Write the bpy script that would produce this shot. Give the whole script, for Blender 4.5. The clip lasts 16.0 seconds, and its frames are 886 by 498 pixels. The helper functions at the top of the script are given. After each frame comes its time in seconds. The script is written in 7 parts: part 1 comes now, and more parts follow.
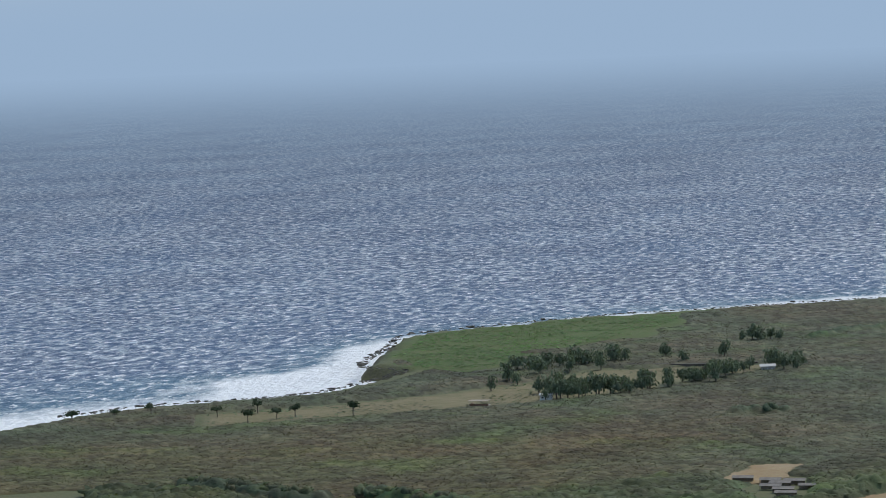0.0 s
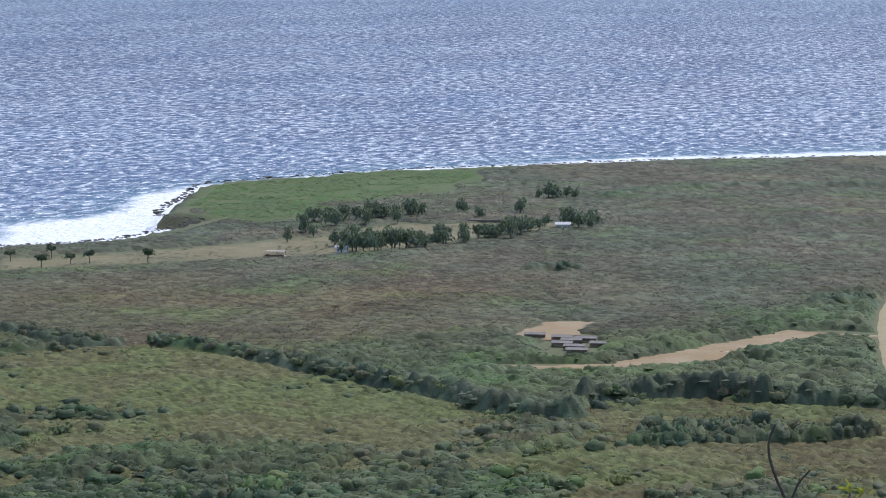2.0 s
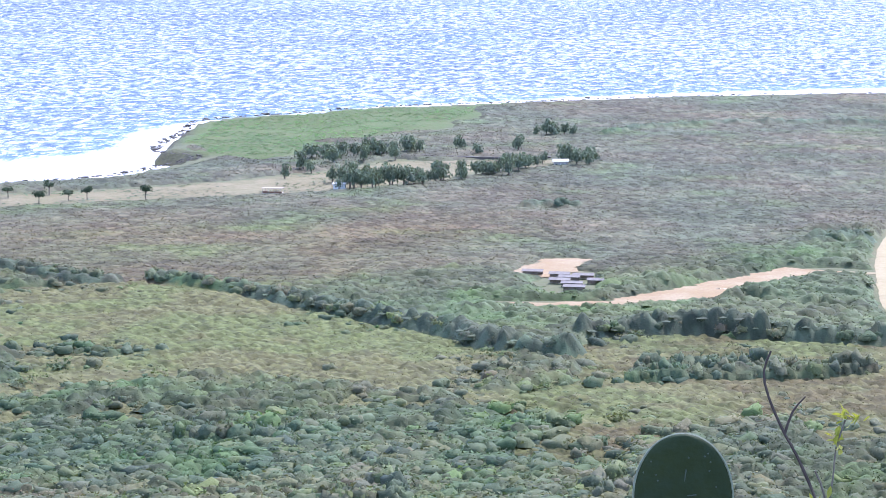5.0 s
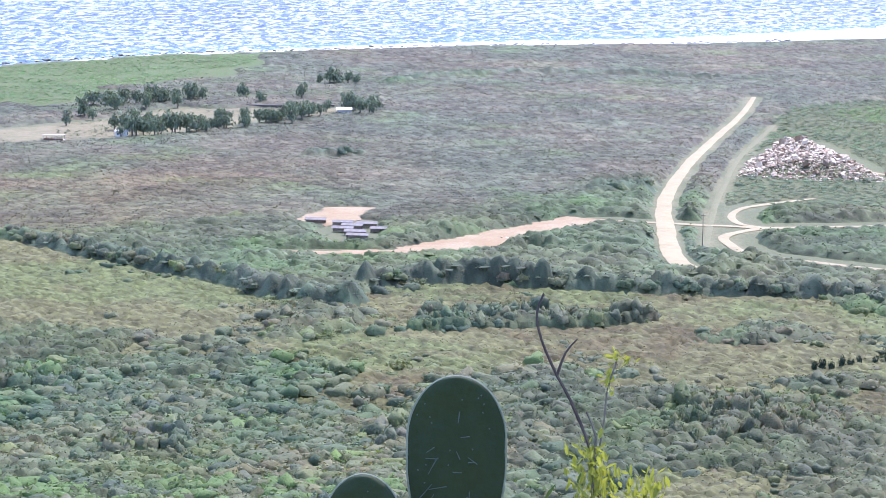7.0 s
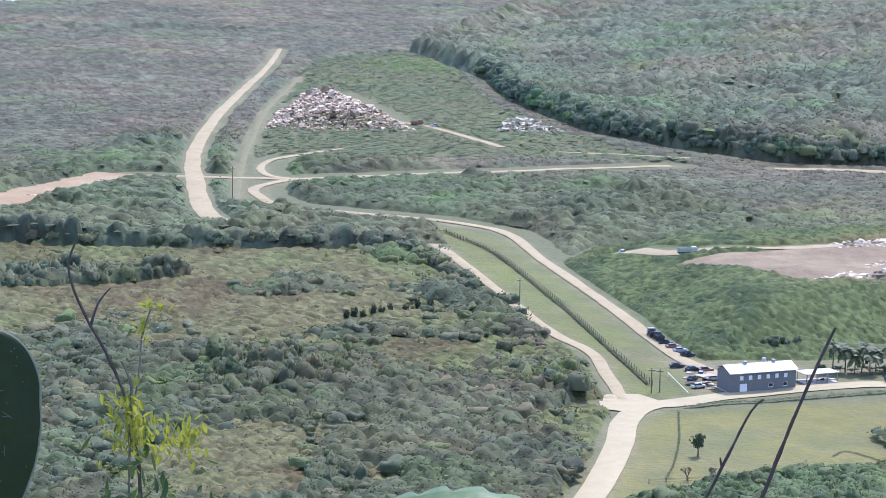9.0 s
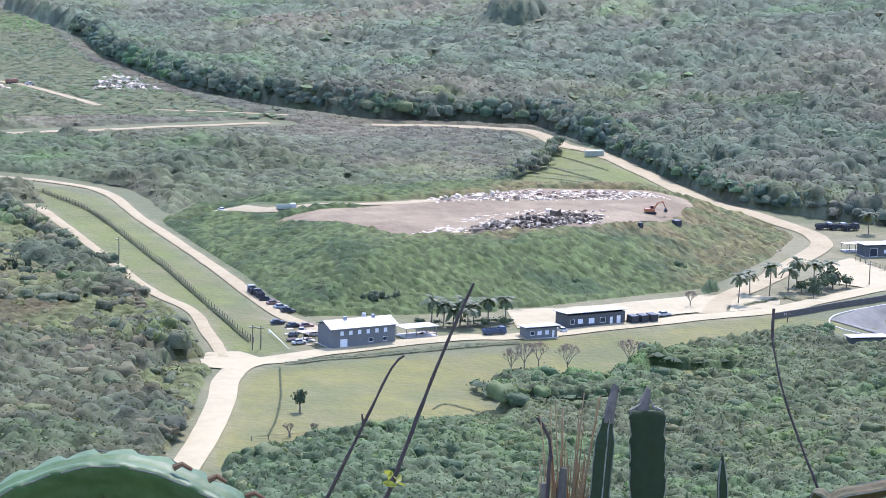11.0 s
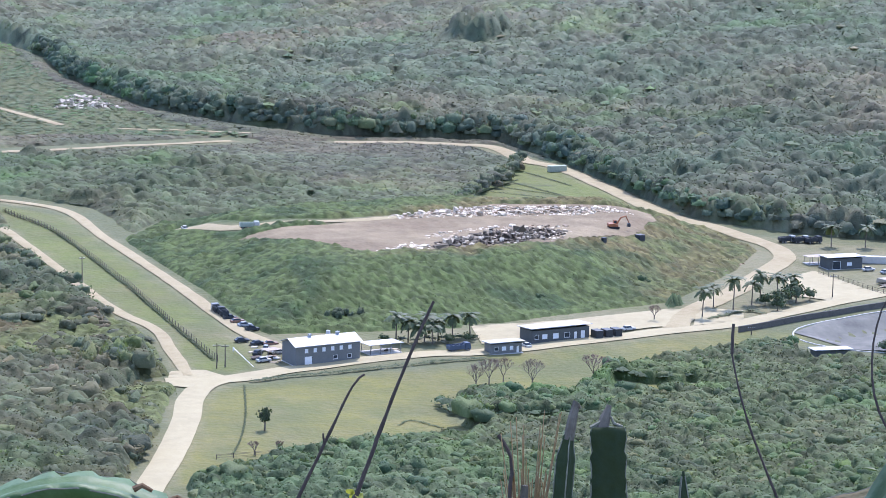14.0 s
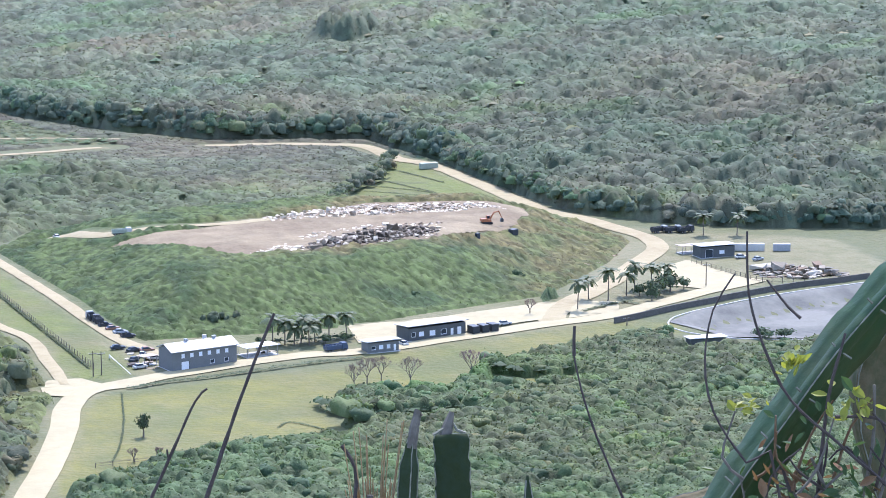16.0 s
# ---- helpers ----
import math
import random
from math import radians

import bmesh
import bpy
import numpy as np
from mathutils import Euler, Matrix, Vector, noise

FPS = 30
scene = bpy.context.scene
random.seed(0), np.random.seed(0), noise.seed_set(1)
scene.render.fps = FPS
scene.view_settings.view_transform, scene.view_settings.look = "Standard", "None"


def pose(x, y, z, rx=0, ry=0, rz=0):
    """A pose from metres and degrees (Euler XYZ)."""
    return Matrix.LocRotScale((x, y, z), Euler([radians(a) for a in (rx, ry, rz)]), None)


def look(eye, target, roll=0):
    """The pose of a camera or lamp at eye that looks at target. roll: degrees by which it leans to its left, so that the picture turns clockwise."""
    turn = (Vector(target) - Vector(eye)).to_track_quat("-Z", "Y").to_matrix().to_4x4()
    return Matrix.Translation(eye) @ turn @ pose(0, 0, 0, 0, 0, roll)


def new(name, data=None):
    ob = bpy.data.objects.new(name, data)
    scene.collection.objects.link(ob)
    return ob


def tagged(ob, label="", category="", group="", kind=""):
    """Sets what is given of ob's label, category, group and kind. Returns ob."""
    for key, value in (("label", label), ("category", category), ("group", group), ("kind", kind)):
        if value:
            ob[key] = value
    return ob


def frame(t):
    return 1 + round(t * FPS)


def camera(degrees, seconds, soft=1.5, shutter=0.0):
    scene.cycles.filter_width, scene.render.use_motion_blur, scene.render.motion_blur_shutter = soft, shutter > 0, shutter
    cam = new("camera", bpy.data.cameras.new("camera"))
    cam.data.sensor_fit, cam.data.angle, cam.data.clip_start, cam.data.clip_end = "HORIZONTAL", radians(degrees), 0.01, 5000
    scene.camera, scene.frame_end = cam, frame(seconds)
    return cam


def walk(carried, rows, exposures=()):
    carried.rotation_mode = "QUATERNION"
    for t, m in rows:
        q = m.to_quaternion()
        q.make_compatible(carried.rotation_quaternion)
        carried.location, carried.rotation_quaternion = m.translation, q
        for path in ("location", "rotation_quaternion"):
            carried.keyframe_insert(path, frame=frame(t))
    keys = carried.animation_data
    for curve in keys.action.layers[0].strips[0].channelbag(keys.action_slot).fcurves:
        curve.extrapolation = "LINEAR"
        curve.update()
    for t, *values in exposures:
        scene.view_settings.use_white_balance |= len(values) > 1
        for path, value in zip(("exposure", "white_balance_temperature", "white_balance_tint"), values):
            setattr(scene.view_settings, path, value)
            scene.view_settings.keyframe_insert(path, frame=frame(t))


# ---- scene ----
# The camera stands on a cliff ledge and swings round by hand: seconds, sway of the eye in metres, yaw, pitch, roll in degrees.
EYE = (0.0, 0.0, 205.0)
SWING = [
    (0.0, -0.018, 0.000, 0.028, 18.363, -3.984, -2.325),
    (0.5, -0.018, 0.000, 0.028, 18.407, -2.486, -1.806),
    (1.0, -0.018, 0.000, 0.028, 15.581, -2.999, -1.122),
    (1.5, -0.018, 0.000, 0.028, 13.387, -6.274, -0.409),
    (2.0, -0.018, 0.000, 0.028, 14.279, -7.102, -0.382),
    (2.5, -0.018, 0.000, 0.028, 14.207, -7.339, -0.396),
    (3.0, -0.023, -0.000, 0.030, 14.237, -7.428, -0.409),
    (3.5, -0.015, 0.000, 0.028, 14.243, -7.552, -0.411),
    (3.7, -0.012, 0.000, 0.025, 14.262, -7.587, -0.415),
    (5.8, -0.016, -0.006, 0.005, 13.842, -8.931, 0.054),
    (6.0, -0.012, 0.010, 0.004, 12.962, -8.984, 0.103),
    (6.5, -0.022, -0.002, 0.008, 12.264, -9.224, 0.264),
    (7.0, 0.000, 0.000, -0.000, 9.744, -9.442, 0.530),
    (7.5, 0.007, 0.006, -0.000, 6.261, -9.564, 0.867),
    (8.0, 0.006, -0.001, -0.003, 4.739, -9.742, 0.681),
    (8.5, 0.017, -0.010, -0.006, 2.258, -10.111, 0.697),
    (9.0, -0.001, -0.004, -0.011, -0.000, -10.299, 0.712),
    (9.5, 0.009, -0.004, -0.011, -3.058, -10.596, 1.094),
    (10.0, -0.036, 0.000, -0.013, -5.393, -10.861, 1.193),
    (10.2, -0.054, 0.002, -0.014, -6.711, -10.852, 1.393),
    (12.3, -0.075, 0.001, -0.000, -8.940, -11.222, 1.613),
    (12.5, -0.071, 0.000, -0.001, -8.995, -11.102, 1.638),
    (13.0, -0.072, 0.001, 0.000, -9.069, -10.748, 1.628),
    (13.5, -0.062, -0.000, -0.003, -9.166, -10.587, 1.469),
    (14.0, -0.063, 0.000, -0.006, -9.103, -10.663, 1.146),
    (14.5, -0.047, 0.001, 0.008, -8.842, -10.412, 0.650),
    (15.0, -0.028, 0.000, 0.014, -8.662, -10.140, 0.211),
    (15.5, -0.014, -0.001, 0.010, -10.129, -10.475, 0.116),
    (16.0, -0.002, -0.001, 0.011, -11.724, -10.670, -0.138),
]


def aimed(dx, dy, dz, yaw, pitch, roll):
    return pose(EYE[0] + dx, EYE[1] + dy, EYE[2] + dz, 90 + pitch, 0, yaw) @ pose(0, 0, 0, 0, 0, roll)


cam = camera(18.0, 16.0, soft=0.75)
walk(cam, [(t, aimed(*row)) for t, *row in SWING], exposures=[(0, 0.02, 6100, 6), (1.0, -0.1, 6050, 4), (1.5, 0.25, 5900, 8), (2.0, 0.6, 5800, 14), (3.0, 0.75, 5750, 17), (3.7, 1.4, 5600, 20), (5.8, 1.86, 5350, 27), (7.0, 1.88, 5400, 28), (7.6, 1.3, 5350, 26), (8.1, 1.05, 5450, 25), (8.5, 1.25, 5350, 25), (9.0, 1.48, 5400, 25), (9.5, 1.5, 5400, 25), (10.2, 1.7, 5400, 25), (12.3, 1.53, 5350, 24), (13.3, 1.55, 5350, 23), (14.2, 1.42, 5350, 23), (15, 1.24, 5350, 22), (16, 1.75, 5400, 21)])

# ---- world and sun ----
SUN_TURN, SUN_HEIGHT = 23.0, 52.0
world = bpy.data.worlds.new("sky")
world.use_nodes = True
scene.world = world
wn, wl = world.node_tree.nodes, world.node_tree.links
sky = wn.new("ShaderNodeTexSky")
sky.sky_type, sky.sun_disc = "NISHITA", False
sky.sun_elevation, sky.sun_rotation = radians(SUN_HEIGHT), radians(SUN_TURN)
sky.air_density, sky.dust_density, sky.ozone_density = 1.0, 0.6, 1.5
wn["Background"].inputs["Strength"].default_value = 0.15
# Sea haze near the horizon, broken cloud above it, all round.
way = wn.new("ShaderNodeTexCoord").outputs["Generated"]
axes = wn.new("ShaderNodeSeparateXYZ")
wl.new(way, axes.inputs[0])
stretch = wn.new("ShaderNodeMapping")
stretch.inputs["Scale"].default_value = (7, 7, 26)
wl.new(way, stretch.inputs["Vector"])
puffs = wn.new("ShaderNodeTexNoise")
puffs.inputs["Scale"].default_value, puffs.inputs["Detail"].default_value = 1.0, 6
wl.new(stretch.outputs[0], puffs.inputs["Vector"])


def sky_step(value, low, high, start=0.0, end=1.0):
    r = wn.new("ShaderNodeMapRange")
    r.interpolation_type = "SMOOTHSTEP"
    for key, v in (("From Min", low), ("From Max", high), ("To Min", start), ("To Max", end)):
        r.inputs[key].default_value = v
    wl.new(value, r.inputs["Value"])
    return r.outputs[0]


def sky_mix(factor, first, second):
    x = wn.new("ShaderNodeMix")
    x.data_type = "RGBA"
    wl.new(factor, x.inputs[0])
    for socket, value in ((x.inputs[6], first), (x.inputs[7], second)):
        if isinstance(value, tuple):
            socket.default_value = (*value, 1)
        else:
            wl.new(value, socket)
    return x.outputs[2]


cloud = wn.new("ShaderNodeMath")
cloud.operation = "MULTIPLY"
wl.new(sky_step(puffs.outputs[0], 0.42, 0.66), cloud.inputs[0])
wl.new(sky_step(axes.outputs["Z"], 0.012, 0.05, 0.0, 0.9), cloud.inputs[1])
high = sky_mix(cloud.outputs[0], sky.outputs["Color"], (3.3, 3.7, 4.1))
low_haze = sky_step(axes.outputs["Z"], 0.02, 0.16, 1.0, 0.0)
haze = sky_mix(cloud.outputs[0], (2.2, 2.85, 3.8), (2.7, 3.2, 3.8))
wl.new(sky_mix(low_haze, high, haze), wn["Background"].inputs["Color"])
sun = new("sun", bpy.data.lights.new("sun", "SUN"))
sun.data.energy, sun.data.angle, sun.data.color = 2.4, radians(0.5), (1.0, 0.9, 0.75)
a, h = radians(SUN_TURN), radians(SUN_HEIGHT)
sun.matrix_world = look((900 * math.sin(a) * math.cos(h), 900 * math.cos(a) * math.cos(h), 900 * math.sin(h)), (0, 0, 0))


# ---- materials ----
def material(name, base, rough=0.9, spots=(), bump=0.0, bump_scale=1.0, metallic=0.0, tint="", through_light=0.0, cover=False):
    """A surface with colour variation at several scales. spots: (scale, colour, amount). tint: a point attribute that varies it."""
    m = bpy.data.materials.new(name)
    m.use_nodes = True
    n, l = m.node_tree.nodes, m.node_tree.links
    bsdf = n["Principled BSDF"]
    bsdf.inputs["Roughness"].default_value = rough
    bsdf.inputs["Metallic"].default_value = metallic
    bsdf.inputs["Specular IOR Level"].default_value = 0.25
    where = n.new("ShaderNodeTexCoord").outputs["Object"]
    colour = n.new("ShaderNodeRGB").outputs[0]
    colour.default_value = (*base, 1)
    if cover:
        attr = n.new("ShaderNodeAttribute")
        attr.attribute_name = "cover"
        colour = attr.outputs["Color"]

    def mixed(factor, first, second, blend="MIX"):
        x = n.new("ShaderNodeMix")
        x.data_type, x.blend_type = "RGBA", blend
        for socket, value in ((x.inputs[0], factor), (x.inputs[6], first), (x.inputs[7], second)):
            if isinstance(value, (int, float)):
                socket.default_value = value
            elif isinstance(value, tuple):
                socket.default_value = (*value, 1)
            else:
                l.new(value, socket)
        return x.outputs[2]

    for scale, other, amount in spots:
        t = n.new("ShaderNodeTexNoise")
        t.inputs["Scale"].default_value, t.inputs["Detail"].default_value = scale, 5
        t.inputs["Roughness"].default_value = 0.65
        l.new(where, t.inputs["Vector"])
        r = n.new("ShaderNodeMapRange")
        r.inputs["From Min"].default_value, r.inputs["From Max"].default_value = 0.42, 0.62
        r.inputs["To Max"].default_value = amount
        l.new(t.outputs[0], r.inputs["Value"])
        colour = mixed(r.outputs[0], colour, other)
    if tint:
        attr = n.new("ShaderNodeAttribute")
        attr.attribute_name = "tint"
        colour = mixed(1.0, colour, attr.outputs["Color"], "MULTIPLY")
    l.new(colour, bsdf.inputs["Base Color"])
    if bump:
        t = n.new("ShaderNodeTexNoise")
        t.inputs["Scale"].default_value, t.inputs["Detail"].default_value = bump_scale, 6
        l.new(where, t.inputs["Vector"])
        b = n.new("ShaderNodeBump")
        b.inputs["Strength"].default_value, b.inputs["Distance"].default_value = 1.0, bump
        l.new(t.outputs[0], b.inputs["Height"])
        l.new(b.outputs[0], bsdf.inputs["Normal"])
    if through_light:
        lit = n.new("ShaderNodeBsdfTranslucent")
        l.new(mixed(1.0, colour, (1.0, 1.0, 0.55), "MULTIPLY"), lit.inputs["Color"])
        x = n.new("ShaderNodeMixShader")
        x.inputs[0].default_value = through_light
        l.new(bsdf.outputs[0], x.inputs[1])
        l.new(lit.outputs[0], x.inputs[2])
        l.new(x.outputs[0], n["Material Output"].inputs["Surface"])
    return m


LAND = material("land", (0.2, 0.18, 0.1), 0.95, [(0.03, (0.14, 0.115, 0.05), 0.3), (0.12, (0.075, 0.095, 0.035), 0.35), (0.5, (0.16, 0.145, 0.065), 0.3), (2.2, (0.08, 0.09, 0.035), 0.4)], 0.5, 0.5, cover=True)
# The finest dark spots paint the shaded gaps between leaf clumps into the colour.
LEAVES = material("leaves", (0.122, 0.158, 0.092), 0.8, [(0.02, (0.13, 0.138, 0.096), 0.6), (0.45, (0.085, 0.12, 0.068), 0.45), (1.6, (0.07, 0.1, 0.055), 0.4)], 0.3, 2.2, tint="tint", through_light=0.24)
CORAL_SAND = material("coral_sand", (0.305, 0.255, 0.142), 0.95, [(0.06, (0.24, 0.19, 0.1), 0.6), (0.3, (0.35, 0.3, 0.18), 0.5), (2.0, (0.205, 0.165, 0.108), 0.3)], 0.08, 2.0)
CONCRETE_ROAD = material("concrete_road", (0.335, 0.288, 0.165), 0.9, [(0.05, (0.28, 0.24, 0.138), 0.6), (0.3, (0.38, 0.33, 0.2), 0.5), (2.0, (0.25, 0.212, 0.135), 0.3)], 0.03, 2.0)
TRACK_GRASS = material("track_grass", (0.14, 0.135, 0.068), 0.95, [(0.08, (0.12, 0.125, 0.055), 0.7), (0.9, (0.2, 0.18, 0.11), 0.5)], 0.1, 1.5)
RED_EARTH = material("red_earth", (0.255, 0.186, 0.092), 0.95, [(0.05, (0.31, 0.255, 0.155), 0.8), (0.9, (0.22, 0.13, 0.085), 0.5)], 0.15, 1.2)
CLIFF_ROCK = material("cliff_rock", (0.08, 0.075, 0.065), 0.95, [(0.15, (0.16, 0.14, 0.11), 0.5)], 0.6, 0.4)


# ---- the lie of the land ----
def poly_dist(x, y, pts, closed=True):
    """Signed distance to a polygon (positive inside), or plain distance to a line."""
    x, y = np.asarray(x, float), np.asarray(y, float)
    p = np.array(pts, float)
    q = np.roll(p, -1, 0) if closed else p[1:]
    best, inside = np.full(x.shape, 1e9), np.zeros(x.shape, bool)
    for (ax, ay), (bx, by) in zip(p, q):
        dx, dy = bx - ax, by - ay
        s = np.clip(((x - ax) * dx + (y - ay) * dy) / (dx * dx + dy * dy + 1e-9), 0, 1)
        best = np.minimum(best, np.hypot(x - ax - s * dx, y - ay - s * dy))
        if closed:
            cross = ((ay > y) != (by > y)) & (x < (bx - ax) * (y - ay) / (by - ay + 1e-12) + ax)
            inside ^= cross
    return np.where(inside, best, -best) if closed else best


def smooth(v):
    v = np.clip(v, 0, 1)
    return v * v * (3 - 2 * v)


def plain(x, y):
    r = np.hypot(x, y)
    return 20 + 0.04 * np.clip(760 - r, 0, 500) - 12 * np.clip((r - 900) / 1000, 0, 1)
COAST = [(-3000, -3000), (-3000, 300), (-1500, 700), (-900, 1050), (-730, 1290), (-695, 1407), (-668, 1454), (-611, 1494), (-586, 1519), (-576, 1569), (-573, 1636), (-606, 1658), (-622, 1707), (-635, 1790), (-650, 1852), (-639, 1888), (-601, 1928), (-542, 1991), (-460, 2046), (-356, 2108), (-169, 2185), (-31, 2269), (300, 2420), (900, 2500), (2000, 2300), (3000, 1500), (3000, -3000)]
HILL = [(-24, 1785), (24, 1616), (35, 1509), (71, 1379), (115, 1310), (154, 1273), (226, 1259), (243, 1186), (252, 1099), (261, 1042), (292, 1006), (325, 985), (600, 930), (1200, 700), (2500, 900), (2000, 2000), (600, 2300), (100, 2250)]
MOUND = [(46, 1000), (59, 897), (74, 834), (95, 836), (138, 841), (177, 858), (215, 876), (250, 930), (268, 967), (270, 1005), (250, 1055), (160, 1062), (60, 1035)]
BASIN = [(243, 824), (256, 838), (302, 863), (345, 878), (345, 790), (301, 788), (273, 794), (255, 799)]
HEAP = [(-89, 1380), (-92, 1440), (-76, 1560), (-50, 1540), (-18, 1430), (-14, 1378), (-50, 1372)]


def height(x, y):
    """The lie of the land: ledge, cliff, plain, landfill mound, wooded hill, coast."""
    x, y = np.asarray(x, float), np.asarray(y, float)
    r = np.hypot(x, y)
    z = plain(x, y)
    z = z + 11.5 * smooth(poly_dist(x, y, MOUND) / 50) + 60 * smooth(poly_dist(x, y, HILL) / 600)
    z = z - 3.2 * smooth((poly_dist(x, y, BASIN) - 1) / 11) + 6 * smooth(poly_dist(x, y, HEAP) / 32)
    z = np.where(r < 480, z + (203.2 - z) * (1 - smooth((r - 5.6) / 300)) * np.where(r < 5.6, 1, 0.86), z)
    return z

ROADS = {
    "dirt_road": ([(-106, 1786), (-107, 1663), (-116, 1460), (-117, 1321), (-113, 1243), (-103, 1158), (-95, 1105), (-88, 1085)], 6.2),
    "grass_track": ([(-84, 1619), (-93, 1463), (-93, 1346), (-91, 1246), (-86, 1136)], 3.2),
    "haul_road": ([(-66, 1203), (-80, 1177), (-77, 1153), (-66, 1127), (-40, 1111), (-4, 1093), (23, 1066), (36, 1006), (53, 930), (64, 874), (73, 834), (86, 806)], 4.6),
    "loop_road": ([(-48, 1304), (-68, 1281), (-79, 1260), (-82, 1236), (-76, 1211), (-66, 1203)], 3.6),
    "cross_road": ([(-136, 1208), (-103, 1205), (-66, 1203), (-44, 1212), (5, 1227), (56, 1245), (103, 1260)], 5.0),
    "red_track": ([(-250, 1090), (-203, 1097), (-182, 1110), (-169, 1147), (-155, 1185), (-136, 1208)], 9.0),
    "dump_track": ([(-40, 1410), (-20, 1404), (-7, 1391), (9, 1357), (28, 1317)], 4.0),
    "scrub_track": ([(54, 1303), (88, 1294), (114, 1285)], 3.0),
    "hill_road": ([(150, 1256), (183, 1252), (218, 1240), (227, 1195), (239, 1166), (247, 1111), (256, 1049), (267, 1018), (275, 990), (279, 972), (275, 949), (260, 922), (238, 885), (217, 855), (207, 832)], 8.0),
    "front_road": ([(45, 774), (66, 775), (79, 784), (104, 795), (125, 802), (141, 804), (169, 815), (204, 829), (220, 834), (234, 842), (261, 862), (292, 885)], 7.5),
    "lower_road": ([(84, 787), (70, 779), (57, 770), (51, 752), (47, 719), (40, 676), (30, 625), (20, 560)], 7.6),
    "side_track": ([(52, 780), (49, 814), (46, 841), (35, 871), (22, 927), (13, 969), (4, 1010), (-3, 1035)], 4.0),
    "back_strip": ([(63, 1012), (85, 972), (117, 968), (140, 975)], 5.0),
}
AREAS = {
    "lawn": [(52, 747), (61, 763), (102, 777), (136, 784), (182, 801), (171, 776), (157, 749), (129, 754), (121, 740), (118, 718), (122, 696), (78, 682), (38, 642)],
    "low_lawn": [(136, 797), (182, 812), (228, 830), (246, 822), (243, 809), (225, 803), (190, 787), (171, 776), (150, 782)],
    "verge": [(51, 790), (66, 782), (74, 797), (54, 897), (22, 1051), (-1, 1079), (3, 1020), (23, 929), (47, 837)],
    "grass_triangle": [(172, 1060), (226, 1192), (240, 1165), (250, 1060), (262, 1020), (200, 1020)],
    "upper_green": [(-90, 1573), (-77, 1719), (-30, 1788), (3, 1681), (24, 1506), (61, 1367), (109, 1272), (32, 1281), (-57, 1269), (-89, 1284)],
    "hut_field": [(-587, 1361), (-511, 1413), (-433, 1473), (-390, 1533), (-374, 1592), (-443, 1629), (-461, 1567), (-496, 1505), (-556, 1446), (-607, 1409)],
    "far_field": [(-440, 1619), (-387, 1646), (-340, 1654), (-346, 1604), (-395, 1579)],
    "headland": [(-576, 1647), (-612, 1696), (-636, 1850), (-559, 1963), (-464, 2029), (-484, 1838), (-518, 1712), (-525, 1604)],
    "left_field": [(-401, 926), (-428, 1071), (-361, 1077), (-293, 1011), (-267, 977), (-273, 940), (-315, 914), (-365, 945)],
    "mid_field": [(-169, 913), (-117, 925), (-87, 1000), (-10, 994), (-8, 873), (-54, 846), (-86, 823), (-123, 839)],
    "fill_top": [(81, 957), (109, 960), (139, 973), (180, 1005), (238, 1000), (238, 984), (219, 947), (186, 920), (121, 903)],
    "yard": [(144, 841), (175, 846), (212, 862), (222, 858), (206, 836), (172, 822), (143, 815)],
    "concrete_yard": [(266, 914), (280, 927), (291, 880), (269, 871), (259, 881)],
    "basin": [(243, 824), (256, 838), (302, 863), (333, 872), (301, 788), (273, 794), (255, 799)],
    "station": [(58, 790), (79, 790), (104, 800), (141, 809), (204, 834), (215, 880), (177, 862), (138, 846), (95, 842), (76, 838), (64, 870), (50, 870)],
    "depot": [(215, 845), (240, 845), (300, 885), (345, 880), (345, 955), (300, 985), (275, 1000), (262, 960), (225, 880)],
    "edge_strip": [(173, 763), (174.5, 768), (181, 759.5), (188, 759), (195.5, 761.5), (196, 751), (179, 745), (170, 753)],
    "front_strip": [(117, 738), (118, 731), (121.5, 722), (129, 717), (138.5, 717), (147, 719.5), (157, 720), (157, 714), (138, 711), (127, 711), (116, 718), (113, 732)],
    "slab_clearing": [(-269, 1174), (-266, 1195), (-262, 1222), (-242, 1228), (-243, 1206), (-242, 1184), (-249, 1164)],
    "red_cut": [(-235, 1075), (-213, 1083), (-188, 1096), (-164, 1134), (-143, 1193), (-121, 1204), (-152, 1217), (-173, 1179), (-187, 1149), (-213, 1104), (-234, 1095)],
    "shed_lot": [(-253, 1150), (-246, 1190), (-233, 1185), (-221, 1124), (-236, 1113)],
}


def lattice_noise(x, y, scale, seed=0):
    """Smooth value noise, 0 to 1."""
    table = np.random.RandomState(seed).rand(256, 256)
    u, v = np.asarray(x) / scale + 1000, np.asarray(y) / scale + 1000
    i, j = np.floor(u).astype(int), np.floor(v).astype(int)
    s, t = smooth(u - i), smooth(v - j)
    g = lambda a, b: table[a % 256, b % 256]
    return (g(i, j) * (1 - s) + g(i + 1, j) * s) * (1 - t) + (g(i, j + 1) * (1 - s) + g(i + 1, j + 1) * s) * t


def rough_noise(x, y, scale, seed=0):
    return 0.55 * lattice_noise(x, y, scale, seed) + 0.3 * lattice_noise(x, y, scale / 2.3, seed + 1) + 0.15 * lattice_noise(x, y, scale / 5, seed + 2)


def uneven(x, y):
    """Small unevenness everywhere, and hummocks and gullies on the wooded hill."""
    return 0.9 * (rough_noise(x, y, 30, 3) - 0.5) + (14 + 9 * smooth((1480 - np.hypot(x, y)) / 200)) * (rough_noise(x, y, 76, 133) - 0.5) * smooth((poly_dist(x, y, HILL) - 4) / 40)


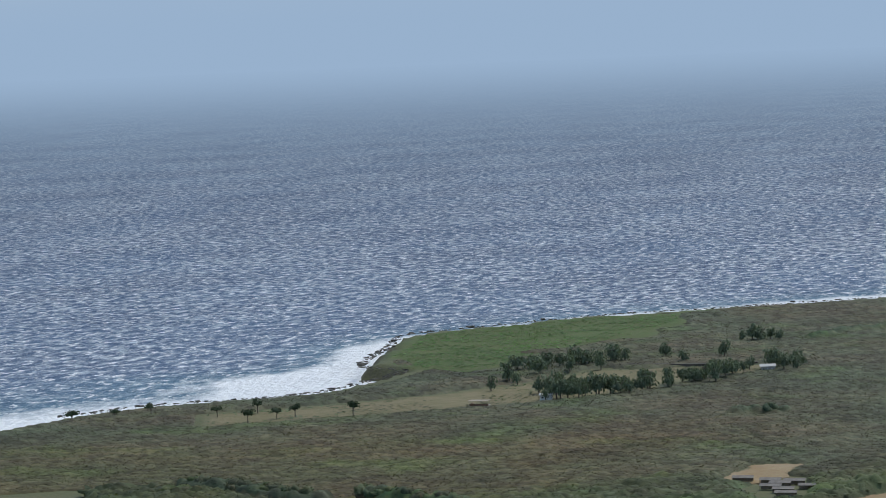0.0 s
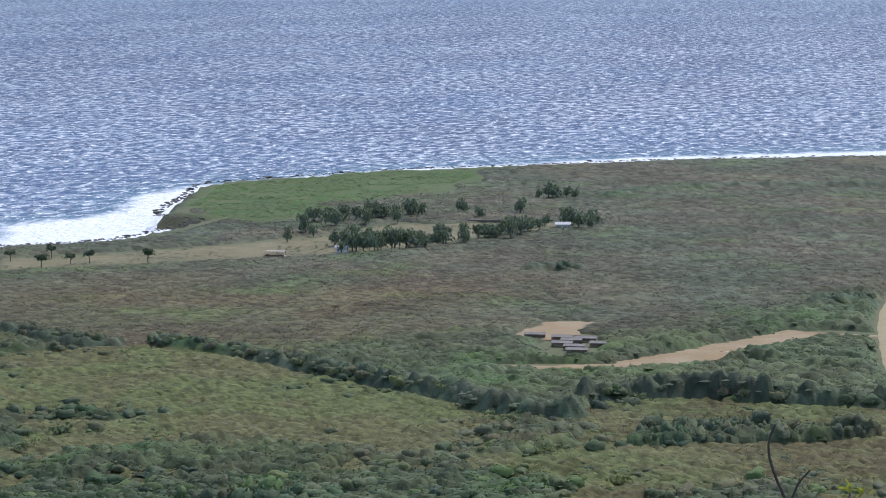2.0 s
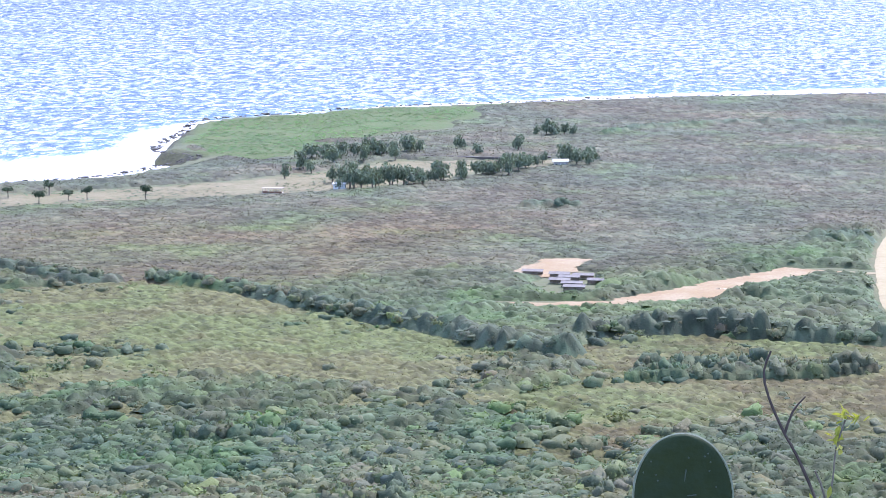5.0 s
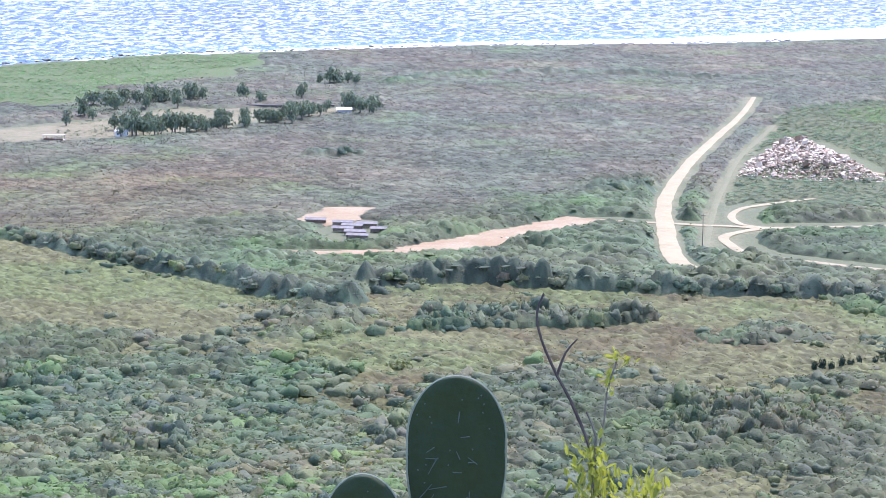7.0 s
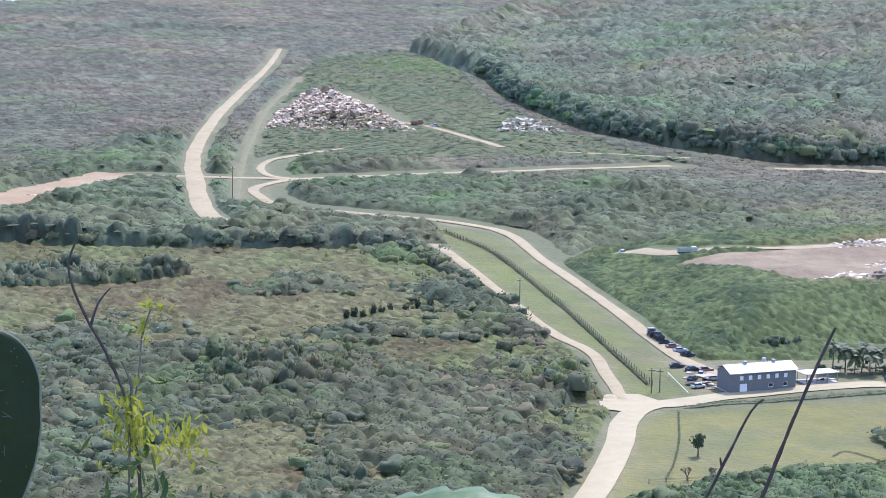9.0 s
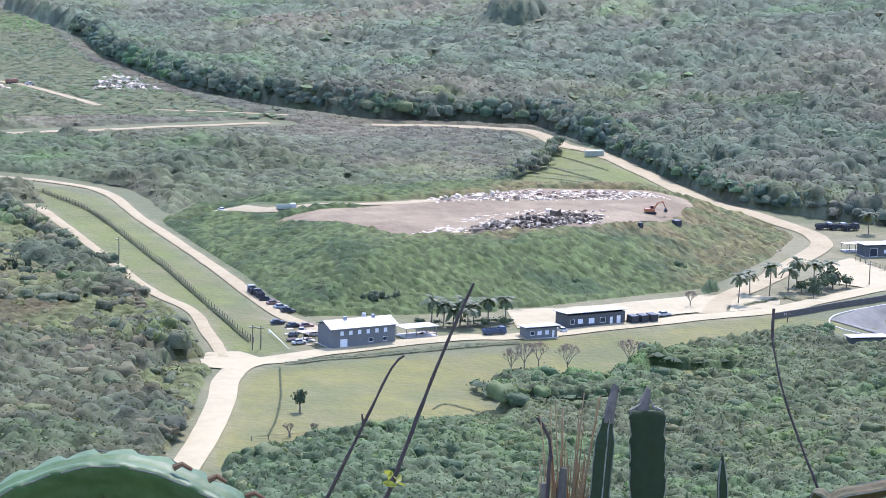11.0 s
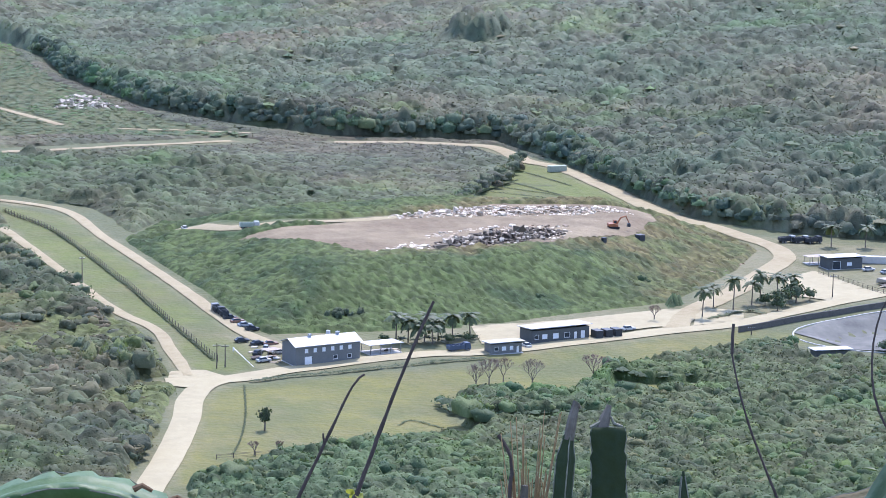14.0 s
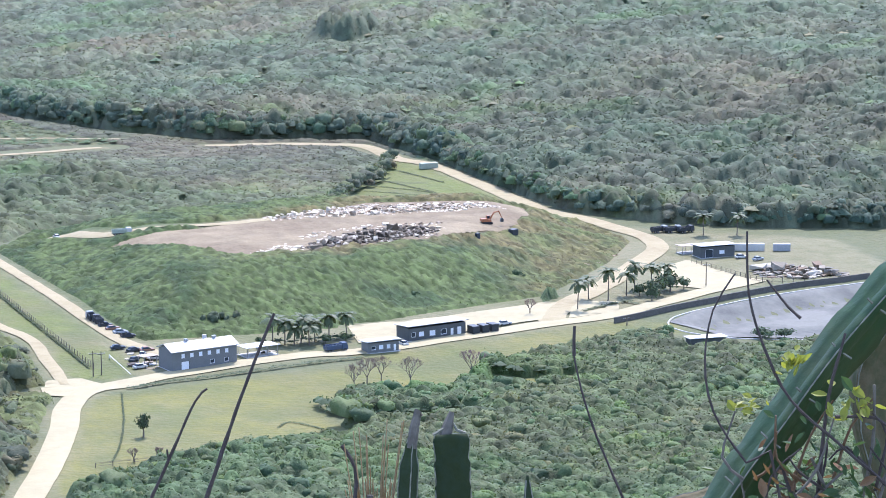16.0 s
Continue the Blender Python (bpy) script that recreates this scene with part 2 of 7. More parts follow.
def quick_mesh(name, verts, faces, mat, colours=None, attribute="tint", flat=True):
    """A mesh from arrays of corners and of triangles or quads."""
    verts, faces = np.asarray(verts, np.float32), np.asarray(faces, np.int32)
    me = bpy.data.meshes.new(name)
    me.vertices.add(len(verts))
    me.vertices.foreach_set("co", verts.ravel())
    k = faces.shape[1]
    me.loops.add(faces.size)
    me.loops.foreach_set("vertex_index", faces.ravel())
    me.polygons.add(len(faces))
    me.polygons.foreach_set("loop_start", np.arange(0, faces.size, k, dtype=np.int32))
    me.polygons.foreach_set("use_smooth", np.full(len(faces), not flat))
    me.update(calc_edges=True)
    if colours is not None:
        attr = me.attributes.new(attribute, "FLOAT_COLOR", "POINT")
        attr.data.foreach_set("color", np.c_[colours, np.ones(len(colours))].astype(np.float32).ravel())
    me.materials.append(mat)
    return me


def polar_grid(radii, angles):
    """Corners and quads of a sheet round the eye. Angles run from +y to the left, in degrees."""
    r, t = np.meshgrid(radii, np.radians(angles), indexing="ij")
    x, y = -r * np.sin(t), r * np.cos(t)
    n, m = r.shape
    i, j = np.meshgrid(np.arange(n - 1), np.arange(m), indexing="ij")
    k = (j + 1) % m
    return x.ravel(), y.ravel(), np.stack([i * m + j, (i + 1) * m + j, (i + 1) * m + k, i * m + k], -1).reshape(-1, 4)


TURNS = np.r_[np.arange(-27, 33, 0.25), np.arange(33, 333, 4)]
RINGS = np.r_[0.02, 2, 4, 5.5, 5.7, np.geomspace(8, 560, 26), np.arange(570, 1300, 5.0), np.arange(1300, 2320, 8), np.geomspace(2350, 3000, 8)]

# ---- ground ----
gx, gy, gq = polar_grid(RINGS, TURNS)
gc = poly_dist(gx, gy, COAST) + 14 * (rough_noise(gx, gy, 35, 40) - 0.5)
gz = height(gx, gy) + uneven(gx, gy) * (np.hypot(gx, gy) > 20)
gz = np.where(gc < 0, -4, np.where(gc < 7, gz - 3.0, gz))
cover = np.tile((0.1, 0.11, 0.06), (len(gx), 1))


def lay(colour, weight):
    global cover
    w = np.clip(weight, 0, 1)[:, None]
    cover = cover * (1 - w) + np.array(colour) * w


edge = 5 * (rough_noise(gx, gy, 12, 9) - 0.5)
for names, colour in (("left_field mid_field", (0.125, 0.112, 0.052)), ("station depot", (0.19, 0.17, 0.1)), ("lawn low_lawn edge_strip", (0.162, 0.15, 0.034)), ("verge grass_triangle", (0.118, 0.138, 0.03)),
                      ("upper_green", (0.085, 0.1, 0.045)), ("headland", (0.065, 0.112, 0.03)), ("hut_field far_field", (0.22, 0.18, 0.11)), ("fill_top", (0.22, 0.16, 0.11)), ("slab_clearing", (0.36, 0.26, 0.18))):
    for nm in names.split():
        lay(colour, (poly_dist(gx, gy, AREAS[nm]) + (edge if nm != "headland" else 70 * (rough_noise(gx, gy, 60, 8) - 0.45))) / (4 if nm != "headland" else 14) + 0.5)
g_in = poly_dist(gx, gy, MOUND)
slope = smooth(poly_dist(gx, gy, MOUND) / 8) * (poly_dist(gx, gy, AREAS["fill_top"]) < 0)
lay((0.06, 0.092, 0.036), slope)
upper = np.clip(1 + poly_dist(gx, gy, AREAS["fill_top"]) / 20, 0, 1) * (poly_dist(gx, gy, AREAS["fill_top"]) < 2) * (g_in > 0)
lay((0.14, 0.1, 0.06), upper * np.clip(2.6 * rough_noise(gx, gy, 16, 15) - 0.5, 0, 1))
lay((0.05, 0.085, 0.03), slope * np.clip(4 * rough_noise(gx, gy, 11, 16) - 2.0, 0, 0.8))
tufts = np.clip(3.4 * rough_noise(gx, gy, 13, 18) - 1.4, 0, 1)
for nm in ("lawn", "low_lawn", "verge", "left_field", "mid_field", "station"):
    inside = poly_dist(gx, gy, AREAS[nm]) > -2
    lay((0.185, 0.15, 0.08), inside * 0.45 * np.clip(4 * rough_noise(gx, gy, 30, 19) - 2.1, 0, 1))
    lay((0.07, 0.095, 0.032), inside * 0.6 * tufts)
    lay((0.2, 0.165, 0.09), inside * 0.4 * np.clip(4 * rough_noise(gx, gy, 8, 25) - 2.2, 0, 1))
# mown and driven lines on the grass
swathe = np.abs(((gx - 200) * 0.62 + (gy - 1100) * 0.78) % 21 - 10.5) < 1.6
lay((0.055, 0.06, 0.03), 0.75 * swathe * (poly_dist(gx, gy, AREAS["grass_triangle"]) > 2) * (rough_noise(gx, gy, 15, 23) > 0.42))
for nm, (line, wide) in ROADS.items():
    lay((0.2, 0.175, 0.1), 0.75 - (poly_dist(gx, gy, line, False) + edge - wide / 2) / 2.2)
lay((0.07, 0.065, 0.055), (12 - gc) / 6)
ground = tagged(new("ground", quick_mesh("ground", np.c_[gx, gy, gz], gq, LAND, cover, "cover", False)), "dry scrubland plain below a wooded hill and coast", "ground", kind="structure")

# ---- sea ----
sx, sy, sq = polar_grid(np.r_[600, 900, 1100, np.arange(1250, 2500, 16), np.arange(2540, 4960, 40)], np.r_[np.arange(-27, 33, 0.25), np.arange(33, 333, 4)])
# The sheet lifts gently towards its rim, so that it reaches the hazy horizon.
sr = np.hypot(sx, sy)
sz = 187.0 * np.clip((sr - 2000) / 2950, 0, 1) ** 1.25
shore = -poly_dist(sx, sy, COAST)
wide = 70 + 120 * smooth((1750 - sy) / 120) * (sx < -480)
foam = np.clip(1 - shore / wide, 0, 1)
shallow = np.clip(1 - shore / (wide * 1.4), 0, 1)


def sea_material():
    m = bpy.data.materials.new("sea_water")
    m.use_nodes = True
    n, l = m.node_tree.nodes, m.node_tree.links
    b = n["Principled BSDF"]
    b.inputs["Roughness"].default_value, b.inputs["IOR"].default_value = 0.28, 1.33
    b.inputs["Specular IOR Level"].default_value = 1.0
    flat_place = n.new("ShaderNodeAttribute")
    flat_place.attribute_name = "place"
    where = flat_place.outputs["Vector"]
    attr = n.new("ShaderNodeAttribute")
    attr.attribute_name = "foam"
    parts = n.new("ShaderNodeSeparateColor")
    l.new(attr.outputs["Color"], parts.inputs[0])

    # Crests run across the wind.
    lie = n.new("ShaderNodeMapping")
    lie.inputs["Rotation"].default_value, lie.inputs["Scale"].default_value = (0, 0, radians(-14)), (1.25, 0.68, 1)
    l.new(where, lie.inputs["Vector"])
    where = lie.outputs[0]

    def noise_of(scale, detail, rough=0.6):
        t = n.new("ShaderNodeTexNoise")
        t.inputs["Scale"].default_value, t.inputs["Detail"].default_value, t.inputs["Roughness"].default_value = scale, detail, rough
        l.new(where, t.inputs["Vector"])
        return t.outputs[0]

    def ramp(value, low, high, top=1.0):
        r = n.new("ShaderNodeMapRange")
        r.inputs["From Min"].default_value, r.inputs["From Max"].default_value, r.inputs["To Max"].default_value = low, high, top
        l.new(value, r.inputs["Value"])
        return r.outputs[0]

    def sums(first, second, op):
        x = n.new("ShaderNodeMath")
        x.operation = op
        for socket, value in zip(x.inputs, (first, second)):
            if isinstance(value, (int, float)):
                socket.default_value = value
            else:
                l.new(value, socket)
        return x.outputs[0]

    def mixed(factor, first, second):
        x = n.new("ShaderNodeMix")
        x.data_type = "RGBA"
        l.new(factor, x.inputs[0])
        for socket, value in ((x.inputs[6], first), (x.inputs[7], second)):
            if isinstance(value, tuple):
                socket.default_value = (*value, 1)
            else:
                l.new(value, socket)
        return x.outputs[2]

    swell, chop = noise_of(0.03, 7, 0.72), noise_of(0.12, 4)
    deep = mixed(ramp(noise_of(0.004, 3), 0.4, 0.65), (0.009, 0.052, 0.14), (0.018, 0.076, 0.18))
    # Pale streaks paint sun and sky glints into the water colour, in uneven patches.
    glint_share = ramp(noise_of(0.0035, 4), 0.36, 0.62)
    glint = sums(ramp(noise_of(0.07, 8, 0.78), 0.47, 0.63), sums(sums(glint_share, 0.6, "MULTIPLY"), 0.4, "ADD"), "MULTIPLY")
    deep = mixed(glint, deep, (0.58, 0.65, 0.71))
    deep = mixed(parts.outputs[1], deep, (0.04, 0.15, 0.22))
    # Whitecap foam, spread wider to paint white glitter too.
    caps = ramp(noise_of(0.1, 8, 0.75), 0.53, 0.6, 0.95)
    surf = ramp(sums(sums(parts.outputs[0], 1.5, "MULTIPLY"), noise_of(0.035, 6, 0.7), "ADD"), 0.95, 1.3)
    white = sums(caps, surf, "MAXIMUM")
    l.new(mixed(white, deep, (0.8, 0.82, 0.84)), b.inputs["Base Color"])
    l.new(ramp(white, 0, 1, 0.6), b.inputs["Roughness"])
    r = n.new("ShaderNodeMapRange")
    r.inputs["To Min"].default_value, r.inputs["To Max"].default_value = 0.62, 0.75
    l.new(white, r.inputs["Value"])
    l.new(r.outputs[0], b.inputs["Roughness"])
    bump = n.new("ShaderNodeBump")
    bump.inputs["Strength"].default_value, bump.inputs["Distance"].default_value = 1.0, 9.0
    l.new(sums(swell, sums(chop, 0.3, "MULTIPLY"), "ADD"), bump.inputs["Height"])
    l.new(bump.outputs[0], b.inputs["Normal"])
    return m


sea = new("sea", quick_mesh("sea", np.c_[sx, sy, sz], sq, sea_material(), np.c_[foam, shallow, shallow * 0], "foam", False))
# Waves keep their size on the level sea: where each place of the lifted sheet would lie on it.
stretch_out = EYE[2] / (EYE[2] - sz)
level = sea.data.attributes.new("place", "FLOAT_VECTOR", "POINT")
level.data.foreach_set("vector", np.c_[sx * stretch_out, sy * stretch_out, sz * 0].astype(np.float32).ravel())
tagged(sea, "deep blue choppy ocean with white surf along the coast", "sea", kind="structure")


# ---- painted haze: a glowing see-through sheet over the far sea ----
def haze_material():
    m = bpy.data.materials.new("haze_glow")
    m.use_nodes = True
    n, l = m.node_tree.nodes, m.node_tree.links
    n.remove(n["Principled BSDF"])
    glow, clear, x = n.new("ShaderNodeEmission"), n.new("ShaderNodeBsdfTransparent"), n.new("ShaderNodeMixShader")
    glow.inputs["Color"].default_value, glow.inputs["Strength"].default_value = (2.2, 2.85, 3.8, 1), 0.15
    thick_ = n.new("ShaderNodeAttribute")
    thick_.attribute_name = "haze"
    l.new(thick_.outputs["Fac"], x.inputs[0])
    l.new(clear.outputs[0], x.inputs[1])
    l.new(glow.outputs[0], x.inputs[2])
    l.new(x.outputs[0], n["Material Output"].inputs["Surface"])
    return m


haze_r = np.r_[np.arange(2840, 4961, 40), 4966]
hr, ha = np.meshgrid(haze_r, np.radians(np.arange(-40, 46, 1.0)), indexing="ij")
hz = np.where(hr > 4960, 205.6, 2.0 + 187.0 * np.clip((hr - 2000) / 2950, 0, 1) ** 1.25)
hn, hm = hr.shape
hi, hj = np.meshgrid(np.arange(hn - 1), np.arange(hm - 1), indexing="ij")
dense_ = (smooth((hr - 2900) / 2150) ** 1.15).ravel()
haze_sheet = new("haze_veil", quick_mesh("haze_veil", np.c_[(-hr * np.sin(ha)).ravel(), (hr * np.cos(ha)).ravel(), hz.ravel()], np.stack([hi * hm + hj, (hi + 1) * hm + hj, (hi + 1) * hm + hj + 1, hi * hm + hj + 1], -1).reshape(-1, 4), haze_material(), np.c_[dense_, dense_, dense_], "haze", False))
tagged(haze_sheet, "pale blue glowing sheet painted as sea haze along the horizon", "haze", kind="structure")


# ---- roads ----
def even_line(points, step):
    """A smooth line through the points, in even steps."""
    p = np.array(points, float)
    p = np.r_[[2 * p[0] - p[1]], p, [2 * p[-1] - p[-2]]]
    out = []
    for a, b, c, d in zip(p, p[1:], p[2:], p[3:]):
        k = max(2, int(np.hypot(*(c - b)) / step))
        for s in np.arange(k) / k:
            out.append(0.5 * (2 * b + (c - a) * s + (2 * a - 5 * b + 4 * c - d) * s * s + (3 * b - a - 3 * c + d) * s**3))
    return np.array(out + [p[-2]])


def over_ground(x, y):
    """The lie of the ground's sheet with its small unevenness."""
    return height(x, y) + uneven(x, y)


def ribbon(name, points, width, mat, label, lift=0.35, ragged=0.25):
    c = even_line(points, 4)
    if name == "dirt_road":
        width = np.linspace(3.2, 8.6, len(c))[:, None]
    d = np.gradient(c, axis=0)
    side = np.c_[-d[:, 1], d[:, 0]] / np.hypot(d[:, 0], d[:, 1])[:, None]
    cols = []
    for s in (-0.5, -0.25, 0, 0.25, 0.5):
        wear = 1 + ragged * (rough_noise(c[:, 0] + 50 * s, c[:, 1], 14, 5) - 0.5) * 2 if abs(s) == 0.5 else np.ones(len(c))
        q = c + side * s * width * wear[:, None]
        cols.append(np.c_[q, over_ground(q[:, 0], q[:, 1]) + (lift if abs(s) < 0.5 else lift - 0.15)])
    v = np.stack(cols, 1)
    n, m = v.shape[:2]
    i, j = np.meshgrid(np.arange(n - 1), np.arange(m - 1), indexing="ij")
    f = np.stack([i * m + j, i * m + j + 1, (i + 1) * m + j + 1, (i + 1) * m + j], -1).reshape(-1, 4)
    if (v[0, 1, 0] - v[0, 0, 0]) * (v[1, 0, 1] - v[0, 0, 1]) - (v[0, 1, 1] - v[0, 0, 1]) * (v[1, 0, 0] - v[0, 0, 0]) < 0:
        f = f[:, ::-1]
    return tagged(new(name, quick_mesh(name, v.reshape(-1, 3), f, mat, flat=False)), label, "road", kind="structure")


for nm, mat, label in (("dirt_road", CORAL_SAND, "pale unpaved coral road through scrub"), ("grass_track", TRACK_GRASS, "faint grassy track beside the dirt road"),
                       ("haul_road", CORAL_SAND, "pale coral haul road skirting the landfill"), ("loop_road", CORAL_SAND, "pale looping dirt road by the junction"),
                       ("cross_road", CORAL_SAND, "straight pale dirt road across the scrub"), ("red_track", RED_EARTH, "bare reddish earth track in scrub"),
                       ("dump_track", CORAL_SAND, "dusty track to the old dump"), ("scrub_track", CORAL_SAND, "short pale track in scrub"),
                       ("hill_road", CORAL_SAND, "wide dusty road below the wooded hill"), ("front_road", CONCRETE_ROAD, "pale paved road before the buildings"),
                       ("lower_road", CONCRETE_ROAD, "pale paved road from the junction"), ("side_track", CORAL_SAND, "narrow sandy track along the verge"),
                       ("back_strip", CORAL_SAND, "pale strip of bare coral behind the mound")):
    ribbon(nm, ROADS[nm][0], ROADS[nm][1], mat, label, 0.35 + 0.012 * len(label) / 10, 0.05 if mat is CONCRETE_ROAD else 0.22)


# ---- woods and scrub ----
def crown_shape(seed, leaves, leaf, rise=0.9, blobs=5, fine=1, core=0.84, loose=0.55, least=0.4):
    """A crown of unit radius: a lumpy dome, leaf tufts standing out of it, and a tone for every corner."""
    rnd = np.random.RandomState(seed)
    centres = np.c_[rnd.uniform(-0.62, 0.62, (blobs, 2)), rnd.uniform(0.2, 0.75, blobs)]
    radii = rnd.uniform(0.26, 0.52, blobs)
    bm = bmesh.new()
    bmesh.ops.create_icosphere(bm, subdivisions=fine, radius=1)
    bmesh.ops.delete(bm, geom=[p for p in bm.verts if p.co.z < -0.15], context="VERTS")
    v, f, tone = [], [], []
    for p in bm.verts:
        d = np.array(p.co)
        reach = least
        for c, r in zip(centres, radii):
            m = c - np.array((0, 0, 0.35))
            along = d @ m
            inside = r * r - (m @ m - along * along)
            if inside > 0:
                reach = max(reach, along + math.sqrt(inside))
        v.append(d * reach * core * rnd.uniform(0.93, 1.05) + np.array((0, 0, 0.3)))
        tone.append(rnd.uniform(0.75, 1.05))
    f += [[q.index for q in p.verts] for p in bm.faces]
    bm.free()
    for k in range(leaves):
        b = rnd.randint(blobs)
        d = rnd.normal(size=3)
        d[2] = abs(d[2]) - 0.25
        d /= np.linalg.norm(d)
        p = centres[b] + d * radii[b] * (0.92 + 0.2 * rnd.rand())
        nrm = d + rnd.normal(size=3) * loose + np.array((0, 0, 0.25))
        nrm /= np.linalg.norm(nrm)
        u = np.cross(nrm, rnd.normal(size=3))
        u /= np.linalg.norm(u)
        w = np.cross(nrm, u)
        s = leaf * rnd.uniform(0.55, 1.35)
        f.append([len(v), len(v) + 1, len(v) + 2])
        v += [p + s * (u * math.cos(t) + w * math.sin(t)) * rnd.uniform(0.6, 1.25) for t in (0.2, 2.2, 4.3)]
        tone += [rnd.uniform(0.72, 1.4)] * 3
    v = np.array(v)
    v[:, 2] = np.maximum(v[:, 2], -0.05) * rise
    return v, np.array(f), np.array(tone)


def masked(x, y, names, margin=0.0):
    keep = np.ones(len(x), bool)
    for nm in names.split():
        keep &= poly_dist(x, y, AREAS[nm]) < margin
    return keep


def off_roads(x, y, margin):
    keep = np.ones(len(x), bool)
    for nm, (line, wide) in ROADS.items():
        keep &= poly_dist(x, y, line, False) > wide / 2 + margin
    return keep


def spread(r0, r1, a0, a1, step, seed):
    """Jittered places in a sector, angles from +y to the left."""
    rnd = np.random.RandomState(seed)
    lim = r1 + 10
    gx_, gy_ = np.meshgrid(np.arange(-lim, lim, step), np.arange(200, lim, step))
    x, y = gx_.ravel(), gy_.ravel()
    x, y = x + rnd.uniform(-0.5, 0.5, len(x)) * step, y + rnd.uniform(-0.5, 0.5, len(x)) * step
    r, t = np.hypot(x, y), np.degrees(np.arctan2(-x, y))
    k = (r > r0) & (r < r1) & (t > a0) & (t < a1)
    k &= (poly_dist(x, y, COAST) > 16)
    return x[k], y[k]


LITTER_LIKE = (CLIFF_ROCK,)


def thicket(name, x, y, size, tall, shapes, tints, label, category, seed, mat=LEAVES, sink=0.0):
    """Many crowns in one mesh: radii, height ratios and colour factors for each place."""
    rnd = np.random.RandomState(seed)
    z = over_ground(x, y) - sink
    pick, turn = rnd.randint(len(shapes), size=len(x)), rnd.uniform(0, 6.28, len(x))
    vs, fs, cs, n = [], [], [], 0
    for k, (sv, sf, tone) in enumerate(shapes):
        i = np.flatnonzero(pick == k)
        c, s = np.cos(turn[i])[:, None], np.sin(turn[i])[:, None]
        r = size[i][:, None]
        vx = (sv[:, 0] * c - sv[:, 1] * s) * r + x[i][:, None]
        vy = (sv[:, 0] * s + sv[:, 1] * c) * r + y[i][:, None]
        vz = sv[:, 2] * r * tall[i][:, None] + z[i][:, None]
        vs.append(np.stack([vx, vy, vz], -1).reshape(-1, 3))
        fs.append((sf[None] + (np.arange(len(i)) * len(sv))[:, None, None] + n).reshape(-1, 3))
        cs.append((tints[i][:, None, :] * tone[None, :, None]).reshape(-1, 3))
        n += len(i) * len(sv)
    me = quick_mesh(name, np.concatenate(vs), np.concatenate(fs), mat, np.concatenate(cs), flat=mat in (LITTER_LIKE))
    return tagged(new(name, me), label, category, kind="stuff")


def tint_of(x, y, seed, spread_=0.35, warm=0.0):
    """Colour factors: each plant its own, in drifts of greener and drier growth."""
    rnd = np.random.RandomState(seed)
    v = (1 + spread_ * (rnd.rand(len(x)) - 0.5) * 2) * (0.72 + 0.56 * rough_noise(x, y, 48, seed + 70))
    dry = np.clip(rough_noise(x, y, 70, seed + 7) * 2.4 - 1.0 + warm, 0, 1) * rnd.uniform(0.5, 1, len(x))
    lush = np.clip(rough_noise(x, y, 38, seed + 17) * 3.0 - 1.65, 0, 1)
    return np.c_[v * (1 + 0.42 * dry - 0.05 * lush), v * (1 + 0.04 * dry + 0.22 * lush), v * (1 + 0.06 * dry - 0.22 * lush)]


big = [crown_shape(s, 60, 0.12, 1.0, 9, 2, 0.95, 0.55, 0.36) for s in range(10)]
round_ = [crown_shape(80 + s, 56, 0.12, 1.0, 11, 2, 0.95, 0.55, 0.4) for s in range(10)]
mid = [crown_shape(20 + s, 26, 0.13, 1.0, 10, 1, 0.95, 0.45, 0.55) for s in range(12)]
low = [crown_shape(40 + s, 10, 0.2, 0.9, 6, 1, 0.92, 0.5, 0.55) for s in range(12)]
tiny = [crown_shape(60 + s, 6, 0.24, 0.9, 5, 1, 0.94, 0.4, 0.6) for s in range(8)]
airy = [crown_shape(180 + s, 90, 0.12, 1.0, 9, 1, 0.62, 0.9, 0.5) for s in range(8)]
OPEN = "lawn low_lawn verge grass_triangle fill_top yard concrete_yard basin hut_field far_field slab_clearing red_cut shed_lot edge_strip front_strip station depot"

# old field edges grown up into belts of trees: line, half width, height
BELTS = [
    ([(-500, 1136), (-470, 1128), (-444, 1108), (-428, 1106)], 9, 4.2), ([(-410, 1118), (-363, 1092), (-305, 1045), (-276, 1022), (-250, 1004), (-236, 994)], 7, 4.4),
    ([(-240, 990), (-226, 982)], 9, 5.0), ([(-214, 972), (-201, 972)], 10, 5.6), ([(-200, 1012), (-166, 1028), (-122, 1020), (-68, 1021), (-39, 1022), (-16, 1020)], 7, 5.0),
    ([(-14, 1014), (2, 970), (12, 926), (21, 908)], 3.4, 4.2), ([(-348, 1811), (-335, 1856), (-281, 1903), (-212, 1920), (-137, 1903)], 7, 2.6),
    ([(-146, 1296), (-126, 1308)], 10, 4.0), ([(-308, 1408), (-290, 1412)], 9, 2.5), ([(170, 1052), (196, 1110), (224, 1186)], 4.0, 4.6), ([(155, 1272), (192, 1276), (221, 1268)], 3.0, 2.2),
]
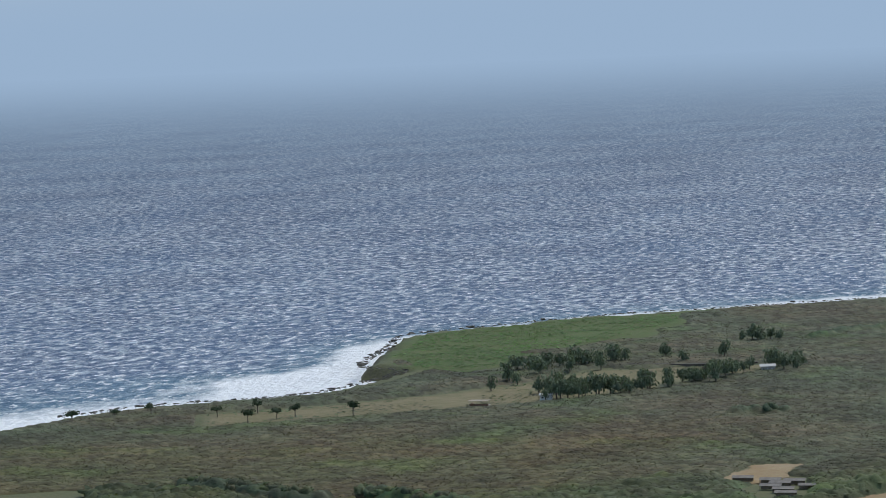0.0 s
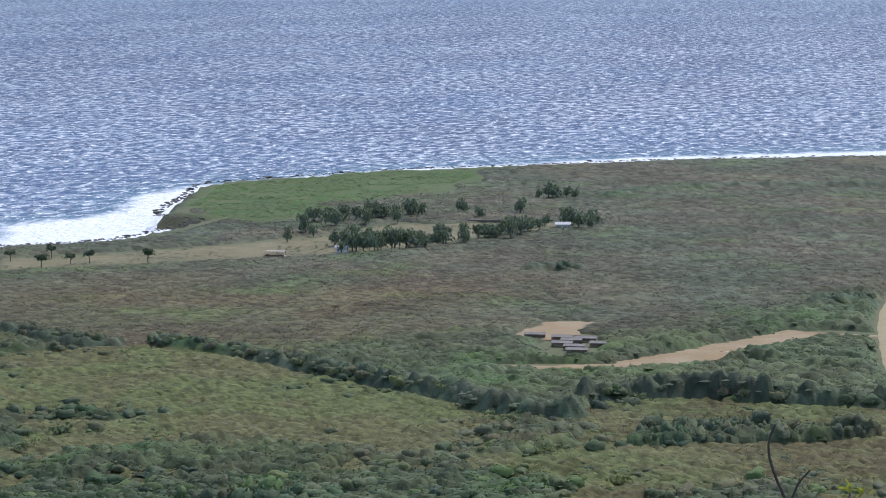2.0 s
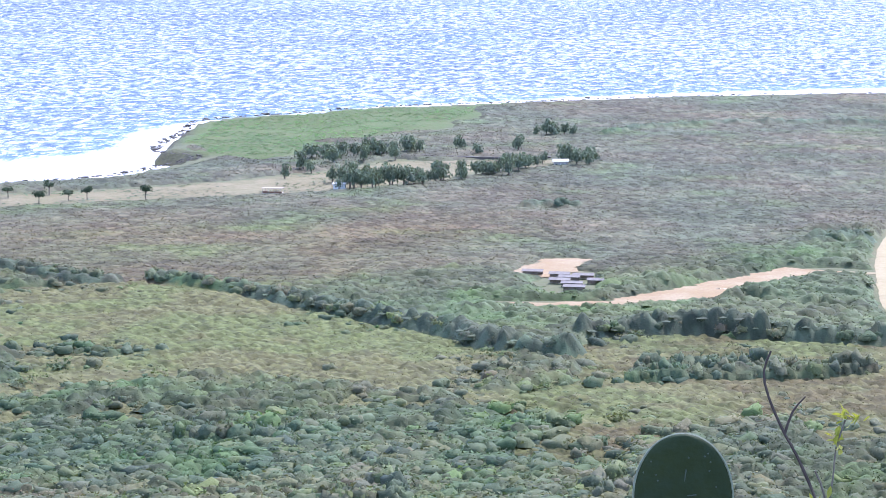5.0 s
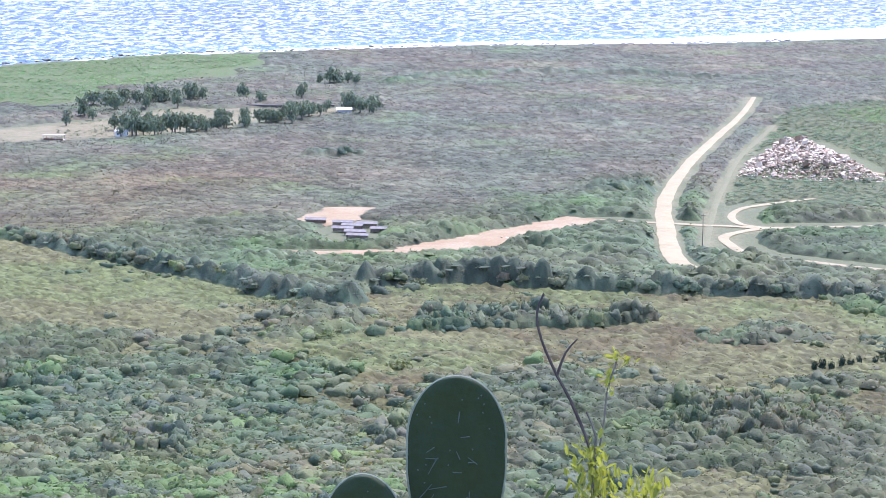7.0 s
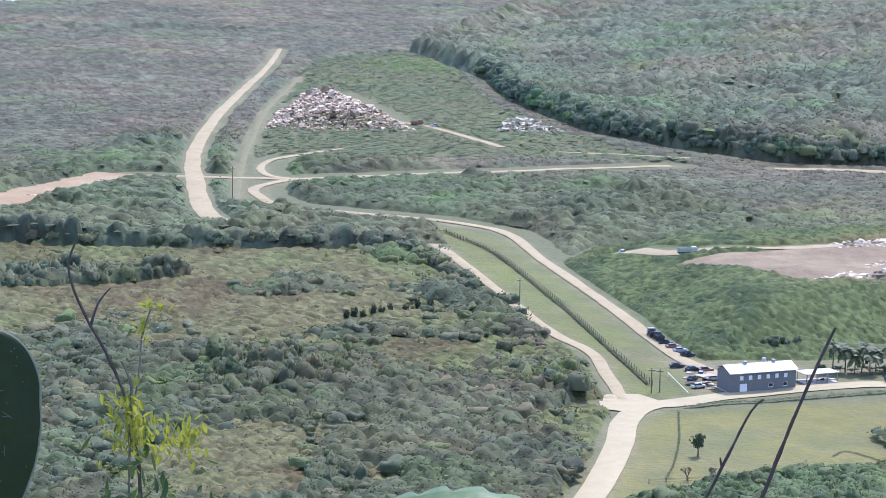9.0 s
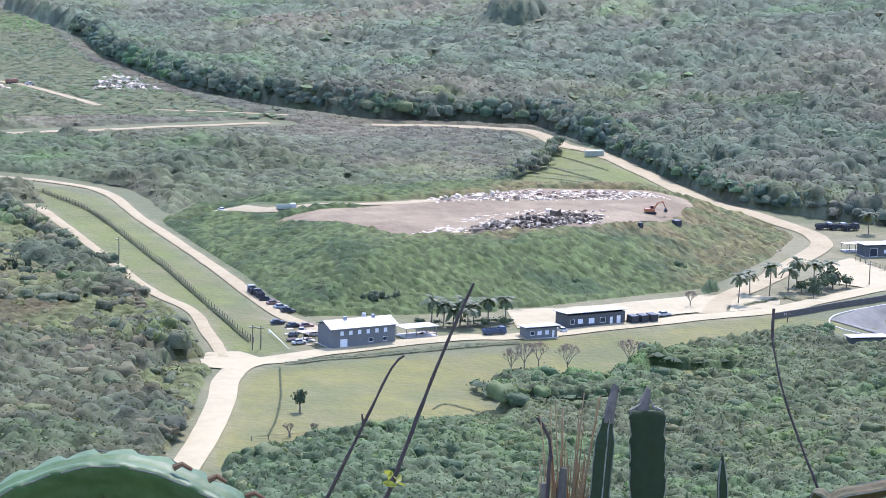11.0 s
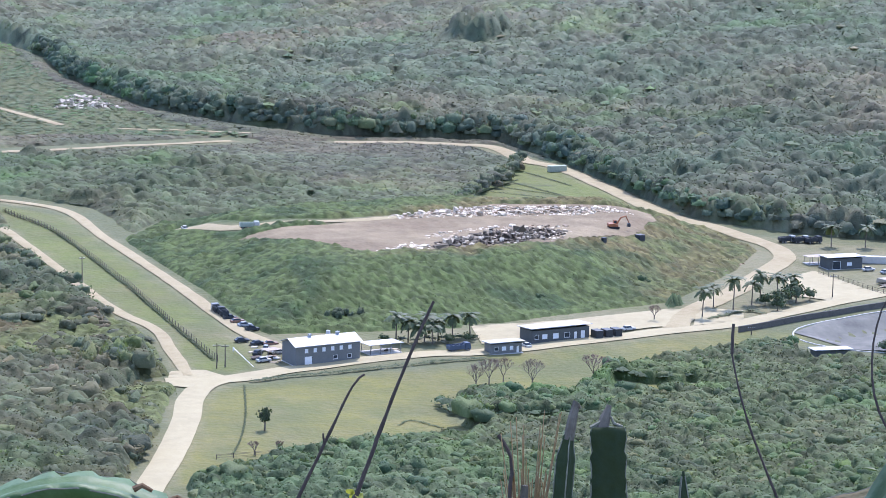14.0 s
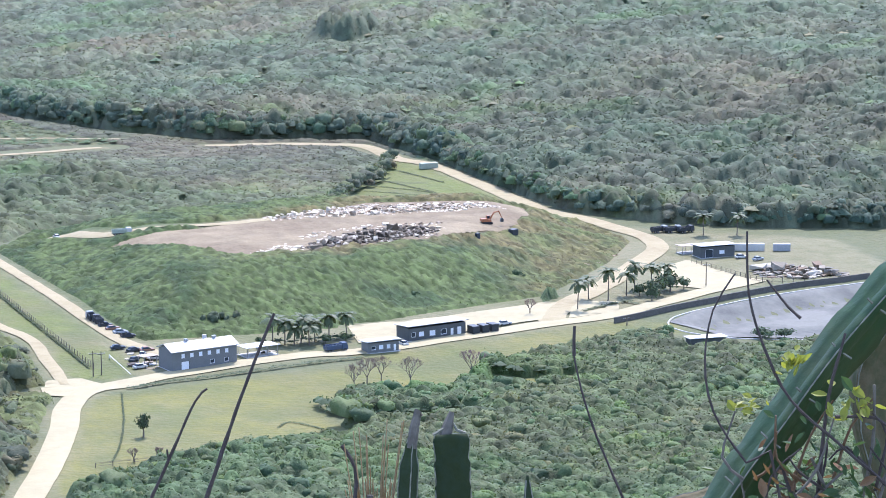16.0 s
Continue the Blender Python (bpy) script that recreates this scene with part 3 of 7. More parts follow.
# the savanna below the belts, its two grassy openings, and its groups of taller trees
NEAR = [(-800, 1000), (-560, 1130), (-484, 1122), (-444, 1090), (-414, 1109), (-363, 1083), (-305, 1036), (-276, 1013), (-238, 986), (-206, 962), (-196, 1005), (-166, 1021), (-122, 1013), (-68, 1014), (-39, 1015), (-16, 1014), (-1, 970), (9, 924), (23, 904), (40, 850), (47, 800), (46, 760), (40, 700), (20, 560), (-400, 560)]
GLADES = [[(-209, 990), (-142, 1002), (-89, 1010), (-39, 1011), (-12, 998), (3, 954), (8, 904), (-11, 874), (-33, 871), (-50, 851), (-73, 839), (-93, 829), (-113, 850), (-139, 855), (-163, 887), (-189, 925)],
          [(-520, 1050), (-436, 1114), (-398, 1113), (-356, 1088), (-303, 1028), (-250, 970), (-229, 922), (-233, 877), (-263, 892), (-290, 896), (-350, 860)]]
GROUPS = [[(-73, 769), (-71, 815), (-55, 825), (-33, 830), (-16, 815), (-20, 792), (-31, 777), (-51, 768)], [(-170, 922), (-170, 947), (-155, 958), (-127, 966), (-89, 966), (-88, 956), (-120, 938)],
          [(-215, 712), (-219, 745), (-205, 752), (-190, 719)], [(16, 772), (22, 812), (40, 808), (42, 773)], [(-33, 653), (-31, 677), (-22, 688), (-18, 660)], [(-150, 740), (-152, 772), (-120, 776), (-118, 748)], [(-290, 790), (-286, 812), (-250, 815), (-252, 792)]]


def domes(x, y, cell, seed, least=0.5):
    """A closed canopy of rounded crowns about a cell apart: height 0 to 1, and a number for each crown."""
    rnd = np.random.RandomState(seed)
    jx, jy, rr, hh, tone = (rnd.rand(128, 128) for _ in range(5))
    i, j = np.floor(x / cell).astype(int), np.floor(y / cell).astype(int)
    best, who = np.zeros(x.shape), np.zeros(x.shape)
    for di in (-1, 0, 1):
        for dj in (-1, 0, 1):
            a, b = (i + di) % 128, (j + dj) % 128
            cx, cy = (i + di + 0.1 + 0.8 * jx[a, b]) * cell, (j + dj + 0.1 + 0.8 * jy[a, b]) * cell
            reach = cell * (least + (0.88 - least) * rr[a, b])
            h = (0.45 + 0.55 * hh[a, b]) * np.sqrt(np.clip(1 - ((x - cx) ** 2 + (y - cy) ** 2) / reach**2, 0, 1))
            up = h > best
            best, who = np.where(up, h, best), np.where(up, tone[a, b], who)
    return best, who


def belt_rise(x, y):
    """Signed reach into the nearest belt, and how high the belts stand."""
    reach, up = np.full(x.shape, -1e3), np.zeros(x.shape)
    for line, half, tall in BELTS:
        d = half - poly_dist(x, y, line, False) + 3 * (rough_noise(x, y, 9, 77) - 0.5)
        reach, up = np.maximum(reach, d), np.maximum(up, tall * smooth(d / 4.5))
    return reach, up


def room(x, y, names, gap):
    """How far a place lies inside growing ground, clear of roads and openings."""
    m = np.full(x.shape, 99.0)
    for line, wide in ROADS.values():
        m = np.minimum(m, poly_dist(x, y, line, False) - wide / 2 - gap)
    for nm in names.split():
        m = np.minimum(m, -poly_dist(x, y, AREAS[nm]) - (7 if nm == "hut_field" else 0))
    m = np.minimum(m, poly_dist(x, y, COAST) - 18)
    m = np.minimum(m, -4 - poly_dist(x, y, MOUND))
    return np.minimum(m, np.minimum(poly_dist(x, y, ROADS["haul_road"][0], False) - 12, np.minimum(poly_dist(x, y, ROADS["red_track"][0], False) - 9, np.minimum(poly_dist(x, y, ROADS["cross_road"][0], False) - 13, poly_dist(x, y, ROADS["loop_road"][0], False) - 10)))) + 3.5 * (rough_noise(x, y, 8, 78) - 0.5)


def canopy(name, rings, turns, inside, rise, cell, lumps, tint, label, category, seed, mat=LEAVES, fill=0.4, sprays=(0.3, 0.5), relief=0.6, ramp=3.0, wild=0.75):
    """Closed growth as one bumpy sheet: rounded crowns, smaller lumps on them, and a steep side wherever the growth ends."""
    r, t = np.meshgrid(rings, np.radians(turns), indexing="ij")
    rnd = np.random.RandomState(seed)
    r = r + rnd.uniform(-0.3, 0.3, r.shape) * np.gradient(rings)[:, None]
    t = t + rnd.uniform(-0.3, 0.3, t.shape) * np.radians(turns[1] - turns[0])
    x, y = -r * np.sin(t), r * np.cos(t)
    n, m = x.shape
    x, y = x.ravel(), y.ravel()
    reach = inside(x, y)
    idx = np.arange(n * m).reshape(n, m)
    q = np.stack([idx[:-1, :-1], idx[1:, :-1], idx[1:, 1:], idx[:-1, 1:]], -1).reshape(-1, 4)
    q = q[(reach[q] > 0).any(1)]
    used, back = np.unique(q, return_inverse=True)
    x, y, reach = x[used], y[used], reach[used]
    crown, who = domes(x, y, cell, seed)
    bits, which = domes(x, y, cell * 0.37, seed + 1)
    edge = smooth(reach / 1.6)
    h = edge * (fill + rise(x, y) * (0.45 + 0.55 * crown) * smooth(reach / ramp) + (relief(x, y) if callable(relief) else relief) * cell * crown * smooth(reach / ramp) + lumps * bits)
    # 0.8 puts the leaves' self-shadow into the colour; gaps get the darkest tone.
    shade = 0.8 * tint(x, y) * (0.64 + 0.68 * who)[:, None] * (0.8 + 0.4 * which)[:, None]
    z = over_ground(x, y) + h - 0.5 * (1 - edge)
    # leafy sprays standing out of the growth
    f = back.reshape(-1, 4)
    inner = f[(reach[f] > 0.6).all(1)]
    share, leaf = sprays
    flat_size = np.abs((x[inner[:, 2]] - x[inner[:, 0]]) * (y[inner[:, 3]] - y[inner[:, 1]]) - (x[inner[:, 3]] - x[inner[:, 1]]) * (y[inner[:, 2]] - y[inner[:, 0]])) / 2
    on = np.repeat(np.arange(len(inner)), rnd.poisson(flat_size * share * np.clip(1350 / np.hypot(x, y)[inner[:, 0]], 0.45, 1) ** 2))
    a, b = rnd.rand(len(on)), rnd.rand(len(on))
    w = np.stack([(1 - a) * (1 - b), a * (1 - b), a * b, (1 - a) * b], 1)
    at = np.stack([(p[inner[on]] * w).sum(1) for p in (x, y, z)], 1)
    tone = (shade[inner[on]] * w[:, :, None]).sum(1) * (1 + wild * rnd.uniform(-0.5, 0.5, (len(on), 1)))
    at[:, 2] += rnd.uniform(-0.1, 0.55, len(on)) * leaf
    u = rnd.normal(size=(len(on), 3))
    u /= np.linalg.norm(u, axis=1)[:, None]
    n3 = rnd.normal(size=(len(on), 3)) * wild + np.array((0, 0, 0.8))
    side = np.cross(n3, u)
    side /= np.linalg.norm(side, axis=1)[:, None] + 1e-6
    u = np.cross(side, n3)
    u /= np.linalg.norm(u, axis=1)[:, None] + 1e-6
    s = leaf * rnd.uniform(0.5, 1.2, (len(on), 1))
    corners = np.stack([at + s * u, at - 0.6 * s * u + 0.8 * s * side, at - 0.5 * s * u - 0.9 * s * side], 1).reshape(-1, 3)
    tris = np.concatenate([f[:, :3], f[:, [0, 2, 3]], len(x) + np.arange(3 * len(on)).reshape(-1, 3)])
    me = quick_mesh(name, np.concatenate([np.c_[x, y, z], corners]), tris, mat, np.concatenate([shade, np.repeat(tone, 3, 0)]), flat=False)
    return tagged(new(name, me), label, category, kind="stuff")


def kinds(x, y, seed, warm=0.0):
    """Colour factors of mixed trees: grey-green, dark blue-green, half-bare brown, and bright green ones, in drifts."""
    rnd = np.random.RandomState(seed)
    pick = rnd.rand(len(x)) + 0.9 * (rough_noise(x, y, 45, seed + 3) - 0.5)
    out = tint_of(x, y, seed, 0.11, 0.15 + warm)
    for low_, high_, colour in ((-1, 0.16, (0.7, 0.8, 0.84)), (0.16, 0.34, (0.86, 0.98, 0.9)), (0.62, 0.86, (1.12, 0.98, 0.92)), (0.9, 2, (1.02, 1.1, 0.78))):
        out[(pick > low_) & (pick <= high_)] *= np.array(colour)
    return out


# wooded hill
def hill_edge(x, y):
    d = poly_dist(x, y, HILL)
    return np.exp(-np.clip(d, 0, 999) / 11) * np.where(y > 1190, 1.0, 0.62)


def hill_rise(x, y):
    knoll = smooth((1.3 - np.hypot((x - 266) / 17, (y - 1550) / 24)) / 0.6)
    return 1.2 + 2.4 * rough_noise(x, y, 34, 12) * smooth((1500 - np.hypot(x, y)) / 300) + 15 * hill_edge(x, y) * smooth(poly_dist(x, y, HILL) / 9) + 11 * knoll


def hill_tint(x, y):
    # Lighter with distance from the eye: the far haze is put into leaf colour.
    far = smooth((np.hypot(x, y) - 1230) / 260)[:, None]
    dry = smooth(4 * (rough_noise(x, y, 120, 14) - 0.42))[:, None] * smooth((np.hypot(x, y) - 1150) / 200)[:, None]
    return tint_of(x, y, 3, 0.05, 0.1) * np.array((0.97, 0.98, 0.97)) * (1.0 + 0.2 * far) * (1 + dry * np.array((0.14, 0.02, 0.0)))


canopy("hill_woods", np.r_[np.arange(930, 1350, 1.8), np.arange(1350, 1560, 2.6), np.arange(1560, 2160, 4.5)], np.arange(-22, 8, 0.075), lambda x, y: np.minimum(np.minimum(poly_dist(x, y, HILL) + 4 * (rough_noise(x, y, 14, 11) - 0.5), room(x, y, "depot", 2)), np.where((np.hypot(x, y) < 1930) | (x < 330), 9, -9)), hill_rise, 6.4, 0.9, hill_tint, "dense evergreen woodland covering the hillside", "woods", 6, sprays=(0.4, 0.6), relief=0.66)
x, y = spread(930, 1650, -22, 8, 9.5, 1)
k = (poly_dist(x, y, HILL) > 3) & off_roads(x, y, 3) & masked(x, y, "depot")
x, y = x[k], y[k]
rnd = np.random.RandomState(5)
size = rnd.lognormal(0.98, 0.3, len(x)) * (1 + 0.35 * hill_edge(x, y))
# Far crowns are lightened in colour for haze, like the sheet below them.
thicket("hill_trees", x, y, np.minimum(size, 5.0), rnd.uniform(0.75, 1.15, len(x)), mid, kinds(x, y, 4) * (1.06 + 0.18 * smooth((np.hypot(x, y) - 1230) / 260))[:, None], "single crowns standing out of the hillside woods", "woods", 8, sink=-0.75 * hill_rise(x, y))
# the wood's edge: a wall of taller trees
x, y = spread(900, 1700, -22, 8, 3.4, 7)
d = poly_dist(x, y, HILL)
k = (d > 0.5) & (d < 10) & (np.hypot(x, y) < 1640) & off_roads(x, y, 2) & masked(x, y, "depot")
x, y = x[k], y[k]
rnd = np.random.RandomState(57)
size = rnd.uniform(2.6, 4.8, len(x)) * np.where(y > 1190, 1.1, 0.85)
# The bluish factor paints the wall's shaded, hazy face into the leaf colour.
thicket("wood_edge", x, y, size, rnd.uniform(0.9, 1.35, len(x)), big, kinds(x, y, 58) * np.array((0.84, 0.94, 1.04)), "tall dark trees walling the edge of the wooded hill", "woods", 59, sink=-rnd.uniform(0.3, 0.9, len(x)) * hill_rise(x, y))


# scrub over the plain
def plain_inside(x, y):
    open_ = np.minimum(np.minimum(-poly_dist(x, y, NEAR), -poly_dist(x, y, HILL) - 1), np.where((x > 40) & (np.hypot(x, y) < 1000), -9, 99))
    return np.minimum(np.maximum(open_, belt_rise(x, y)[0]), np.minimum(room(x, y, OPEN + " upper_green", 2.5), -poly_dist(x, y, AREAS["headland"]) - 70 * (rough_noise(x, y, 60, 8) - 0.45)))


def lush(x, y):
    """Where the plain's scrub is green and tall, not brown and wind-cut."""
    r = np.hypot(x, y)
    return smooth((1275 - r + 170 * (rough_noise(x, y, 90, 21) - 0.5) + 150 * np.exp(-((x + 118) / 60) ** 2)) / 130) * smooth((x + 400 + 120 * (rough_noise(x, y, 60, 20) - 0.5)) / 110) * np.where(x > 0, 1 - 0.6 * smooth((x - 80 + 0.5 * (y - 1150)) / 60), 1)


def plain_rise(x, y):
    tall = smooth(5 * (rough_noise(x, y, 32, 24) - 0.56))
    return 0.2 + 1.1 * lush(x, y) + 2.6 * tall * (0.2 + lush(x, y)) + 0.75 * belt_rise(x, y)[1]


def plain_tint(x, y):
    g, dark = lush(x, y)[:, None], (belt_rise(x, y)[1] > 1.5)[:, None]
    red = (smooth((-230 - x) / 140) * smooth((1480 - np.hypot(x, y)) / 160))[:, None]
    brown = np.array((1.08, 0.93, 0.93)) * (1 - red) + np.array((1.28, 0.97, 0.82)) * red
    mottle = (0.82 + 0.36 * rough_noise(x, y, 26, 25))[:, None]
    return tint_of(x, y, 13, 0.04, 0.1) * mottle * np.where(dark, np.array((0.86, 0.92, 0.9)), brown * (1 - g) + np.array((1.0, 1.03, 0.82)) * g)


canopy("far_scrub", np.r_[np.arange(885, 1300, 1.7), np.arange(1300, 1500, 3.0), np.arange(1500, 2330, 6.0)], np.arange(-14, 31.5, 0.075), plain_inside, plain_rise, 5.2, 0.6, plain_tint, "dense grey-green and brown scrub over the coastal plain", "scrub", 9, sprays=(0.36, 0.45), relief=lambda x, y: 0.2 + 0.34 * lush(x, y) + 0.2 * (belt_rise(x, y)[1] > 1), ramp=8.0)
x, y = spread(985, 1560, -10, 27, 7.0, 2)
k = (plain_inside(x, y) > 2) & (np.random.RandomState(11).rand(len(x)) < 0.2 + 0.5 * lush(x, y))
x, y = x[k], y[k]
rnd = np.random.RandomState(8)
size = rnd.uniform(1.3, 2.6, len(x)) * (0.75 + 0.4 * lush(x, y))
thicket("scrub_bushes", x, y, size, rnd.uniform(0.8, 1.2, len(x)), mid, plain_tint(x, y) * rnd.uniform(0.8, 1.15, (len(x), 1)), "rounded bushes standing out of the plain's scrub", "scrub", 12, sink=-0.8 * plain_rise(x, y))
spots = np.concatenate([even_line(line, 4.2) + np.random.RandomState(s).uniform(-0.7, 0.7, (len(even_line(line, 4.2)), 2)) * half for s, (line, half, tall) in enumerate(BELTS[:6] + BELTS[7:10]) for _ in range(4)])
x, y = spots[:, 0], spots[:, 1]
rnd = np.random.RandomState(27)
size = rnd.uniform(2.2, 3.8, len(x))
thicket("tree_belt", x, y, size, rnd.uniform(0.9, 1.25, len(x)), round_, kinds(x, y, 29) * 0.92, "dark dense belt of trees along a field edge", "tree belt", 28, sink=-0.55 * belt_rise(x, y)[1])

# lush woodland below the paved road
lower_in = lambda x, y: np.minimum(np.minimum(room(x, y, OPEN, 3), np.where(x < 236, 9, 782 - y)), np.minimum(x - 42, poly_dist(x, y, ROADS["front_road"][0], False) - np.where(x < 150, 26, 15)))
lower_tint = lambda x, y: tint_of(x, y, 17, 0.05, 0.0) * np.array((0.88, 1.02, 0.72))
canopy("lower_woods", np.arange(585, 900, 1.0), np.arange(-22, -2, 0.075), lower_in, lambda x, y: 1.0 + 2.0 * rough_noise(x, y, 22, 26), 3.6, 0.7, lower_tint, "lush green woodland below the paved road", "woods", 18, sprays=(0.9, 0.4))
x, y = spread(585, 880, -22, -2, 5.0, 16)
k = lower_in(x, y) > 1.5
x, y = x[k], y[k]
rnd = np.random.RandomState(19)
size = rnd.lognormal(0.72, 0.28, len(x))
thicket("lower_trees", x, y, size, rnd.uniform(0.8, 1.2, len(x)), big, kinds(x, y, 23) * np.array((0.9, 1.08, 0.8)), "leafy crowns standing out of the lower woodland", "woods", 24, sink=-0.8 - 1.6 * rough_noise(x, y, 22, 26))


def kinds_of(x, y):
    """Drifts of grey-green, brown and fresh green over a wood."""
    a, b = smooth(5 * (rough_noise(x, y, 28, 64) - 0.45))[:, None], smooth(5 * (rough_noise(x, y, 36, 65) - 0.52))[:, None]
    return tint_of(x, y, 17, 0.05, 0.1) * (1 + a * np.array((0.12, -0.02, -0.06))) * (1 + b * np.array((-0.02, 0.06, -0.1)))


# savanna below the cliff: tussock grass, thorn scrub, groups of trees
def near_inside(x, y):
    return np.minimum(poly_dist(x, y, NEAR) + 2, room(x, y, OPEN, 2.0))


def thick(x, y):
    """How closely trees stand in the savanna."""
    d = 0.7 + 2.2 * (rough_noise(x, y, 52, 31) - 0.5) + 0.45 * smooth((860 - np.hypot(x, y)) / 90) * smooth((-60 - x) / 60) + 0.15 * (x > -40) * (y < 820)
    for glade in GLADES:
        d = d - 0.58 * smooth((poly_dist(x, y, glade) + 8) / 25)
    for group in GROUPS:
        d = d + 1.6 * smooth((poly_dist(x, y, group) + 2) / 4)
    return np.clip(d, 0, 1)


def grass_tint(x, y):
    green = smooth(5 * (rough_noise(x, y, 44, 41) - 0.45))[:, None]
    brown = smooth(5 * (rough_noise(x, y, 30, 43) - 0.52))[:, None] * (x > -200)[:, None]
    return (np.array((1.05, 1.05, 0.92)) * (1 - green) + np.array((0.96, 1.12, 0.84)) * green) * (1 - 0.3 * brown) * (1 + brown * np.array((0.12, -0.04, 0.0)))


TUSSOCK = material("tussock_grass", (0.16, 0.155, 0.07), 0.9, [(0.05, (0.13, 0.135, 0.055), 0.5), (0.6, (0.08, 0.085, 0.036), 0.45), (2.4, (0.16, 0.15, 0.082), 0.4)], 0.25, 2.5, tint="tint", through_light=0.15)
canopy("tussock_grass", np.r_[np.arange(585, 900, 1.3), np.arange(900, 1240, 1.9)], np.arange(-4, 26, 0.08), near_inside, lambda x, y: 0.1 + 0.9 * smooth(4 * (rough_noise(x, y, 18, 45) - 0.35)), 2.7, 0.3, grass_tint, "tussocky dry grass of the open fields", "grass", 34, TUSSOCK, 0.1, (0.35, 0.32), wild=0.5)
wood_tint = lambda x, y: kinds_of(x, y) * np.array((0.84, 0.9, 0.74))
canopy("thorn_canopy", np.r_[np.arange(585, 900, 1.3), np.arange(900, 1240, 2.1)], np.arange(-4, 26, 0.085), lambda x, y: np.minimum(near_inside(x, y) - 1, 9 * (thick(x, y) - 0.52)), lambda x, y: 0.5 + 2.6 * smooth(3 * (thick(x, y) - 0.55)) * (0.3 + rough_noise(x, y, 14, 32)), 4.6, 0.7, wood_tint, "closed grey-green thicket of the savanna", "woods", 21, sprays=(0.6, 0.4), relief=0.55)
x, y = spread(585, 1240, -4, 26, 5.0, 3)
rnd = np.random.RandomState(15)
rr, dense, group = np.hypot(x, y), thick(x, y), np.max([smooth(poly_dist(x, y, g) / 3) for g in GROUPS], 0)
k = (near_inside(x, y) > 1) & (rnd.rand(len(x)) < 1.25 * dense - 0.12)
leafy_side = smooth((-70 - x) / 70) * smooth((900 - rr) / 80)
umbrella = (rnd.rand(len(x)) < 0.5 * leafy_side) & (group < 0.5)
size = rnd.lognormal(0.92, 0.3, len(x)) * (1 + 0.35 * leafy_side) * (0.8 + 0.35 * dense)
size = np.where(umbrella, rnd.uniform(4.5, 7.0, len(x)), np.minimum(size, 5.4))
high_ = np.where(umbrella, rnd.uniform(3.6, 5.0, len(x)), size * rnd.uniform(0.6, 1.05, len(x))) + group * rnd.uniform(1.5, 4.0, len(x))
tints = kinds(x, y, 17) * (1 + (1 - leafy_side[:, None]) * np.array((0.03, 0.02, -0.05)))
tints = np.where(umbrella[:, None], tints * np.array((1.0, 1.06, 0.9)), tints)
gold = (rr < 712) & (x < -120) & (rnd.rand(len(x)) < 0.5)
tints = np.where(gold[:, None], np.array((1.1, 1.3, 0.66)), tints)
bare = (rnd.rand(len(x)) < 0.24 * (1 - 0.6 * leafy_side)) & ~umbrella & (group < 0.5)
thicket("thorn_woods", x[k & ~bare], y[k & ~bare], size[k & ~bare], (high_ / size)[k & ~bare], round_, tints[k & ~bare], "mixed grey-green woodland and thorn scrub below the cliff", "woods", 20, sink=-1.1 * (dense[k & ~bare] > 0.6))
thicket("bare_thorn_scrub", x[k & bare], y[k & bare], size[k & bare], (high_ / size)[k & bare], airy, tints[k & bare] * np.array((1.04, 0.95, 0.88)), "half-bare grey-brown thorn bushes in the savanna", "scrub", 22)
x, y = spread(585, 1240, -4, 26, 2.7, 4)
rnd = np.random.RandomState(33)
k = (near_inside(x, y) > 1) & (rnd.rand(len(x)) < 0.27 + 0.4 * smooth(4 * (rough_noise(x, y, 26, 51) - 0.45)) * smooth(3 * (thick(x, y) + 0.25)))
x, y = x[k], y[k]
size = rnd.lognormal(-0.1, 0.32, len(x)) * (0.75 + 0.6 * thick(x, y))
thicket("field_scrub", x, y, size, rnd.uniform(0.7, 1.1, len(x)), low, tint_of(x, y, 35, 0.25, 0.4) * np.array((0.86, 0.8, 0.7)), "low dry bushes in open fields", "scrub", 36)


# the landfill's slope
def slope_inside(x, y):
    ragged = 5 * (rough_noise(x, y, 10, 71) - 0.5)
    return np.minimum(np.minimum(poly_dist(x, y, MOUND) + 3, -poly_dist(x, y, AREAS["fill_top"]) + 0.8 + ragged), np.minimum(np.min([poly_dist(x, y, line, False) - wide / 2 - 2.5 for line, wide in ROADS.values()], 0), -poly_dist(x, y, AREAS["yard"]) - 2))


def slope_tint(x, y):
    dry = (smooth((poly_dist(x, y, AREAS["fill_top"]) + 16 + 16 * (rough_noise(x, y, 13, 74) - 0.5)) / 12) * smooth((x - 100) / 40) + 0.8 * smooth((x - 195) / 25))[:, None]
    dry = np.clip(dry, 0, 1) * (0.35 + 0.65 * smooth(4 * (rough_noise(x, y, 9, 75) - 0.35)))[:, None]
    deep = smooth(5 * (rough_noise(x, y, 17, 72) - 0.5))[:, None]
    green = np.array((0.72, 1.0, 0.68)) * (1 - deep) + np.array((0.42, 0.68, 0.52)) * deep
    return green * (1 - dry) + np.array((1.25, 1.1, 0.98)) * dry


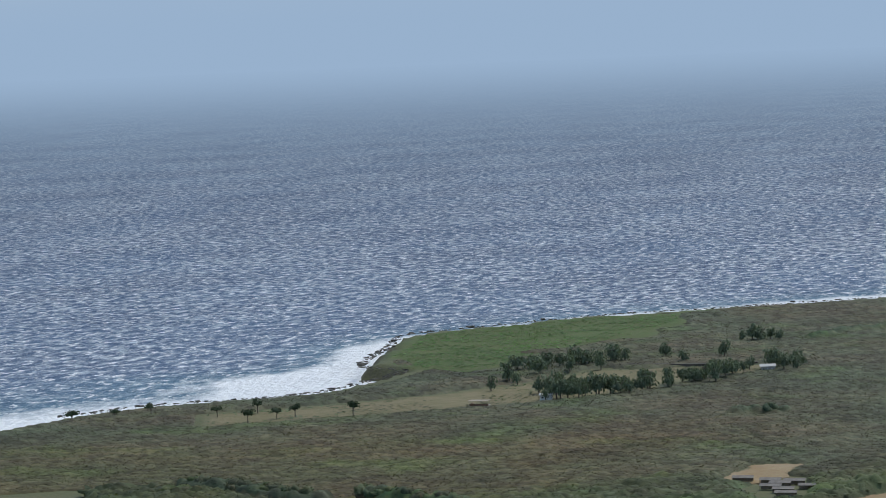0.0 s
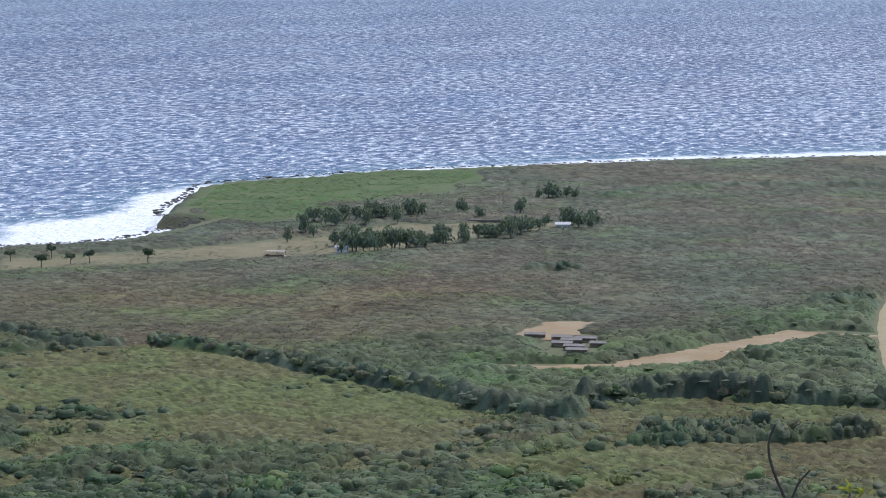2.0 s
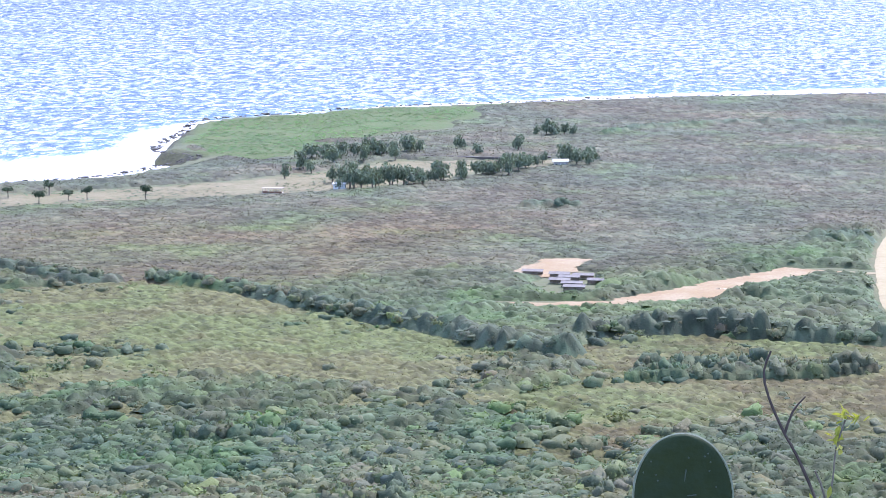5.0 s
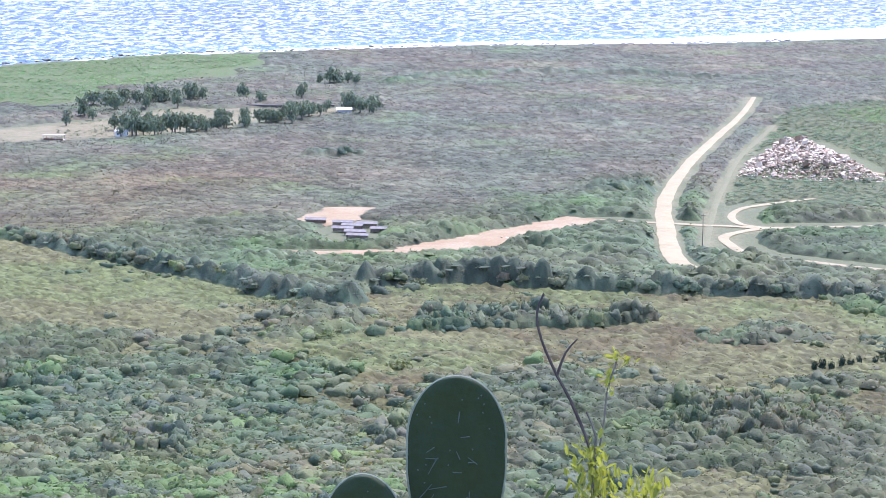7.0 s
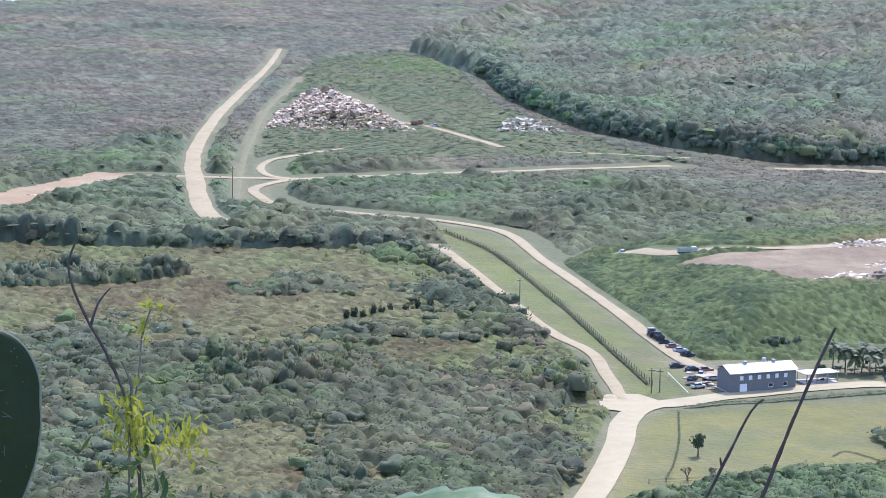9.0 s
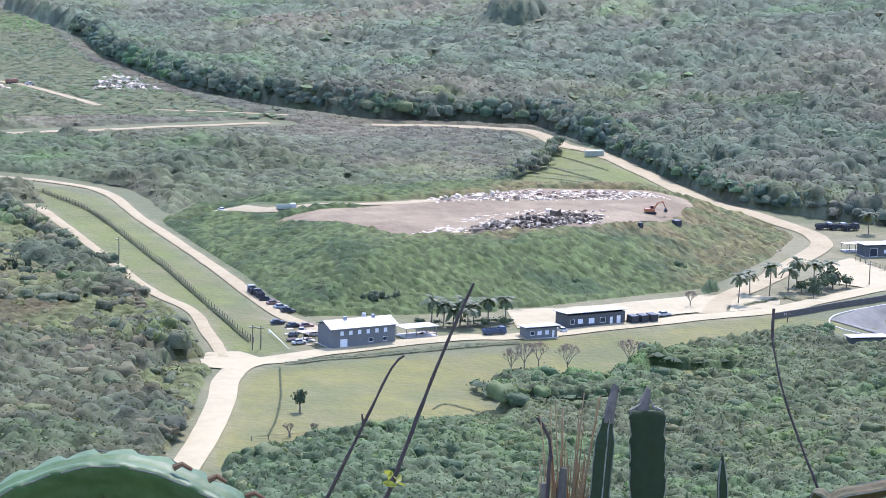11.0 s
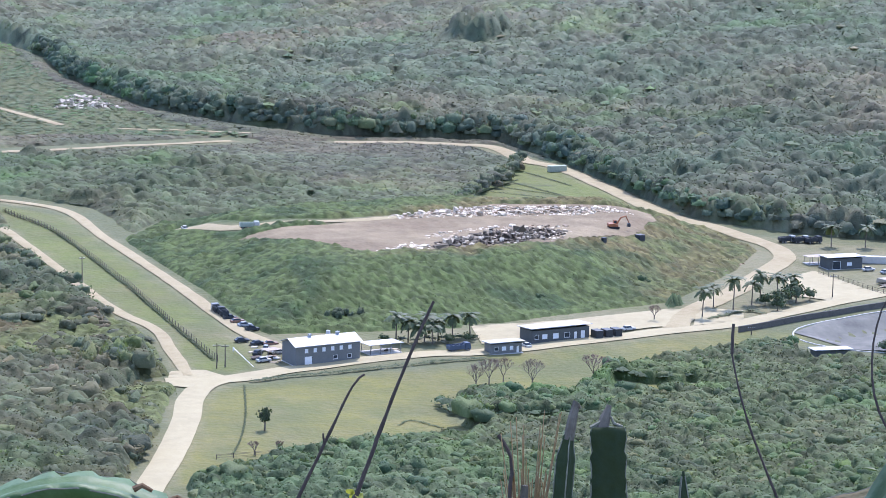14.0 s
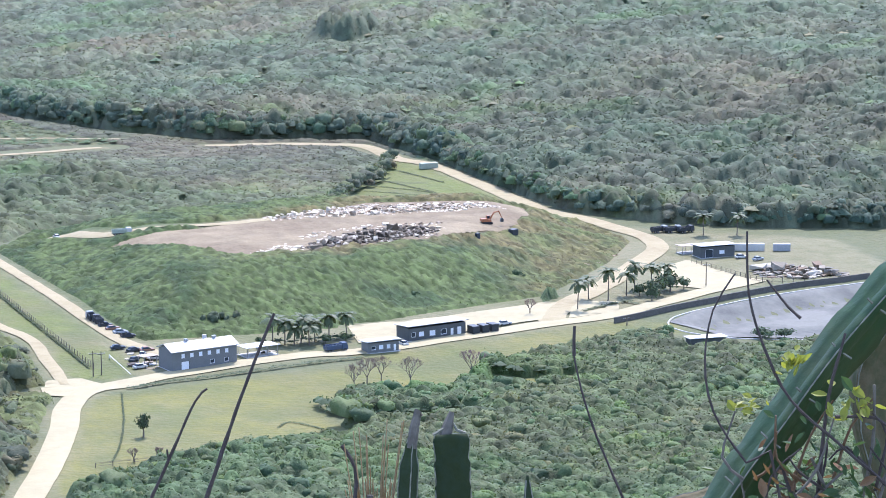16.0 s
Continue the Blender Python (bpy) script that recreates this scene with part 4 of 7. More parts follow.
canopy("mound_creeper", np.arange(828, 1085, 1.4), np.arange(-17.5, -1.5, 0.075), slope_inside, lambda x, y: 0.15 + 1.0 * smooth(5 * (rough_noise(x, y, 11, 73) - 0.4)), 1.9, 0.25, slope_tint, "green creepers and weeds over the landfill slope", "creeper", 38, TUSSOCK, 0.02, (1.0, 0.28), wild=0.35)
for group_at, wide_, tall_, tone_ in (((104, 849), 5.5, 2.6, (1.0, 0.95, 0.9)), ((211, 897), 2.0, 1.9, (0.5, 0.6, 0.45)), ((172, 871), 1.8, 1.6, (0.55, 0.65, 0.5)), ((118, 846), 2.5, 1.6, (0.8, 0.9, 0.7))):
    rnd = np.random.RandomState(int(group_at[0]))
    n_ = int(3 + wide_ * 2)
    bx, by = group_at[0] + rnd.normal(0, 0.55, n_) * wide_, group_at[1] + rnd.normal(0, 0.25, n_) * wide_
    thicket("slope_shrubs", bx, by, rnd.uniform(0.9, 1.6, n_), np.full(n_, tall_ / 1.3), round_, np.tile(tone_, (n_, 1)) * rnd.uniform(0.8, 1.2, (n_, 1)), "grey-green shrubs on the landfill slope", "shrubs", int(group_at[0]))

x, y = spread(1230, 2050, -6, 28, 4.0, 5)
inside = ~masked(x, y, "upper_green", -2)
k = inside & off_roads(x, y, 2.5) & (rough_noise(x, y, 30, 61) > 0.22) & (poly_dist(x, y, HEAP) < 0)
rnd = np.random.RandomState(43)
size = rnd.uniform(1.0, 2.8, len(x))
thicket("dump_scrub", x[k], y[k], size[k], rnd.uniform(0.4, 0.9, len(x))[k], mid, tint_of(x, y, 45, 0.3)[k] * np.where((np.hypot(x - 2, y - 1690) < 55)[k][:, None], np.array((0.95, 1.3, 0.7)), np.array((0.86, 0.98, 0.8))), "bright green weeds around the old dump", "scrub", 44)
k = ~masked(x, y, "headland", -2) & (rough_noise(x, y, 25, 63) > 0.32)
thicket("headland_scrub", x[k], y[k], size[k], rnd.uniform(0.15, 0.4, len(x))[k], tiny, tint_of(x, y, 47, 0.3)[k] * np.array((0.8, 1.2, 0.55)), "low wind-cut green shrubs on the headland", "scrub", 48)

x, y = spread(1330, 1720, 8, 28, 4.0, 15)
k = (~masked(x, y, "hut_field", -1) | ~masked(x, y, "far_field", -1)) & (rough_noise(x, y, 24, 73) > 0.5)
rnd = np.random.RandomState(49)
thicket("picnic_scrub", x[k], y[k], rnd.uniform(0.8, 2.2, k.sum()), rnd.uniform(0.3, 0.6, k.sum()), tiny, tint_of(x, y, 50, 0.25, 0.3)[k], "low dry bushes round the picnic ground", "scrub", 52)

# ---- surfaces of the things ----
WALL_PAINT = material("wall_paint", (0.15, 0.155, 0.15), 0.85, [(0.6, (0.125, 0.13, 0.125), 0.5), (3.0, (0.2, 0.2, 0.19), 0.3)], 0.01, 4.0)
DARK_WALL = material("dark_wall", (0.085, 0.092, 0.09), 0.8, [(0.6, (0.065, 0.07, 0.07), 0.5), (3.0, (0.11, 0.112, 0.11), 0.3)], 0.01, 4.0)
TIN_ROOF = material("tin_roof", (0.4, 0.405, 0.4), 0.6, [(0.4, (0.32, 0.31, 0.29), 0.5), (2.5, (0.46, 0.46, 0.45), 0.4)], 0.01, 3.0, metallic=0.2)
RUSTY_TIN = material("rusty_tin", (0.32, 0.27, 0.22), 0.7, [(0.8, (0.24, 0.14, 0.08), 0.6), (4.0, (0.42, 0.4, 0.36), 0.4)], 0.01, 3.0)
WHITE_TRIM = material("white_trim", (0.75, 0.75, 0.73), 0.6, [(1.5, (0.62, 0.61, 0.58), 0.4)])
DARK_GLASS = material("dark_glass", (0.03, 0.04, 0.05), 0.12, [(0.8, (0.05, 0.06, 0.07), 0.4)])
CURTAIN = material("pale_blind", (0.7, 0.72, 0.74), 0.7, [(2.0, (0.58, 0.6, 0.63), 0.5)])
RUBBER = material("black_rubber", (0.02, 0.02, 0.02), 0.85, [(6.0, (0.06, 0.05, 0.04), 0.4)])
STEEL = material("dull_steel", (0.28, 0.28, 0.28), 0.5, [(3.0, (0.2, 0.17, 0.14), 0.5)], metallic=0.6)
POLE_WOOD = material("weathered_pole", (0.11, 0.09, 0.07), 0.9, [(2.0, (0.16, 0.14, 0.11), 0.5)], 0.01, 8.0)
BARK = material("bark", (0.15, 0.125, 0.1), 0.95, [(3.0, (0.22, 0.19, 0.16), 0.5), (12.0, (0.09, 0.075, 0.06), 0.5)], 0.02, 9.0)
DRY_TWIGS = material("dry_twigs", (0.2, 0.155, 0.125), 0.9, [(0.8, (0.26, 0.18, 0.15), 0.5)])
CONCRETE = material("concrete", (0.42, 0.41, 0.38), 0.9, [(0.3, (0.32, 0.31, 0.28), 0.5), (2.0, (0.5, 0.48, 0.45), 0.4)], 0.02, 3.0)
LINER = material("basin_liner", (0.17, 0.165, 0.14), 0.9, [(0.05, (0.075, 0.076, 0.068), 0.85), (0.9, (0.13, 0.128, 0.11), 0.4)], 0.02, 1.5)
PALM_LEAF = material("palm_leaf", (0.075, 0.1, 0.045), 0.55, [(0.8, (0.05, 0.075, 0.035), 0.5), (5.0, (0.11, 0.125, 0.06), 0.4)], through_light=0.25)
HEDGE_LEAF = material("hedge_leaf", (0.1, 0.125, 0.07), 0.75, [(0.5, (0.07, 0.09, 0.05), 0.6), (2.5, (0.15, 0.17, 0.1), 0.4)], 0.2, 1.5, tint="tint", through_light=0.3)
LITTER = material("litter", (0.72, 0.65, 0.52), 0.8, [(0.9, (0.5, 0.43, 0.33), 0.4)], tint="tint")


def coat(name, colour, rough=0.45):
    return material(name, colour, rough, [(1.2, tuple(c * 0.75 for c in colour), 0.4), (6.0, tuple(min(1, c * 1.15 + 0.02) for c in colour), 0.3)])


BLUE_COAT, WHITE_COAT, GREY_COAT, DARK_COAT = coat("blue_coat", (0.055, 0.08, 0.125)), coat("white_coat", (0.46, 0.45, 0.42)), coat("grey_coat", (0.3, 0.31, 0.32)), coat("dark_coat", (0.035, 0.04, 0.045))
ORANGE_COAT, GREEN_COAT, RUST_COAT, YELLOW_COAT = coat("orange_coat", (0.3, 0.115, 0.05)), coat("green_coat", (0.34, 0.37, 0.29)), coat("rust_coat", (0.22, 0.12, 0.08)), coat("yellow_coat", (0.45, 0.28, 0.05))


# ---- shaping helpers ----
def part(name, bm, mat, parent, label="", smooth_faces=False):
    """Links a bmesh, or a mesh, as one part of a thing, in that thing's own axes."""
    if isinstance(bm, bmesh.types.BMesh):
        me = bpy.data.meshes.new(name)
        bm.to_mesh(me)
        bm.free()
        me.materials.append(mat)
        if smooth_faces:
            me.polygons.foreach_set("use_smooth", np.full(len(me.polygons), True))
    else:
        me = bm
    ob = new(name, me)
    ob.parent = parent
    return tagged(ob, label) if label else ob


def again(first, parent, m=None):
    """One more part on the same mesh."""
    ob = new(first.name.split(".")[0], first.data)
    ob.parent = parent
    if m is not None:
        ob.matrix_basis = m
    return ob


def thing(name, x, y, turn, label, category, group="", z=None):
    ob = new(name)
    ob.matrix_world = pose(x, y, float(over_ground(x, y)) if z is None else z, 0, 0, turn)
    return tagged(ob, label, category, group)


def box(bm, x0, x1, y0, y1, z0, z1, bevel=0.0):
    made = bmesh.ops.create_cube(bm, size=1)["verts"]
    for v in made:
        v.co = Vector(((x0 + x1) / 2 + v.co.x * (x1 - x0), (y0 + y1) / 2 + v.co.y * (y1 - y0), (z0 + z1) / 2 + v.co.z * (z1 - z0)))
    if bevel:
        edges = list({e for v in made for e in v.link_edges})
        bmesh.ops.bevel(bm, geom=edges, offset=bevel, segments=1, affect="EDGES")
    return bm


def boxed(x0, x1, y0, y1, z0, z1, bevel=0.0):
    return box(bmesh.new(), x0, x1, y0, y1, z0, z1, bevel)


def tube(points, r0, r1, sides=7, bm=None, wobble=0.0, seed=0):
    """A tapering limb along the points."""
    bm = bm or bmesh.new()
    rnd = random.Random(seed)
    p = [Vector(q) for q in points]
    rings = []
    for i, c in enumerate(p):
        d = (p[min(i + 1, len(p) - 1)] - p[max(i - 1, 0)]).normalized()
        u = d.cross(Vector((0.31, 0.95, 0.05))).normalized()
        w = d.cross(u)
        r = r0 + (r1 - r0) * i / max(1, len(p) - 1)
        rings.append([bm.verts.new(c + (u * math.cos(6.2832 * k / sides) + w * math.sin(6.2832 * k / sides)) * r * (1 + wobble * rnd.uniform(-1, 1))) for k in range(sides)])
    for a, b in zip(rings, rings[1:]):
        for k in range(sides):
            bm.faces.new((a[k], a[(k + 1) % sides], b[(k + 1) % sides], b[k]))
    bm.faces.new(rings[0][::-1])
    bm.faces.new(rings[-1])
    return bm


def pierced_wall(length, tall, thick, openings, y=0.0):
    """A wall along x with real openings (x0, x1, z0, z1)."""
    bm = bmesh.new()
    xs = sorted({0.0, length, *(o[0] for o in openings), *(o[1] for o in openings)})
    zs = sorted({0.0, tall, *(o[2] for o in openings), *(o[3] for o in openings)})
    for a, b in zip(xs, xs[1:]):
        for c, d in zip(zs, zs[1:]):
            if not any(o[0] <= a and b <= o[1] and o[2] <= c and d <= o[3] for o in openings):
                box(bm, a, b, y, y + thick, c, d)
    bmesh.ops.remove_doubles(bm, verts=bm.verts, dist=0.001)
    return bm


def gable_roof(length, depth, eave, ridge, over=0.6, thick=0.18):
    bm = bmesh.new()
    ys = [(-over, eave), (depth / 2, ridge), (depth + over, eave)]
    lows, highs = [], []
    for x in (-over, length + over):
        lows.append([bm.verts.new((x, y, z)) for y, z in ys])
        highs.append([bm.verts.new((x, y, z + thick)) for y, z in ys])
    for k in range(2):
        bm.faces.new((highs[0][k], highs[1][k], highs[1][k + 1], highs[0][k + 1]))
        bm.faces.new((lows[0][k + 1], lows[1][k + 1], lows[1][k], lows[0][k]))
    for k in range(2):
        for s in (0, 1):
            bm.faces.new((lows[s][k], lows[s][k + 1], highs[s][k + 1], highs[s][k]))
    for k in (0, 2):
        bm.faces.new((lows[0][k], lows[1][k], highs[1][k], highs[0][k]))
    bmesh.ops.recalc_face_normals(bm, faces=bm.faces)
    return bm


def shed_roof(length, depth, front, back, over=0.5, thick=0.15, ribs=0):
    bm = bmesh.new()
    corners = [(-over, -over, front), (length + over, -over, front), (length + over, depth + over, back), (-over, depth + over, back)]
    low = [bm.verts.new(c) for c in corners]
    top = [bm.verts.new((c[0], c[1], c[2] + thick)) for c in corners]
    bm.faces.new(low[::-1])
    bm.faces.new(top)
    for k in range(4):
        bm.faces.new((low[k], low[(k + 1) % 4], top[(k + 1) % 4], top[k]))
    for k in range(ribs):
        x = length * (k + 0.5) / ribs
        r = [bm.verts.new(c) for c in ((x - 0.06, -over, front + thick), (x + 0.06, -over, front + thick), (x + 0.06, depth + over, back + thick), (x - 0.06, depth + over, back + thick))]
        t = [bm.verts.new((v.co.x, v.co.y, v.co.z + 0.07)) for v in r]
        bm.faces.new(t)
        for i in range(4):
            bm.faces.new((r[i], r[(i + 1) % 4], t[(i + 1) % 4], t[i]))
    return bm


def house(name, x, y, turn, length, depth, eave, openings, wall_mat, label, category, roof="gable", rise=1.3, door_at=(), group=""):
    """A small building: pierced front, other walls, roof, and a window or door in each opening."""
    ob = thing(name, x, y, turn, label, category, group)
    part("front_wall", pierced_wall(length, eave, 0.25, openings), wall_mat, ob)
    part("back_wall", boxed(0, length, depth - 0.25, depth, 0, eave), wall_mat, ob)
    for x0 in (0.003, length - 0.253):
        bm = boxed(x0, x0 + 0.25, 0.253, depth - 0.253, 0, eave - 0.003)
        if roof == "gable":
            a, b, c = [[bm.verts.new((x0 + s, yy, zz)) for s in (0, 0.25)] for yy, zz in ((0.253, eave - 0.003), (depth - 0.253, eave - 0.003), (depth / 2, eave + rise - 0.12))]
            for q in ((a[0], b[0], c[0]), (a[1], c[1], b[1]), (a[0], c[0], c[1], a[1]), (b[0], b[1], c[1], c[0])):
                bm.faces.new(q)
        part("side_wall", bm, wall_mat, ob)
    part("floor_slab", boxed(-0.4, length + 0.4, -0.4, depth + 0.4, -0.6, 0.05), CONCRETE, ob)
    part("roof", gable_roof(length, depth, eave, eave + rise) if roof == "gable" else shed_roof(length, depth, eave + rise, eave + 0.05, 0.7, 0.2), TIN_ROOF, ob, "pale metal roofing sheets")
    for k, (a, b, c, d) in enumerate(openings):
        if k in door_at:
            door = part("door", boxed(a + 0.08, b - 0.08, 0.1, 0.16, c + 0.05, d - 0.08), WHITE_TRIM, ob, "white panel door")
            part("door_frame", box(box(boxed(a, a + 0.08, 0.02, 0.2, c, d), b - 0.08, b, 0.02, 0.2, c, d), a, b, 0.02, 0.2, d - 0.08, d), DARK_COAT, door)
        else:
            win = part("window", box(box(box(boxed(a, a + 0.09, 0.02, 0.16, c, d), b - 0.09, b, 0.02, 0.16, c, d), a, b, 0.02, 0.16, d - 0.09, d), a, b, 0.02, 0.16, c, c + 0.09), WHITE_TRIM, ob)
            part("pane", boxed(a + 0.09, b - 0.09, 0.1, 0.13, c + 0.09, d - 0.09), DARK_GLASS if (k * 7) % 3 == 0 and eave < 4 or c < 2.4 and eave > 4 else CURTAIN, win)
            part("sill", boxed(a - 0.1, b + 0.1, -0.12, 0.06, c - 0.1, c - 0.02), CONCRETE, win)
    return ob


# ---- station buildings ----
ups = [(2.9 + 2.85 * k, 4.0 + 2.85 * k, 3.75, 4.95) for k in range(6)]
office = house("office_building", 83.8, 789.6, 20.5, 21.0, 9.0, 5.7, [(2.8, 5.4, 0.05, 2.7), (12.2, 13.7, 1.1, 2.3), (16.9, 18.3, 1.1, 2.3)] + ups, WALL_PAINT, "two-storey blue-grey block with a pale metal roof", "building", rise=1.7, door_at=(0,))
for xx in (6.2, 15.4):
    part("roof_vent", box(boxed(xx, xx + 0.8, 4.0, 4.9, 6.9, 8.1), xx - 0.12, xx + 0.92, 3.9, 5.0, 8.1, 8.25), GREY_COAT, office)
part("water_tank", tube([(13.4, 5.8, 7.0), (13.4, 5.8, 7.4), (13.4, 5.8, 8.3), (13.4, 5.8, 8.5)], 0.75, 0.6, 12), WHITE_COAT, office, "white roof water tank")
kiosk = house("weigh_house", 143.4, 801.0, 16, 10.2, 4.6, 3.0, [(1.2, 2.6, 1.0, 2.2), (3.6, 5.0, 1.0, 2.2), (6.2, 7.4, 1.0, 2.2), (8.4, 9.4, 0.05, 2.2)], WALL_PAINT, "small grey weigh house with a pale flat roof", "building", "shed", 0.5, (3,))
depot_hall = house("long_depot_building", 158.6, 815.8, 19, 20.2, 7.5, 3.9, [(1.0, 2.4, 1.2, 2.6), (3.6, 5.4, 1.2, 2.6), (7.4, 9.4, 1.0, 2.6), (11.4, 13.4, 1.0, 2.6), (14.8, 16.0, 0.05, 2.6), (17.2, 18.8, 0.05, 2.8)], DARK_WALL, "long dark single-storey building with a white metal roof", "building", "shed", 0.7, (4, 5))
shed_house = house("depot_shed", 286.0, 929.5, 10, 13.0, 7.0, 3.8, [(1.5, 4.5, 0.05, 3.0), (7.0, 9.0, 1.2, 2.4)], DARK_WALL, "dark blue metal shed in the depot yard", "shed", "shed", 0.5, ())
pump_house = house("pump_house", 238.5, 784.5, 4, 11.0, 4.5, 3.0, [(1.2, 2.2, 0.05, 2.1), (4.0, 5.2, 1.0, 2.0)], DARK_WALL, "low dark pump house beside the basin", "shed", "shed", 0.4, (0,))


def open_shelter(name, x, y, turn, length, depth, tall, mat, label, category="shelter"):
    ob = thing(name, x, y, turn, label, category)
    post = None
    for px_ in np.linspace(0.2, length - 0.2, max(2, int(length / 3.5) + 1)):
        for py_ in (0.2, depth - 0.2):
            bm = boxed(-0.08, 0.08, -0.08, 0.08, -0.4, tall)
            if post is None:
                post = part("post", bm, STEEL, ob)
                post.matrix_basis = pose(px_, py_, 0)
            else:
                bm.free()
                again(post, ob, pose(px_, py_, 0))
    part("roof", shed_roof(length, depth, tall + 0.3, tall, 0.4, 0.1), mat, ob, "pale corrugated roof")
    part("floor_slab", boxed(-0.2, length + 0.2, -0.2, depth + 0.2, -0.5, 0.06), CONCRETE, ob)
    return ob


open_shelter("open_carport", 107.2, 801.5, 20, 10.5, 6.5, 2.7, TIN_ROOF, "open carport with a pale metal roof on posts")
open_shelter("small_lean_to", 76.5, 799.0, 25, 4.5, 4.0, 2.4, RUSTY_TIN, "rusty lean-to shelter beside the office")
open_shelter("vehicle_shelter", 281.5, 938.0, 10, 7.0, 5.0, 2.6, RUSTY_TIN, "low rusty shelter beside the shed")
pavilion = open_shelter("beach_pavilion", -469.5, 1448.0, 2, 10.5, 6.5, 2.5, RUSTY_TIN, "open beach pavilion with a tan roof and low walls", "pavilion")
part("low_wall", box(boxed(0.4, 11.1, 0.3, 0.5, 0.06, 1.0), 0.4, 0.6, 0.5, 7.0, 0.06, 1.0), RUST_COAT, pavilion)
house("white_cottage", -341.0, 1611.0, 12, 8.5, 6.0, 3.0, [(1.0, 2.2, 0.9, 2.0), (3.6, 4.6, 0.05, 2.1), (6.0, 7.2, 0.9, 2.0)], CONCRETE, "small pale cottage among trees", "house", rise=1.2, door_at=(1,))
house("grove_hut", -436.5, 1474.0, 5, 6.5, 4.0, 2.7, [(0.8, 2.0, 0.9, 1.9), (3.4, 4.4, 0.05, 2.1)], WHITE_TRIM, "small white hut at the grove's edge", "hut", rise=0.9, door_at=(1,))


def container(name, x, y, turn, mat, label, length=6.1, z=None):
    ob = thing(name, x, y, turn, label, "container", "metal containers", z)
    bm = boxed(-length / 2, length / 2, -1.2, 1.2, 0.12, 2.6, 0.03)
    for k in range(int(length / 0.55) if length > 5 else 0):
        xx = -length / 2 + 0.3 + k * 0.55
        box(bm, xx, xx + 0.25, -1.24, 1.24, 0.3, 2.45)
    part("body", bm, mat, ob)
    part("door", box(boxed(length / 2 + 0.01, length / 2 + 0.07, -1.12, -0.03, 0.2, 2.5), length / 2 + 0.01, length / 2 + 0.07, 0.03, 1.12, 0.2, 2.5), mat, ob)
    part("base_rail", box(boxed(-length / 2, length / 2, -1.2, -1.0, -0.1, 0.12), -length / 2, length / 2, 1.0, 1.2, -0.1, 0.12), DARK_COAT, ob)
    return ob


container("site_container", 234.8, 1161.5, 14, GREEN_COAT, "pale green container standing on grass", 8.0)
for xx, yy in ((180.2, 822.3), (183.4, 823.2), (186.6, 824.2)):
    container("waste_container", xx, yy, 108, DARK_COAT, "dark steel waste container beside the depot building", 3.6)
container("storage_container", 306.5, 941.0, -12, WHITE_COAT, "white storage container in the depot yard", 12.0)
container("storage_container", 318.0, 937.0, -14, GREY_COAT, "grey storage container in the depot yard", 6.0)


# ---- vehicles ----
def wheel_mesh(parent, where, r=0.42, w=0.28):
    bm = bmesh.new()
    bmesh.ops.create_cone(bm, cap_ends=True, segments=14, radius1=r, radius2=r, depth=w, matrix=Matrix.Rotation(radians(90), 4, "X"))
    bmesh.ops.bevel(bm, geom=[e for e in bm.edges if abs(e.verts[0].co.y - e.verts[1].co.y) < 0.01], offset=0.05, segments=1, affect="EDGES")
    tyre = part("wheel", bm, RUBBER, parent)
    rim_bm = bmesh.new()
    bmesh.ops.create_cone(rim_bm, cap_ends=True, segments=10, radius1=r * 0.55, radius2=r * 0.55, depth=w + 0.03, matrix=Matrix.Rotation(radians(90), 4, "X"))
    part("rim", rim_bm, STEEL, tyre)
    tyre.matrix_basis = pose(*where)
    return tyre


def hull(profile, half, inset=0.0):
    """A body from a side outline (x, z), narrowed towards its top."""
    bm = bmesh.new()
    top = max(z for _, z in profile)
    low = min(z for _, z in profile)
    sides = []
    for s in (-1, 1):
        sides.append([bm.verts.new((x, s * (half - inset * (z - low) / (top - low + 1e-6)), z)) for x, z in profile])
    bm.faces.new(sides[0])
    bm.faces.new(sides[1][::-1])
    n = len(profile)
    for k in range(n):
        bm.faces.new((sides[0][k], sides[1][k], sides[1][(k + 1) % n], sides[0][(k + 1) % n]))
    bmesh.ops.recalc_face_normals(bm, faces=bm.faces)
    bmesh.ops.bevel(bm, geom=list(bm.edges), offset=0.05, segments=1, affect="EDGES")
    return bm


